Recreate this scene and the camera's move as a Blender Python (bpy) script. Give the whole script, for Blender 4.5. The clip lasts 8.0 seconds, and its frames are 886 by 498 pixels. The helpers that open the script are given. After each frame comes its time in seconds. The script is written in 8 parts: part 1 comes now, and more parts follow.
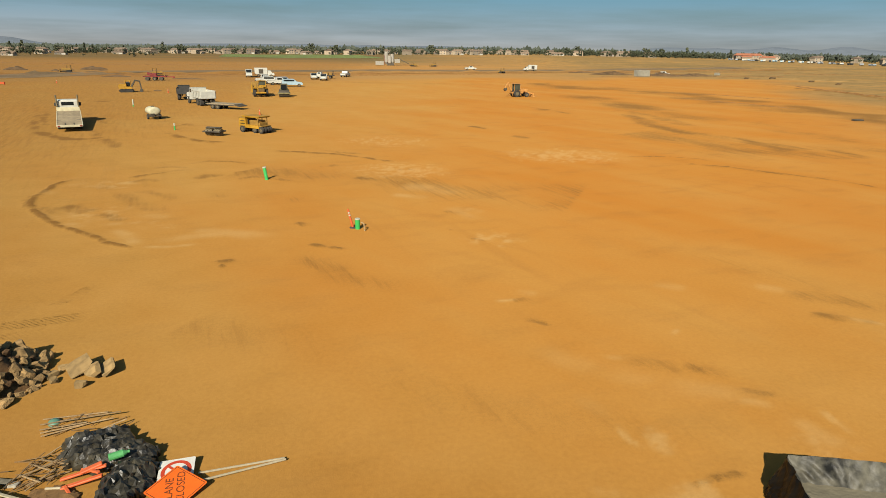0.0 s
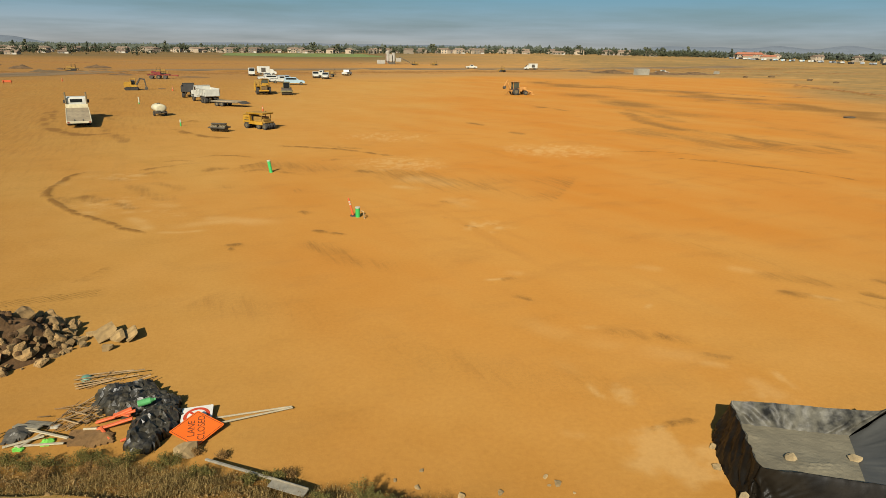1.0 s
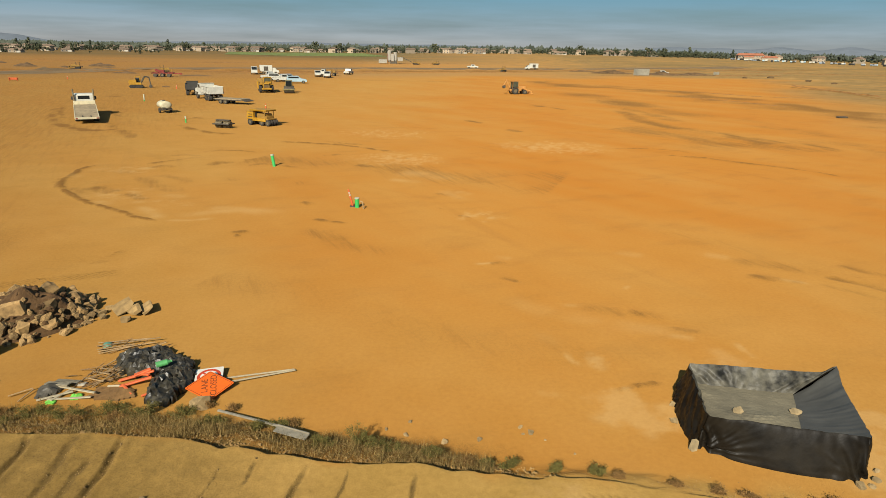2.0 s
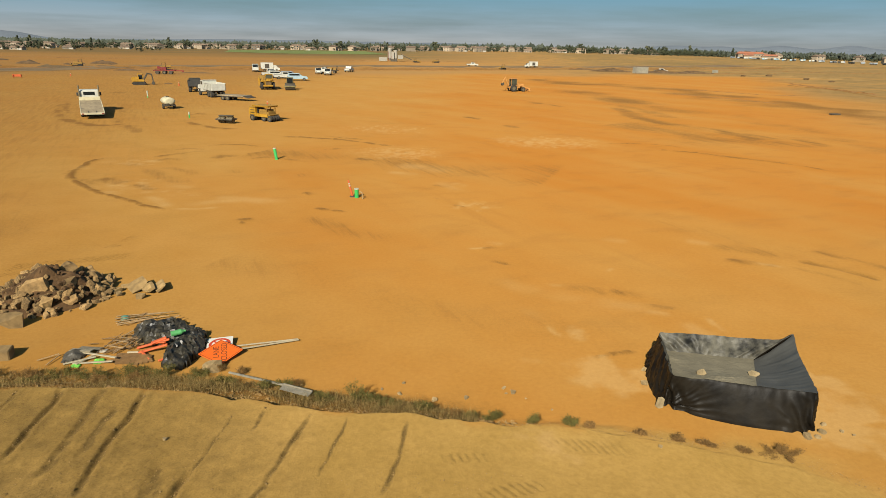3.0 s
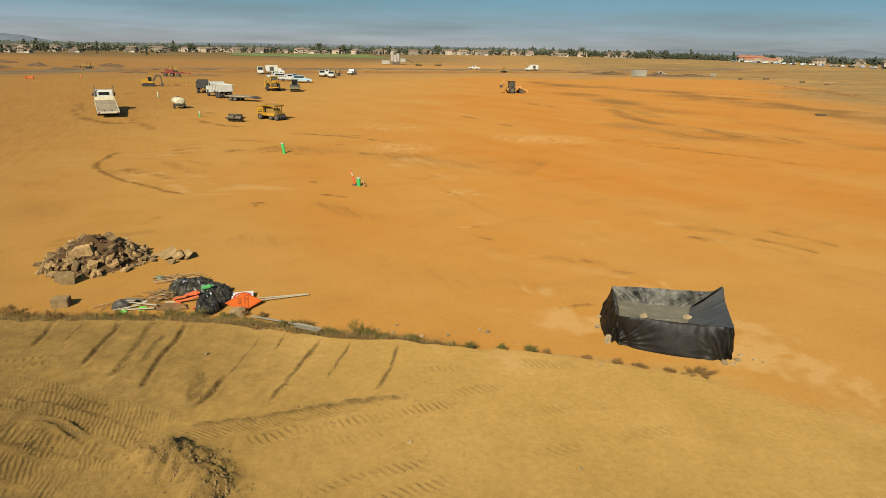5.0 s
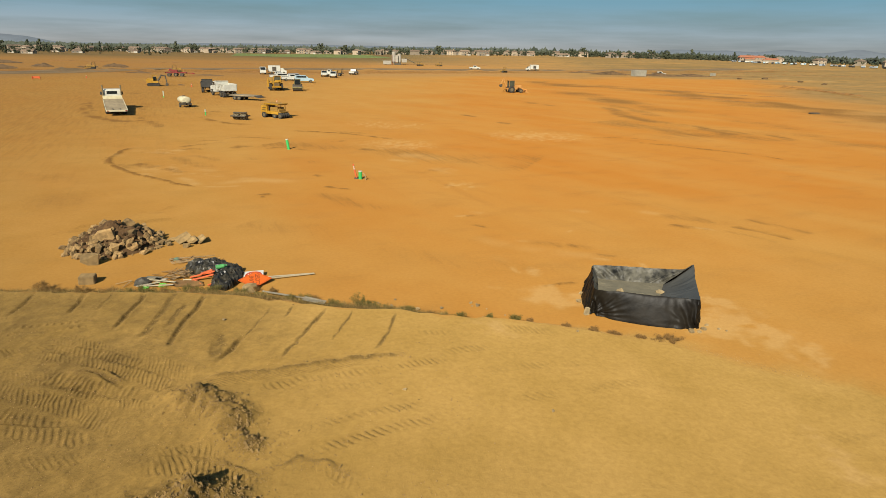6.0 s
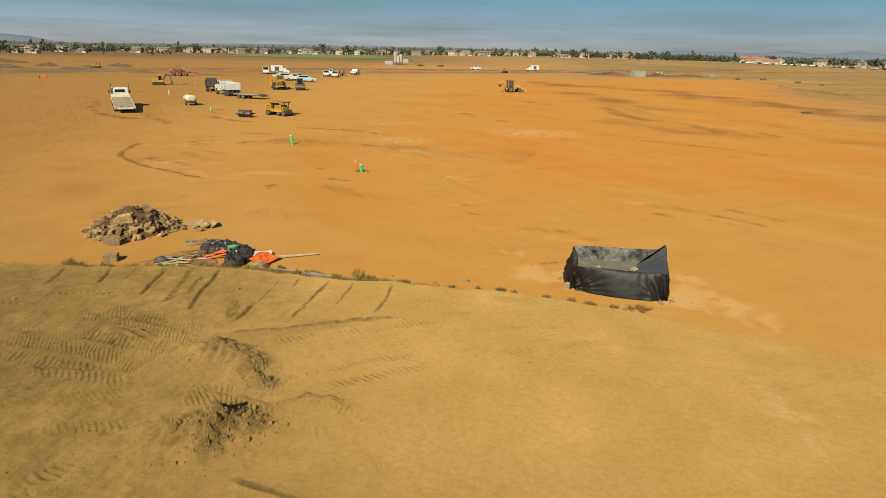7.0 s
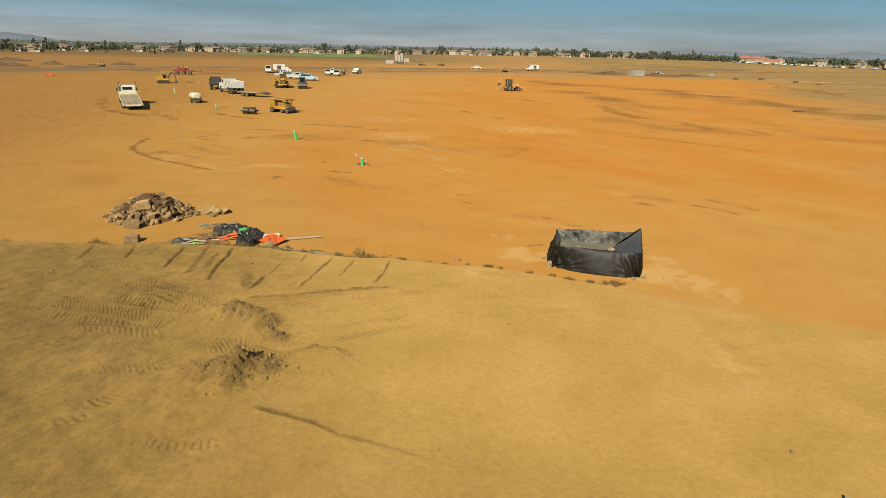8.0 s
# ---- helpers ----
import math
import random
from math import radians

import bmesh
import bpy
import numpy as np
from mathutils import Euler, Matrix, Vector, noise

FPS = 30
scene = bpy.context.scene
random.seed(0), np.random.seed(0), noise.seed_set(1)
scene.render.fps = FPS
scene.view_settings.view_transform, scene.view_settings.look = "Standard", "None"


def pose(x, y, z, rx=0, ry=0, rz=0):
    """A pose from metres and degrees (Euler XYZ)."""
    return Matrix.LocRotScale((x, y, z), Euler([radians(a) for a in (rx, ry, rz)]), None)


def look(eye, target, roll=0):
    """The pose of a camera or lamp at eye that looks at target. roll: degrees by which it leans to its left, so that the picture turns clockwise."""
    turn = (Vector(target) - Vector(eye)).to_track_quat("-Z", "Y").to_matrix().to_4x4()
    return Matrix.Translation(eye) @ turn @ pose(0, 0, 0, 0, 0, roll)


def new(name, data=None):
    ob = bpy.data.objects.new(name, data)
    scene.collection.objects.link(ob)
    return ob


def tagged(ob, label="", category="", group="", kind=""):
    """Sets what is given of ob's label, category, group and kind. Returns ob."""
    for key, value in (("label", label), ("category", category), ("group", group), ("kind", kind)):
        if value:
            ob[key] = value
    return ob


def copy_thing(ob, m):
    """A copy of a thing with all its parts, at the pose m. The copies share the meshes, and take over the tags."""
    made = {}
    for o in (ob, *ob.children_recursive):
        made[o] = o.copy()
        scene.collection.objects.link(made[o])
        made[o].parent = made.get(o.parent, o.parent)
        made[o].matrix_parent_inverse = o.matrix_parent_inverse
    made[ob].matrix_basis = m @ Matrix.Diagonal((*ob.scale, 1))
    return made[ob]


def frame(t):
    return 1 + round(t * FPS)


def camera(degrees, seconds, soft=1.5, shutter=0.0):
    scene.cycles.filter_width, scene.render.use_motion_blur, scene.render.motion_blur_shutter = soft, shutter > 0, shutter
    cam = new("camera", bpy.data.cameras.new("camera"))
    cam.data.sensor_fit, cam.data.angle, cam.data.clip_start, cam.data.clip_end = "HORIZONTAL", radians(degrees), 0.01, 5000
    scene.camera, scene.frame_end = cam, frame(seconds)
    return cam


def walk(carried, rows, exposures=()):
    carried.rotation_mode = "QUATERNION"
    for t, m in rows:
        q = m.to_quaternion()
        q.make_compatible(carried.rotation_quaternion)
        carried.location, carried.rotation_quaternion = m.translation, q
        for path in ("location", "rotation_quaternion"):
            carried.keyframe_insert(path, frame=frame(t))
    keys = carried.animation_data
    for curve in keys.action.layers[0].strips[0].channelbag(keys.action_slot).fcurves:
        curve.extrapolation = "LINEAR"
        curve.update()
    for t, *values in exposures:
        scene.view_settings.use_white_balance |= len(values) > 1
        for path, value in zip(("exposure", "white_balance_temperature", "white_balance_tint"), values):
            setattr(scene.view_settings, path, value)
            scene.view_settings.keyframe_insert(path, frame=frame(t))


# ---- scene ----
cam = camera(71.0, 8.0, soft=0.8)
PATH = [
    (0, (-0.663, 0.954, 9.178), (-0.58, 2.856, 8.566), 0.9),
    (0.5, (-0.474, -0.152, 9.231), (-0.393, 1.751, 8.619), 1.1),
    (1, (-0.39, -1.103, 9.129), (-0.312, 0.798, 8.514), 0.9),
    (1.5, (-0.252, -2.041, 9.102), (-0.175, -0.14, 8.487), 1.1),
    (2.8, (0.092, -4.308, 9.001), (0.163, -2.407, 8.381), 1.1),
    (3, (0.12, -4.627, 8.988), (0.193, -2.727, 8.367), 1.2),
    (3.5, (0.242, -5.494, 8.949), (0.312, -3.593, 8.33), 1.2),
    (4, (0.347, -6.404, 8.921), (0.414, -4.503, 8.302), 1.2),
    (4.5, (0.44, -7.371, 8.9), (0.507, -5.47, 8.285), 1.2),
    (5.8, (0.7, -10.1, 8.805), (0.76, -8.195, 8.197), 1.3),
    (6, (0.748, -10.519, 8.797), (0.808, -8.615, 8.187), 1.2),
    (6.5, (0.883, -11.648, 8.743), (0.941, -9.744, 8.133), 1.3),
    (7, (1.013, -12.825, 8.699), (1.069, -10.921, 8.091), 1.3),
    (7.5, (1.138, -14.048, 8.692), (1.193, -12.144, 8.082), 1.4),
    (8, (1.284, -15.288, 8.684), (1.337, -13.384, 8.074), 1.4),
]
walk(cam, [(t, look(eye, target, roll)) for t, eye, target, roll in PATH])

# ---- daylight ----
SUN_WAY = Vector((0.247, 0.798, -0.549)).normalized()
SUN_UP = math.asin(-SUN_WAY.z)
SUN_TURN = math.atan2(-SUN_WAY.x, -SUN_WAY.y)
world = bpy.data.worlds.new("world")
scene.world = world
world.use_nodes = True
wn, wl = world.node_tree.nodes, world.node_tree.links
wn.clear()
w_out = wn.new("ShaderNodeOutputWorld")
w_bg = wn.new("ShaderNodeBackground")
w_sky = wn.new("ShaderNodeTexSky")
w_sky.sky_type, w_sky.sun_disc = "NISHITA", False
w_sky.sun_elevation, w_sky.sun_rotation = SUN_UP, SUN_TURN
w_sky.air_density, w_sky.dust_density, w_sky.ozone_density = 1.2, 2.2, 2.0
w_co = wn.new("ShaderNodeTexCoord")
w_map = wn.new("ShaderNodeMapping")
w_map.inputs["Scale"].default_value = (2.2, 2.2, 26.0)
w_noise = wn.new("ShaderNodeTexNoise")
w_noise.inputs["Scale"].default_value = 1.6
w_noise.inputs["Detail"].default_value = 5
w_noise.inputs["Roughness"].default_value = 0.55
w_ramp = wn.new("ShaderNodeValToRGB")
w_ramp.color_ramp.elements[0].position = 0.38
w_ramp.color_ramp.elements[1].position = 0.68
w_mul = wn.new("ShaderNodeMath")
w_mul.operation = "MULTIPLY_ADD"
w_mul.inputs[1].default_value = -0.42
w_mul.inputs[2].default_value = 1.0
w_sep = wn.new("ShaderNodeSeparateXYZ")
w_low = wn.new("ShaderNodeMapRange")
w_low.interpolation_type = "SMOOTHSTEP"
w_low.inputs["From Min"].default_value, w_low.inputs["From Max"].default_value = 0.0, 0.16
w_low.inputs["To Min"].default_value, w_low.inputs["To Max"].default_value = 1.0, 0.18
w_veil = wn.new("ShaderNodeMath")
w_veil.operation = "MULTIPLY"
w_high = wn.new("ShaderNodeMapRange")
w_high.inputs["From Min"].default_value, w_high.inputs["From Max"].default_value = 0.002, 0.070
w_haze = wn.new("ShaderNodeMixRGB")
w_haze.inputs["Color1"].default_value = (8.1, 8.3, 8.2, 1)
w_haze.inputs["Color2"].default_value = (3.6, 7.4, 10.0, 1)
w_mix = wn.new("ShaderNodeMixRGB")
w_tint = wn.new("ShaderNodeMixRGB")
w_tint.blend_type = "MULTIPLY"
w_tint.inputs["Fac"].default_value = 1
w_tint.inputs["Color2"].default_value = (0.72, 0.97, 1.12, 1)
w_bg.inputs["Strength"].default_value = 0.05
wl.new(w_co.outputs["Generated"], w_sep.inputs[0])
wl.new(w_sep.outputs["Z"], w_low.inputs["Value"])
wl.new(w_sep.outputs["Z"], w_high.inputs["Value"])
wl.new(w_high.outputs["Result"], w_haze.inputs["Fac"])
wl.new(w_low.outputs["Result"], w_veil.inputs[1])
wl.new(w_haze.outputs["Color"], w_mix.inputs["Color2"])
wl.new(w_co.outputs["Generated"], w_map.inputs["Vector"])
wl.new(w_map.outputs["Vector"], w_noise.inputs["Vector"])
wl.new(w_noise.outputs["Fac"], w_ramp.inputs["Fac"])
wl.new(w_ramp.outputs["Color"], w_mul.inputs[0])
wl.new(w_mul.outputs[0], w_veil.inputs[0])
wl.new(w_veil.outputs[0], w_mix.inputs["Fac"])
wl.new(w_sky.outputs["Color"], w_tint.inputs["Color1"])
wl.new(w_tint.outputs["Color"], w_mix.inputs["Color1"])
wl.new(w_mix.outputs["Color"], w_bg.inputs["Color"])
wl.new(w_bg.outputs["Background"], w_out.inputs["Surface"])

sun = new("sun", bpy.data.lights.new("sun", "SUN"))
sun.data.energy, sun.data.angle, sun.data.color = 5.0, radians(0.53), (1.0, 0.93, 0.80)
sun.matrix_world = look((0, 0, 60), Vector((0, 0, 60)) + SUN_WAY)
scene.view_settings.exposure = 0.14

# ---- helpers for meshes and materials ----


def link_mesh(name, bm, material, parent=None, label="", smooth=False):
    me = bpy.data.meshes.new(name)
    if smooth:
        for f in bm.faces:
            f.smooth = True
    bm.to_mesh(me)
    bm.free()
    if material:
        me.materials.append(material)
    ob = new(name, me)
    if parent:
        ob.parent = parent
    if label:
        ob["label"] = label
    return ob


def part(name, bm, material, parent, label="", smooth=False):
    return link_mesh(name, bm, material, parent, label, smooth)


def thing(name, label, category, group=""):
    return tagged(new(name), label, category, group)


def box(bm, c, s, rot=(0, 0, 0), bevel=0.0, taper=1.0):
    """A box of size s centred on c; taper narrows its top."""
    made = bmesh.ops.create_cube(bm, size=1.0)["verts"]
    for v in made:
        k = taper if v.co.z > 0 else 1.0
        v.co = Vector((v.co.x * s[0] * k, v.co.y * s[1] * k, v.co.z * s[2]))
    if bevel > 0:
        edges = list({e for v in made for e in v.link_edges})
        out = bmesh.ops.bevel(bm, geom=edges, offset=bevel, segments=1, affect="EDGES")
        made = list({v for f in out["faces"] for v in f.verts} | {v for v in made if v.is_valid})
    m = pose(*c, *rot)
    bmesh.ops.transform(bm, matrix=m, verts=made)
    return made


def rod(bm, a, b, r, r2=None, seg=10):
    """A round bar from a to b."""
    a, b = Vector(a), Vector(b)
    d = b - a
    q = d.to_track_quat("Z", "Y").to_matrix().to_4x4()
    bmesh.ops.create_cone(bm, cap_ends=True, segments=seg, radius1=r, radius2=r if r2 is None else r2,
                          depth=d.length, matrix=Matrix.Translation((a + b) / 2) @ q)


def plate(bm, pts, y0, y1):
    """A side outline (x, z) drawn out from y0 to y1."""
    lo = [bm.verts.new((x, y0, z)) for x, z in pts]
    hi = [bm.verts.new((x, y1, z)) for x, z in pts]
    bm.faces.new(lo)
    bm.faces.new(hi[::-1])
    for i in range(len(pts)):
        j = (i + 1) % len(pts)
        bm.faces.new((lo[j], lo[i], hi[i], hi[j]))
    bmesh.ops.recalc_face_normals(bm, faces=bm.faces)


def blob(bm, c, s, rough=0.25, sub=2, seed=0, rot=0.0):
    """A lumpy boulder of size s round c."""
    made = bmesh.ops.create_icosphere(bm, subdivisions=sub, radius=1.0)["verts"]
    off = Vector((seed * 3.17, seed * 1.71, seed * 0.93))
    m = Matrix.Translation(c) @ Matrix.Rotation(rot, 4, "Z")
    for v in made:
        k = 1 + rough * noise.noise(v.co * 1.3 + off) * 1.6 + rough * 0.5 * noise.noise(v.co * 3.1 + off)
        v.co = m @ Vector((v.co.x * s[0] * k, v.co.y * s[1] * k, v.co.z * s[2] * k))
    return made


def shard(bm, c, s, seed=0, rot=(0, 0, 0), cuts=7):
    """A broken angular stone: a cube with its corners cut off by chance planes."""
    r = random.Random(seed)
    tmp = bmesh.new()
    bmesh.ops.create_cube(tmp, size=2.0)
    for _ in range(cuts):
        n = Vector((r.uniform(-1, 1), r.uniform(-1, 1), r.uniform(-1, 1))).normalized()
        got = bmesh.ops.bisect_plane(tmp, geom=tmp.verts[:] + tmp.edges[:] + tmp.faces[:], plane_co=n * r.uniform(0.72, 1.05),
                                     plane_no=n, clear_outer=True)
        edges = [e for e in got["geom_cut"] if isinstance(e, bmesh.types.BMEdge)]
        if edges:
            bmesh.ops.contextual_create(tmp, geom=edges)
    m = pose(*c, *rot) @ Matrix.Diagonal((s[0], s[1], s[2], 1))
    lut = {v: bm.verts.new(m @ v.co) for v in tmp.verts}
    for f in tmp.faces:
        if len({lut[v] for v in f.verts}) >= 3:
            try:
                bm.faces.new([lut[v] for v in f.verts])
            except ValueError:
                pass
    tmp.free()


def material(name, base, rough=0.8, metal=0.0, vary=0.25, scale=6.0, bump=0.0, second=None, bump_scale=None, spec=None, random_shade=0.0, fine=None):
    """A painted, mineral or woven surface: base colour with two sizes of variation, and a fine relief."""
    m = bpy.data.materials.new(name)
    m.use_nodes = True
    n, l = m.node_tree.nodes, m.node_tree.links
    b = n["Principled BSDF"]
    b.inputs["Roughness"].default_value, b.inputs["Metallic"].default_value = rough, metal
    if rough >= 0.9:
        b.inputs["Diffuse Roughness"].default_value = 1.0
    if spec is not None:
        b.inputs["Specular IOR Level"].default_value = spec
    co = n.new("ShaderNodeTexCoord")
    large, small = n.new("ShaderNodeTexNoise"), n.new("ShaderNodeTexNoise")
    large.inputs["Scale"].default_value, large.inputs["Detail"].default_value = scale * 0.2, 4
    small.inputs["Scale"].default_value, small.inputs["Detail"].default_value = scale if fine is None else fine, 5
    both = n.new("ShaderNodeMath")
    both.operation = "ADD"
    ramp = n.new("ShaderNodeMapRange")
    ramp.inputs["From Min"].default_value, ramp.inputs["From Max"].default_value = 0.75, 1.25
    mix = n.new("ShaderNodeMixRGB")
    dark = tuple(c * (1 - vary) for c in base)
    light = second if second else tuple(min(1, c * (1 + vary)) for c in base)
    mix.inputs["Color1"].default_value, mix.inputs["Color2"].default_value = (*dark, 1), (*light, 1)
    for t in (large, small):
        l.new(co.outputs["Object"], t.inputs["Vector"])
    l.new(large.outputs["Fac"], both.inputs[0])
    l.new(small.outputs["Fac"], both.inputs[1])
    l.new(both.outputs[0], ramp.inputs["Value"])
    l.new(ramp.outputs["Result"], mix.inputs["Fac"])
    last = mix.outputs["Color"]
    if random_shade:
        info, shade = n.new("ShaderNodeObjectInfo"), n.new("ShaderNodeMixRGB")
        shade.blend_type = "MULTIPLY"
        shade.inputs["Fac"].default_value = 1.0
        rr = n.new("ShaderNodeMapRange")
        rr.inputs["To Min"].default_value, rr.inputs["To Max"].default_value = 1 - random_shade, 1 + random_shade
        l.new(info.outputs["Random"], rr.inputs["Value"])
        l.new(rr.outputs["Result"], shade.inputs["Color2"])
        l.new(last, shade.inputs["Color1"])
        last = shade.outputs["Color"]
    l.new(last, b.inputs["Base Color"])
    if bump:
        bn = n.new("ShaderNodeBump")
        bn.inputs["Strength"].default_value, bn.inputs["Distance"].default_value = bump, 0.05
        if bump_scale:
            t = n.new("ShaderNodeTexNoise")
            t.inputs["Scale"].default_value, t.inputs["Detail"].default_value = bump_scale, 6
            l.new(co.outputs["Object"], t.inputs["Vector"])
            l.new(t.outputs["Fac"], bn.inputs["Height"])
        else:
            l.new(small.outputs["Fac"], bn.inputs["Height"])
        l.new(bn.outputs["Normal"], b.inputs["Normal"])
    return m


# ---- the ground: a graded clay pad, a low tan terrace in front of it, scrub land behind ----
CREST = [(-60, 10.5), (-30, 9.6), (-16, 8.9), (-9, 8.95), (-5, 8.7), (-2, 8.3), (0, 8.05), (2.3, 7.75), (5.2, 7.55), (8.5, 6.9), (11.4, 4.9), (13.6, 3.75), (16.1, 2.7), (40, -8)]
TERRACE = [(-60, 1.0), (-9, 0.9), (-4, 0.84), (0, 0.78), (3, 0.60), (5.5, 0.40), (8, 0.22), (11, 0.08), (15, 0.0), (60, 0.0)]


def curve_at(table, x):
    return np.interp(x, [p[0] for p in table], [p[1] for p in table])


def smooth_step(a, b, v):
    k = np.clip((v - a) / (b - a), 0, 1)
    return k * k * (3 - 2 * k)


LATTICES = {}


def value_noise(x, y, size, seed):
    """Smooth chance values between 0 and 1 on a lattice of the given size."""
    if seed not in LATTICES:
        LATTICES[seed] = np.random.RandomState(seed).rand(257, 257)
    lattice = LATTICES[seed]
    u, v = np.asarray(x) / size + 91.3, np.asarray(y) / size + 57.7
    i, j = np.floor(u).astype(int), np.floor(v).astype(int)
    fu, fv = u - i, v - j
    fu, fv = fu * fu * (3 - 2 * fu), fv * fv * (3 - 2 * fv)
    g = lambda a, b: lattice[a % 257, b % 257]
    return (g(i, j) * (1 - fu) + g(i + 1, j) * fu) * (1 - fv) + (g(i, j + 1) * (1 - fu) + g(i + 1, j + 1) * fu) * fv


def along(points, x, y):
    """Distance from a line of points (signed: + on its left side) and the length along it."""
    best = np.full(x.shape, 1e9)
    sign_d, length = np.zeros(x.shape), np.zeros(x.shape)
    run = 0.0
    for (ax, ay), (bx, by) in zip(points, points[1:]):
        dx, dy = bx - ax, by - ay
        n = math.hypot(dx, dy)
        t = np.clip(((x - ax) * dx + (y - ay) * dy) / (n * n), 0, 1)
        px, py = x - ax - t * dx, y - ay - t * dy
        d = np.hypot(px, py)
        near = d < best
        best = np.where(near, d, best)
        sign_d = np.where(near, np.where(dx * py - dy * px > 0, d, -d), sign_d)
        length = np.where(near, run + t * n, length)
        run += n
    ends = smooth_step(0, 0.6, length) * smooth_step(0, 0.6, run - length)
    return sign_d, length, ends


# scrapes down the terrace's face: line, width, depth
SCRAPES = [([(-6.49, 9.0), (-6.42, 7.7), (-6.45, 6.8), (-6.38, 5.8), (-6.26, 5.0)], 0.09, 0.11), ([(-8.55, 9.1), (-8.37, 8.3), (-8.40, 7.7), (-8.3, 6.8), (-8.22, 6.0)], 0.08, 0.09),
           ([(-4.40, 6.1), (-4.52, 5.1), (-4.70, 4.2)], 0.09, 0.12), ([(-5.14, 6.4), (-4.97, 5.1), (-4.86, 4.4)], 0.16, 0.06),
           ([(-2.35, 8.1), (-2.63, 6.9), (-2.86, 5.6), (-3.1, 4.5)], 0.05, 0.06), ([(-10.45, 9.2), (-10.1, 7.1)], 0.09, 0.08)]
SCRAPES += [([(-0.15, 7.9), (-0.29, 6.4), (-0.63, 5.1)], 0.035, 0.04), ([(-7.57, 9.2), (-7.41, 7.9), (-7.32, 6.9), (-7.23, 5.4)], 0.10, 0.05), ([(-4.12, 8.1), (-4.23, 7.1), (-4.43, 5.5)], 0.03, 0.025),
            ([(-6.83, 8.4), (-6.91, 7.4), (-6.77, 6.0)], 0.08, 0.035), ([(-9.5, 9.0), (-9.4, 7.4)], 0.05, 0.04), ([(-1.5, 8.0), (-1.9, 5.6)], 0.025, 0.02), ([(-12.0, 9.0), (-11.8, 6.9)], 0.08, 0.07), ([(-3.4, 8.3), (-3.6, 7.0)], 0.04, 0.03)]
# wheel tracks with cross bars: line, half width, depth, spacing, slant of the bars
TREADS = [([(-3.4, 2.93), (-2.76, 3.19), (-2.26, 3.47), (-1.71, 3.65), (-1.15, 3.83), (-0.57, 4.04), (0.02, 4.3), (0.77, 4.57), (1.56, 4.93)], 0.17, 0.085, 0.165, 0.25),
          ([(-5.73, 2.49), (-5.08, 2.9), (-4.43, 3.2), (-3.54, 3.58), (-2.69, 3.88), (-1.81, 4.26), (-0.86, 4.55), (-0.12, 4.83)], 0.26, 0.045, 0.12, 0.9),
          ([(-2.47, 2.89), (-1.61, 3.04), (-0.74, 3.3), (-0.07, 3.57)], 0.13, 0.035, 0.165, 0.3),
          ([(-9.9, 5.5), (-9.14, 5.27), (-8.18, 4.92), (-7.25, 4.57), (-6.34, 4.17), (-5.58, 3.79), (-4.69, 3.31)], 0.36, 0.042, 0.13, 1.0),
          ([(-9.6, 4.75), (-8.62, 4.44), (-7.73, 4.15), (-6.83, 3.77), (-5.93, 3.32), (-5.15, 2.82)], 0.30, 0.040, 0.14, 0.9),
          ([(-8.9, 3.5), (-7.78, 3.12), (-7.1, 2.88), (-6.44, 2.64), (-5.8, 2.42)], 0.28, 0.055, 0.16, 0.5),
          ([(-12.93, 5.45), (-11.43, 6.05), (-10.13, 6.5), (-8.99, 6.78)], 0.09, 0.05, 0.20, 0.1), ([(-13.16, 5.2), (-11.37, 5.63), (-9.76, 6.13), (-8.75, 6.46)], 0.08, 0.045, 0.20, 0.1),
          ([(-11.35, 4.07), (-10.57, 4.52), (-9.34, 4.9), (-7.97, 4.65), (-6.28, 3.97)], 0.24, 0.06, 0.14, 0.6), ([(-10.6, 3.11), (-9.41, 2.75), (-8.08, 2.35), (-6.71, 1.77), (-5.48, 0.98)], 0.30, 0.055, 0.14, 0.9),
          ([(-10.81, 3.74), (-9.65, 3.48), (-8.18, 3.21), (-6.71, 2.5), (-5.34, 1.84)], 0.24, 0.05, 0.13, 0.9)]
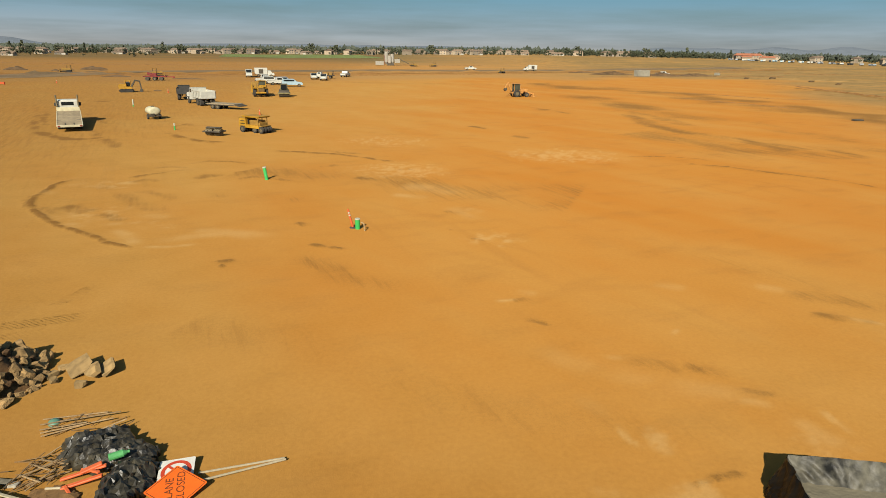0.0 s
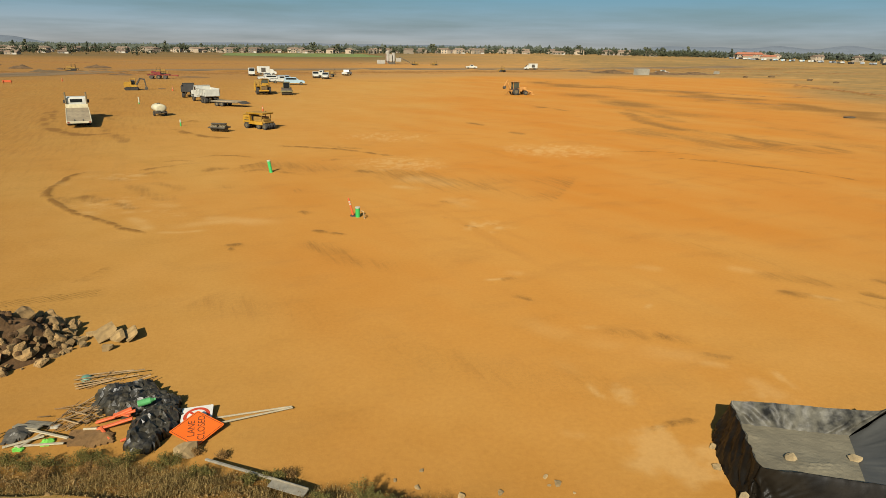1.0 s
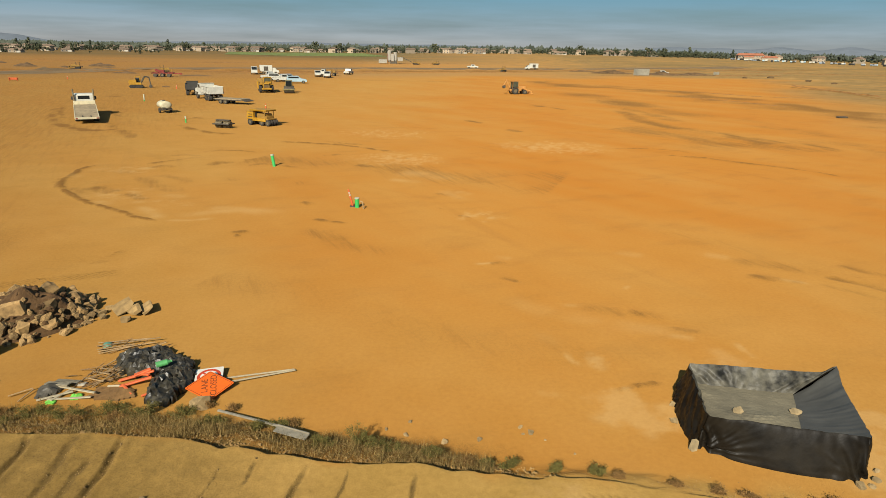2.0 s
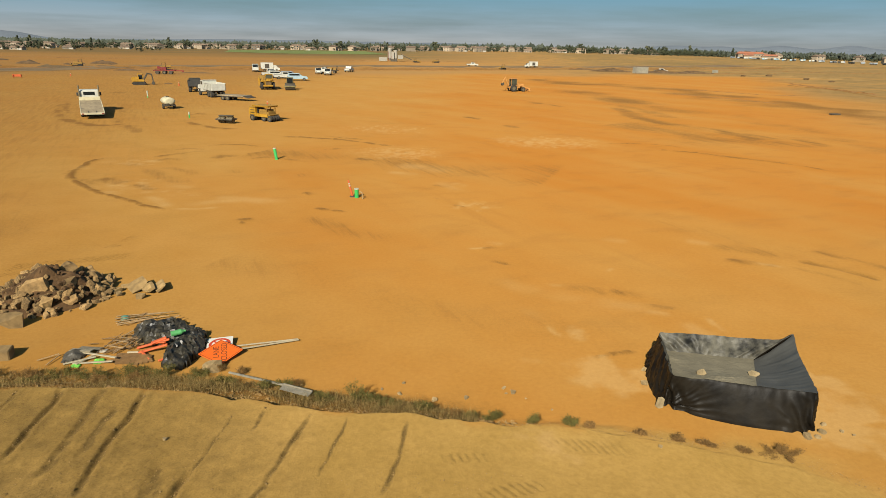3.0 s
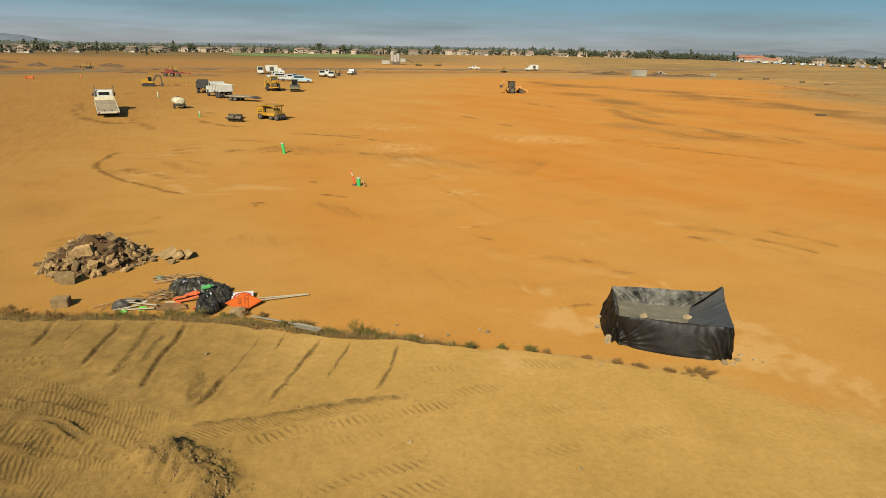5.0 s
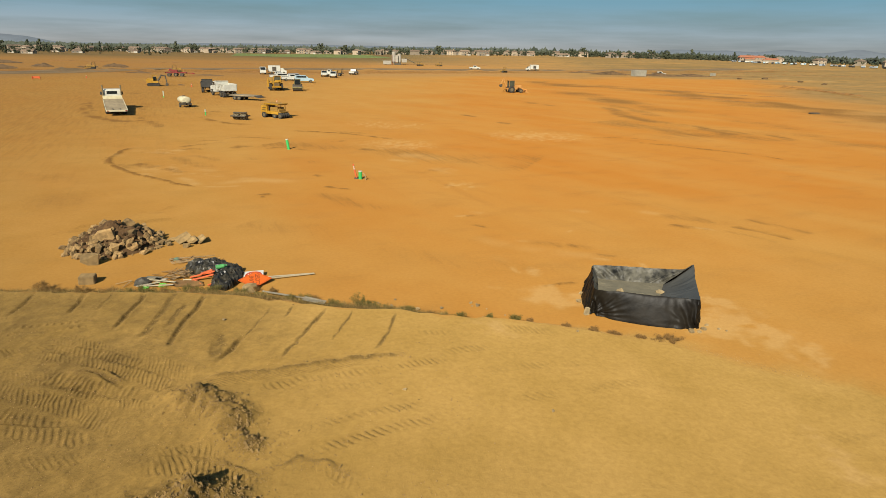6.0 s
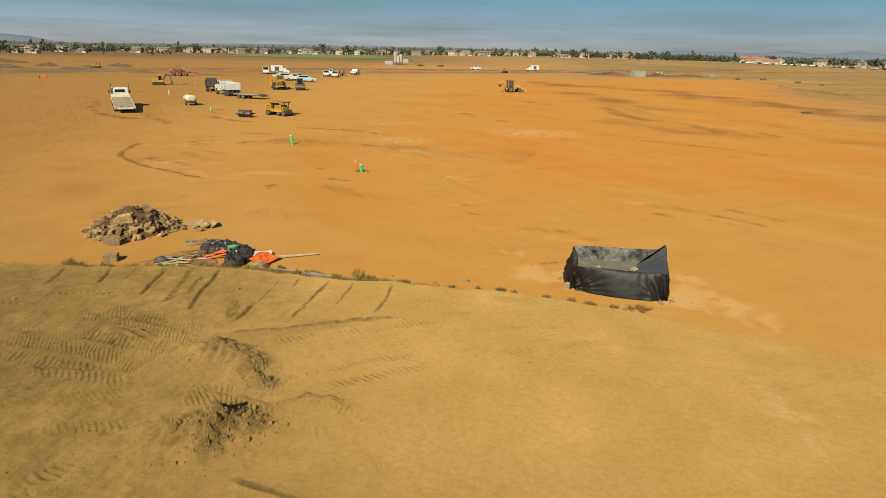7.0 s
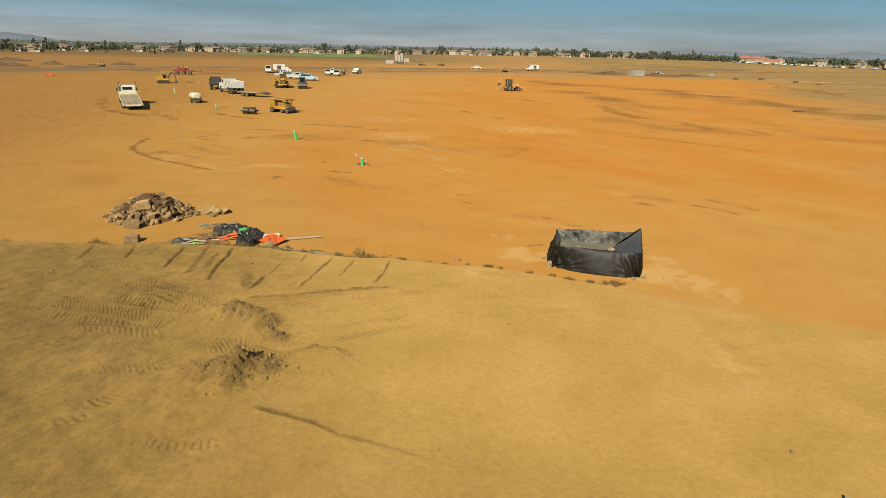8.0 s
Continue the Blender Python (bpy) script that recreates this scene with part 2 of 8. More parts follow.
TREADS += [([(-2.46, 0.14), (-1.66, 0.48), (-0.84, 0.96), (0.34, 1.58), (1.28, 2.07)], 0.15, 0.055, 0.18, 0.5), ([(-2.63, 0.9), (-1.53, 1.52), (-0.34, 2.11), (0.95, 2.57)], 0.14, 0.035, 0.18, 0.6), ([(-2.28, -0.36), (-1.6, 0.1), (-1.0, -0.11), (-0.37, -0.68)], 0.14, 0.045, 0.16, 0.7),
           ([(-4.86, 0.09), (-3.84, -0.01), (-2.86, -0.52), (-2.25, -0.81)], 0.30, 0.060, 0.15, 0.8), ([(-4.88, 0.54), (-4.02, 0.57), (-3.18, 0.17)], 0.20, 0.045, 0.15, 0.8), ([(-2.18, -1.14), (-1.38, -1.18), (-0.7, -1.32)], 0.14, 0.045, 0.18, 0.4),
           ([(-7.93, -0.18), (-6.92, 0.0), (-5.77, 0.26)], 0.22, 0.030, 0.15, 0.7), ([(-7.35, -1.22), (-6.08, -1.17), (-4.95, -1.08)], 0.20, 0.030, 0.15, 0.6), ([(-4.88, -4.13), (-3.97, -4.3), (-2.76, -4.2)], 0.14, 0.04, 0.16, 0.2), ([(-6.83, -2.95), (-6.15, -2.73), (-5.64, -2.34)], 0.22, 0.05, 0.2, 0.7), ([(-6.88, -3.59), (-6.34, -3.4), (-5.79, -3.2)], 0.2, 0.045, 0.2, 0.6),
           ([(-9.0, 1.3), (-7.4, 1.0), (-5.9, 0.7)], 0.25, 0.045, 0.18, 0.7), ([(-10.2, 2.2), (-8.4, 1.5), (-6.8, 1.2)], 0.25, 0.045, 0.18, 0.7)]
TREADS += [([(1.74, 6.7), (3.53, 7.05), (5.11, 6.95)], 0.22, 0.03, 0.18, 0.6), ([(0.9, 5.1), (2.82, 5.78), (3.97, 6.02)], 0.18, 0.03, 0.18, 0.5), ([(1.62, 2.27), (3.41, 3.02), (5.02, 3.77), (7.0, 4.5)], 0.2, 0.025, 0.2, 0.6), ([(0.3, 6.4), (1.4, 6.5), (2.6, 6.5)], 0.15, 0.03, 0.18, 0.3), ([(2.0, 4.2), (3.6, 4.7), (5.6, 5.2)], 0.18, 0.022, 0.2, 0.5),
           ([(12.95, 4.66), (14.86, 5.35), (16.48, 5.81)], 0.25, 0.03, 0.24, 0.5), ([(10.2, 2.0), (14.0, 3.0), (17.0, 3.1)], 0.25, 0.025, 0.24, 0.5), ([(-17.5, 19.6), (-14.7, 20.8), (-12.3, 21.7)], 0.35, 0.05, 0.17, 0.8), ([(-14.1, 22.4), (-13.7, 23.6), (-13.4, 24.8)], 0.25, 0.05, 0.17, 0.6), ([(-17.6, 18.6), (-15.4, 19.6), (-13.0, 20.4)], 0.25, 0.04, 0.17, 0.8)]
# crumbly banks pushed up beside the tracks: line, half width, height
BERMS = [([(-4.8, 3.43), (-4.14, 3.66), (-3.4, 3.86), (-2.53, 4.22), (-1.84, 4.46), (-1.12, 4.65), (-0.26, 4.96), (0.4, 4.9)], 0.10, 0.10), ([(-8.24, 3.84), (-7.53, 3.61), (-7.07, 3.4), (-6.58, 3.11)], 0.08, 0.08), ([(-3.6, 0.25), (-2.9, -0.1), (-2.3, -0.4)], 0.07, 0.06), ([(-2.4, -0.15), (-1.75, 0.3), (-1.2, 0.2), (-0.6, -0.3)], 0.06, 0.05)]
# plain ruts: line, half width, depth
RUTS = [([(-2.9, -2.7), (-2.5, -2.85), (-1.73, -3.14), (-1.11, -3.39), (-0.49, -3.81), (0.52, -4.15), (1.6, -4.6)], 0.06, 0.022), ([(-8.4, 3.9), (-7.4, 3.6), (-6.4, 2.9)], 0.07, 0.05), ([(17.3, 21.9), (18.6, 20.6), (19.6, 19.0)], 0.22, 0.06),
        ([(3.0, 21.5), (4.2, 20.6)], 0.14, 0.03)]
# dug heaps: place, size, height
HEAPS = [((-4.70, 2.45), (0.50, 0.50), 0.34), ((-4.05, 2.15), (0.55, 0.50), 0.30), ((-3.45, 1.45), (0.42, 0.60), 0.34), ((-2.95, 0.72), (0.40, 0.32), 0.20),
         ((-3.45, -1.05), (0.40, 0.60), 0.46), ((-3.50, -1.75), (0.34, 0.50), 0.34), ((-4.25, -1.25), (0.70, 0.65), 0.24), ((-2.85, -0.95), (0.55, 0.50), 0.20)]


# pale dried cement and dust: place, size, amount
SPILLS = [((5.7, 11.3), (1.2, 1.1), 1.1), ((10.7, 8.6), (1.3, 0.9), 1.3), ((11.7, 9.9), (1.1, 1.7), 1.0), ((12.0, 8.0), (1.2, 1.2), 0.9), ((9.2, 13.6), (1.2, 0.7), 0.6), ((5.4, 13.9), (0.5, 0.8), 0.5),
          ((12.6, 7.0), (1.0, 1.6), 0.6), ((10.3, 0.8), (0.9, 2.4), 0.5), ((-19.0, 36.0), (3.4, 2.6), 0.45), ((-15.0, 33.6), (2.6, 1.6), 0.4), ((-21.5, 44.0), (2.0, 2.0), 0.6),
          ((-2.0, 50.0), (5.0, 4.0), 0.6), ((3.4, 31.0), (2.0, 1.6), 0.5), ((13.0, 58.0), (7.0, 5.0), 0.6), ((-4.0, 66.0), (7.0, 5.0), 0.5), ((3.0, 7.0), (1.6, 0.7), 0.6)]


# dark turned soil and pale crusts on the pad: line, half width, amount
RING_DARK = [([(-25.1, 45.8), (-25.3, 44.0), (-24.9, 41.7), (-24.5, 39.8), (-23.8, 38.0), (-22.8, 36.6), (-21.0, 34.7), (-19.3, 33.1), (-17.4, 31.7), (-15.7, 30.3), (-14.0, 29.4)], 0.19, 1.0), ([(-25.3, 40.5), (-24.1, 38.3), (-22.8, 36.2)], 0.3, 0.5), ([(-21.9, 38.0), (-20.5, 37.2), (-19.0, 36.5)], 0.9, 0.55), ([(-19.0, 36.2), (-17.5, 35.0), (-16.5, 34.3)], 0.5, 0.5), ([(-23.1, 37.6), (-21.8, 36.7), (-20.8, 35.9)], 0.6, 0.35), ([(-21.6, 45.5), (-20.7, 47.2), (-19.2, 48.8), (-18.0, 49.1)], 0.35, 0.5), ([(-19.3, 51.5), (-18.0, 53.1), (-16.1, 53.0), (-14.0, 52.0)], 0.3, 0.55), ([(-16.8, 45.6), (-16.1, 46.9), (-14.9, 47.4)], 0.5, 0.5), ([(-13.8, 45.0), (-12.7, 46.6), (-10.9, 45.9), (-9.0, 44.7)], 0.4, 0.45), ([(-15.1, 47.8), (-13.3, 49.1), (-11.0, 48.7)], 0.3, 0.35)]
FAN_DARK = [([(-22.0, 49.4), (-20.1, 50.2), (-18.3, 50.0)], 0.25, 0.4), ([(-20.9, 44.1), (-20.0, 45.5), (-18.5, 44.8)], 0.4, 0.3), ([(-23.9, 45.4), (-20.5, 41.5), (-17.3, 38.1), (-13.6, 35.2)], 0.8, 0.28), ([(-19.6, 42.9), (-16.3, 40.0), (-13.0, 38.2)], 0.7, 0.22), ([(-14.8, 40.8), (-11.1, 40.1), (-7.0, 39.3)], 0.9, 0.25), ([(-5.3, 47.3), (-3.1, 45.3)], 0.6, 0.6), ([(-8.8, 50.9), (-7.1, 52.0)], 0.6, 0.35), ([(-14.1, 58.8), (-10.9, 58.0), (-7.7, 57.2), (-5.0, 55.2), (-2.5, 53.3)], 0.25, 0.75), ([(-10.1, 59.7), (-7.9, 58.5), (-5.2, 57.3)], 0.2, 0.6), ([(-2.4, 50.2), (-0.6, 50.3)], 0.5, 0.4)]
TRUCK_DARK = [([(-43.2, 72.3), (-40.0, 68.7), (-36.0, 65.5), (-33.8, 65.7), (-32.8, 68.4)], 0.6, 0.7), ([(-49.6, 84.8), (-46.2, 77.5), (-42.4, 71.4)], 0.5, 0.45), ([(-51.7, 90.6), (-47.9, 82.3), (-43.5, 74.9)], 0.4, 0.5), ([(-39.2, 75.3), (-34.2, 68.3), (-29.9, 62.0), (-28.3, 58.0)], 0.6, 0.35), ([(-55.7, 109.4), (-53.5, 109.7), (-51.9, 112.3)], 0.5, 0.8), ([(-47.0, 91.1), (-42.2, 84.2), (-36.8, 77.2)], 0.4, 0.45), ([(-50.3, 84.7), (-51.3, 89.0), (-50.6, 89.9)], 0.4, 0.5), ([(-35.8, 56.9), (-29.9, 49.1), (-24.2, 43.1)], 1.2, 0.2), ([(-28.5, 71.0), (-24.5, 66.4), (-21.4, 64.1), (-19.3, 64.3)], 0.35, 0.6), ([(-29.6, 75.6), (-28.9, 79.1), (-27.2, 78.1)], 0.3, 0.4)]
EAST_DARK = [([(18.3, 106.5), (21.4, 102.9), (23.6, 96.7)], 0.6, 0.7), ([(33.3, 147.1), (35.3, 125.9), (38.2, 111.2), (39.4, 96.8), (44.7, 89.5), (48.8, 85.0)], 4.5, 0.55), ([(31.7, 100.3), (30.9, 83.4), (32.3, 75.8), (35.3, 70.6), (37.1, 62.4), (39.1, 58.4), (40.9, 54.2)], 1.6, 0.85), ([(29.9, 110.1), (33.3, 102.4), (35.3, 90.7), (35.6, 80.1)], 1.5, 0.5), ([(48.5, 92.1), (46.6, 78.7), (47.9, 69.6), (48.6, 64.6)], 2.5, 0.55), ([(36.4, 68.8), (38.0, 64.0), (39.2, 61.1)], 1.2, 0.6), ([(39.7, 66.9), (41.5, 61.9), (42.1, 56.3)], 1.2, 0.55), ([(31.1, 68.5), (35.5, 63.8), (37.1, 57.0)], 0.8, 0.4)]
LINES_DARK = [([(17.6, 57.2), (22.4, 57.5), (25.1, 56.4), (25.9, 54.6)], 0.2, 0.5), ([(22.0, 53.9), (25.7, 52.2), (27.6, 50.2), (29.8, 48.4), (32.1, 46.3), (33.3, 43.9)], 0.22, 0.75), ([(26.2, 52.2), (29.3, 49.1), (32.2, 47.8)], 0.2, 0.4), ([(109.4, 201.6), (108.0, 177.8), (110.2, 163.8), (104.3, 139.9)], 0.8, 0.9), ([(5.9, 81.1), (7.7, 77.1)], 0.5, 0.5), ([(9.7, 71.6), (11.8, 68.9)], 0.5, 0.4), ([(2.1, 31.3), (2.6, 30.7)], 0.16, 0.7), ([(0.9, 33.2), (1.2, 32.7)], 0.2, 0.5), ([(0.7, 37.1), (2.9, 35.1)], 0.4, 0.3), ([(3.0, 22.9), (3.6, 23.1)], 0.22, 0.6), ([(-6.1, 30.1), (-5.0, 29.8), (-3.9, 29.4)], 0.22, 0.6), ([(-6.8, 28.2), (-5.7, 27.4), (-3.1, 26.3)], 0.8, 0.25)]
NEAR_DARK = [([(-5.1, 26.7), (-2.9, 25.0), (-0.2, 23.7)], 0.9, 0.2), ([(6.0, 12.6), (6.8, 12.7)], 0.14, 0.7), ([(5.5, 12.3), (6.0, 12.4)], 0.12, 0.5), ([(7.4, 17.9), (8.2, 17.5), (8.8, 17.1)], 0.35, 0.45), ([(5.8, 18.3), (6.7, 17.7), (7.6, 17.5)], 0.4, 0.25), ([(13.7, 21.7), (15.1, 21.2), (16.1, 20.6)], 0.35, 0.5), ([(13.9, 23.7), (15.6, 23.4), (17.5, 22.5)], 0.7, 0.3), ([(8.4, 16.4), (9.6, 16.0)], 0.2, 0.35), ([(-9.7, 27.4), (-8.8, 27.8)], 0.25, 0.5), ([(-9.4, 27.1), (-9.1, 26.7)], 0.2, 0.5), ([(-22.6, 33.3), (-20.2, 32.2), (-16.6, 29.4)], 1.0, 0.12), ([(-18.7, 27.8), (-16.8, 27.0)], 0.6, 0.16), ([(-7.4, 34.1), (-6.5, 33.3)], 0.3, 0.4)]
CRUST_PALE = [([(-25.0, 41.3), (-23.9, 40.7)], 0.35, 1.0), ([(-18.5, 34.7), (-16.8, 35.0)], 0.25, 1.0), ([(-17.3, 33.6), (-16.5, 33.7)], 0.4, 1.0), ([(-19.6, 33.8), (-18.1, 33.1)], 0.3, 0.8), ([(-16.6, 32.8), (-15.2, 31.3), (-14.0, 29.9)], 0.35, 0.8), ([(-13.8, 29.6), (-12.5, 29.7), (-11.3, 30.2)], 0.22, 1.0), ([(-14.0, 30.8), (-12.2, 31.3), (-10.5, 32.1), (-9.3, 31.8), (-7.4, 31.0)], 0.6, 0.7), ([(-12.4, 32.5), (-10.0, 32.2)], 0.4, 0.6), ([(-16.3, 35.7), (-14.5, 35.1)], 0.4, 0.5), ([(-24.2, 43.1), (-23.5, 44.6)], 0.5, 0.4)]
DUST_PALE = [([(-2.2, 43.8), (0.9, 43.0), (2.4, 41.3)], 1.2, 0.6), ([(-2.5, 41.1), (0.1, 40.4)], 0.5, 0.7), ([(2.1, 37.4), (3.4, 36.6)], 0.4, 0.7), ([(1.1, 38.1), (2.9, 34.6)], 0.5, 0.4), ([(2.4, 23.0), (3.1, 23.1)], 0.12, 1.0), ([(3.2, 24.0), (4.1, 23.6)], 0.3, 0.5), ([(7.4, 59.3), (11.2, 59.5)], 1.0, 0.6), ([(9.1, 25.0), (10.4, 24.2)], 0.35, 0.6), ([(13.3, 24.6), (14.4, 24.0)], 0.4, 0.5), ([(8.1, 20.0), (8.4, 20.3)], 0.12, 1.0), ([(5.3, 18.4), (5.8, 18.3)], 0.2, 0.8)]
SCUFF_PALE = [([(4.5, 14.6), (4.6, 14.0), (4.8, 13.7)], 0.1, 1.0), ([(4.0, 16.1), (4.3, 15.5)], 0.3, 0.45), ([(2.8, 19.7), (4.0, 18.3), (5.3, 17.4), (6.5, 16.4), (8.3, 16.1), (10.2, 16.0)], 0.5, 0.45), ([(8.2, 15.8), (9.1, 15.4)], 0.25, 0.7), ([(10.3, 15.2), (10.3, 14.6)], 0.12, 0.9), ([(10.4, 14.8), (10.4, 14.2)], 0.1, 0.8), ([(9.3, 14.9), (9.6, 14.0), (9.9, 13.6)], 0.35, 0.6), ([(15.2, 21.3), (16.2, 20.7)], 0.15, 0.7), ([(3.2, 12.2), (3.8, 12.1)], 0.15, 0.6)]
FAR_DARK = [([(84.0, 318.0), (94.0, 300.0), (104.0, 287.0), (128.0, 285.0), (140.0, 282.0)], 4.0, 0.95), ([(112.0, 176.0), (108.0, 155.0), (104.0, 140.0), (98.0, 120.0)], 1.2, 0.95), ([(126.0, 262.0), (120.0, 250.0)], 2.0, 0.8)]
FAR_PALE = [([(146.0, 256.0), (156.0, 238.0), (166.0, 222.0)], 2.2, 1.0), ([(150.0, 300.0), (170.0, 280.0)], 2.0, 0.6)]
DARK_MARKS = FAR_DARK + RING_DARK + FAN_DARK + TRUCK_DARK + EAST_DARK + LINES_DARK + NEAR_DARK
PALE_MARKS = FAR_PALE + CRUST_PALE + DUST_PALE + SCUFF_PALE


def stroke(line, half, x, y, seed):
    """How much of a ragged, fading stroke along the line covers each place."""
    xs, ys = [p[0] for p in line], [p[1] for p in line]
    pad = 3 * half + 1
    at = (x > min(xs) - pad) & (x < max(xs) + pad) & (y > min(ys) - pad) & (y < max(ys) + pad)
    hx, hy = x[at], y[at]
    if not hx.size:
        return at, hx
    d, run, _ = along(line, hx, hy)
    total = sum(math.hypot(b[0] - a[0], b[1] - a[1]) for a, b in zip(line, line[1:]))
    soft = min(total * 0.25, 4 * half + 0.3)
    ends = smooth_step(-0.1, soft, run) * smooth_step(-0.1, soft, total - run)
    d = d + (value_noise(hx, hy, 3.2 * half + 0.2, seed) - 0.5) * half * 0.9
    worn = smooth_step(0.10, 0.75, 0.65 * value_noise(hx, hy, 2.4 * half + 0.15, seed + 1) + 0.35 * value_noise(hx, hy, 0.8 * half + 0.08, seed + 2))
    return at, ends * np.exp(-np.abs(d / half) ** 2.5) * (0.25 + 0.85 * worn)


def ground_height(x, y):
    """Height, and three soil amounts: clay colour, loosened soil with painted dimming, dry scrub."""
    x, y = np.asarray(x, float), np.asarray(y, float)
    wob = (value_noise(x, y, 1.3, 3) - 0.5) * 0.5 + (value_noise(x, y, 0.35, 4) - 0.5) * 0.16
    crest = curve_at(CREST, x) + wob
    top = curve_at(TERRACE, x)
    u = y - crest
    foot = np.interp(x, [-6, -1, 3, 8], [2.5, 2.0, 1.3, 1.1])
    k = np.clip((u + 0.1) / (foot + 0.1), 0, 1)
    z = top * (1 - k * k * (3 - 2 * k) * 0.8 - 0.2 * smooth_step(-0.05, 0.12, u))
    # rounded lip
    z += 0.05 * np.exp(-((u + 0.3) / 0.45) ** 2) * (top > 0.3)
    tan = 1 - smooth_step(-0.25, 0.55 + 0.9 * (x > 4), u + (value_noise(x, y, 0.8, 8) - 0.5) * 0.9)
    loose_dim = np.zeros(x.shape)
    near = (np.abs(x) < 80) & (y < 130)
    z += near * ((value_noise(x, y, 5.0, 11) - 0.5) * 0.07 + (value_noise(x, y, 0.9, 12) - 0.5) * 0.016)
    rough = smooth_step(1.0, -1.0, u) * (np.abs(x) < 40)
    left = smooth_step(1.0, -7.0, x) * smooth_step(6.5, 4.0, y)
    z += rough * ((value_noise(x, y, 0.5, 13) - 0.5) * (0.025 + 0.02 * left) + (value_noise(x, y, 0.16, 14) - 0.5) * (0.014 + 0.012 * left))
    dug = (x > -8) & (x < 0) & (y > -4) & (y < 5)
    if dug.any():
        hx, hy = x[dug], y[dug]
        lump_ = 0.62 + 0.8 * np.abs(value_noise(hx, hy, 0.30, 21) - 0.45) + 0.35 * (value_noise(hx, hy, 0.12, 22) - 0.4)
        for (cx, cy), (sx, sy), h in HEAPS:
            k = np.exp(-((hx - cx) / sx) ** 2 - ((hy - cy) / sy) ** 2)
            z[dug] += h * k * lump_
            # crumbly soil colour, deepened on each heap's +x side as painted shade
            loose_dim[dug] = np.maximum(loose_dim[dug], smooth_step(0.15, 0.6, k) * (0.30 + 0.55 * smooth_step(-0.2, 0.5, (hx - cx) / sx) * value_noise(hx, hy, 0.14, 23)))
    for line, width, depth in SCRAPES:
        box_in = (np.abs(x - line[0][0]) < 4) & (np.abs(y - line[0][1]) < 8)
        if not box_in.any():
            continue
        d, s, ends = along(line, x[box_in], y[box_in])
        d = d + (value_noise(x[box_in], y[box_in], 0.3, 31) - 0.5) * 0.07
        ragged = 0.65 + 0.6 * value_noise(x[box_in], y[box_in], 0.5, 32)
        z[box_in] += ends * ragged * (-0.75 * depth * np.exp(-np.abs(d / (0.8 * width)) ** 3) + 0.25 * depth * np.exp(-((d - 1.9 * width) / width) ** 2))
        loose_dim[box_in] = np.maximum(loose_dim[box_in], ends * np.exp(-((d - 0.2 * width) / (1.3 * width)) ** 2) * ragged * (0.45 + 0.8 * value_noise(x[box_in], y[box_in], 0.10, 33)))
    phase, tread = np.zeros(x.shape), np.zeros(x.shape)
    for n_tread, (line, half, depth, step, slant) in enumerate(TREADS):
        xs, ys = [p[0] for p in line], [p[1] for p in line]
        box_in = (x > min(xs) - 1) & (x < max(xs) + 1) & (y > min(ys) - 1) & (y < max(ys) + 1)
        if not box_in.any():
            continue
        bx, by = x[box_in], y[box_in]
        d, s, ends = along(line, bx, by)
        d = d + (value_noise(bx, by, 0.4, 44) - 0.5) * 0.10
        inside = smooth_step(half + 0.05, half - 0.05, np.abs(d))
        faint = 0.30 + 0.95 * smooth_step(0.25, 0.7, value_noise(bx, by, 0.8, 41))
        turn = (s + slant * d + 0.05 * value_noise(bx, by, 0.3, 43)) / step
        lug = (0.5 + 0.5 * np.cos(2 * math.pi * turn)) ** 1.5 * (0.45 + 0.9 * value_noise(bx, by, 0.13, 45))
        press = ends * faint * inside * min(1.0, depth / 0.055)
        newer = press > tread[box_in]
        phase[box_in] = np.where(newer, turn + 7.0 * n_tread, phase[box_in])
        tread[box_in] = np.maximum(tread[box_in], press)
        z[box_in] += 0.5 * ends * faint * depth * (inside * (0.75 * lug - 0.35) + 0.30 * np.exp(-((np.abs(d) - half - 0.08) / 0.07) ** 2))
        loose_dim[box_in] = np.maximum(loose_dim[box_in], ends * inside * faint * (0.04 + 0.10 * lug))
    for line, half, height in BERMS:
        xs, ys = [p[0] for p in line], [p[1] for p in line]
        box_in = (x > min(xs) - 1) & (x < max(xs) + 1) & (y > min(ys) - 1) & (y < max(ys) + 1)
        if not box_in.any():
            continue
        bx, by = x[box_in], y[box_in]
        d, s, ends = along(line, bx, by)
        bank = ends * np.exp(-((d + (value_noise(bx, by, 0.35, 46) - 0.5) * 0.16) / half) ** 2)
        z[box_in] += 0.6 * height * bank * (0.05 + 1.4 * value_noise(bx, by, 0.12, 47))
        loose_dim[box_in] = np.maximum(loose_dim[box_in], 0.55 * bank * (0.3 + value_noise(bx, by, 0.10, 48)))
    for line, half, depth in RUTS:
        xs, ys = [p[0] for p in line], [p[1] for p in line]
        box_in = (x > min(xs) - 3) & (x < max(xs) + 3) & (y > min(ys) - 3) & (y < max(ys) + 3)
        if not box_in.any():
            continue
        d, s, ends = along(line, x[box_in], y[box_in])
        d = d + (value_noise(x[box_in], y[box_in], 1.0, 51) - 0.5) * half
        ragged = 0.4 + 1.1 * value_noise(x[box_in], y[box_in], 1.6, 52)
        z[box_in] += 0.7 * ends * ragged * (-depth * np.exp(-(d / half) ** 2) + 0.8 * depth * np.exp(-((np.abs(d) - 1.8 * half) / (0.7 * half)) ** 2))
        bank = np.exp(-(d / (1.3 * half)) ** 2) + 0.6 * np.exp(-((d - 9 * half) / (1.5 * half)) ** 2) * (half > 0.15) + 0.35 * np.exp(-((d + 6 * half) / (1.2 * half)) ** 2) * (half > 0.15)
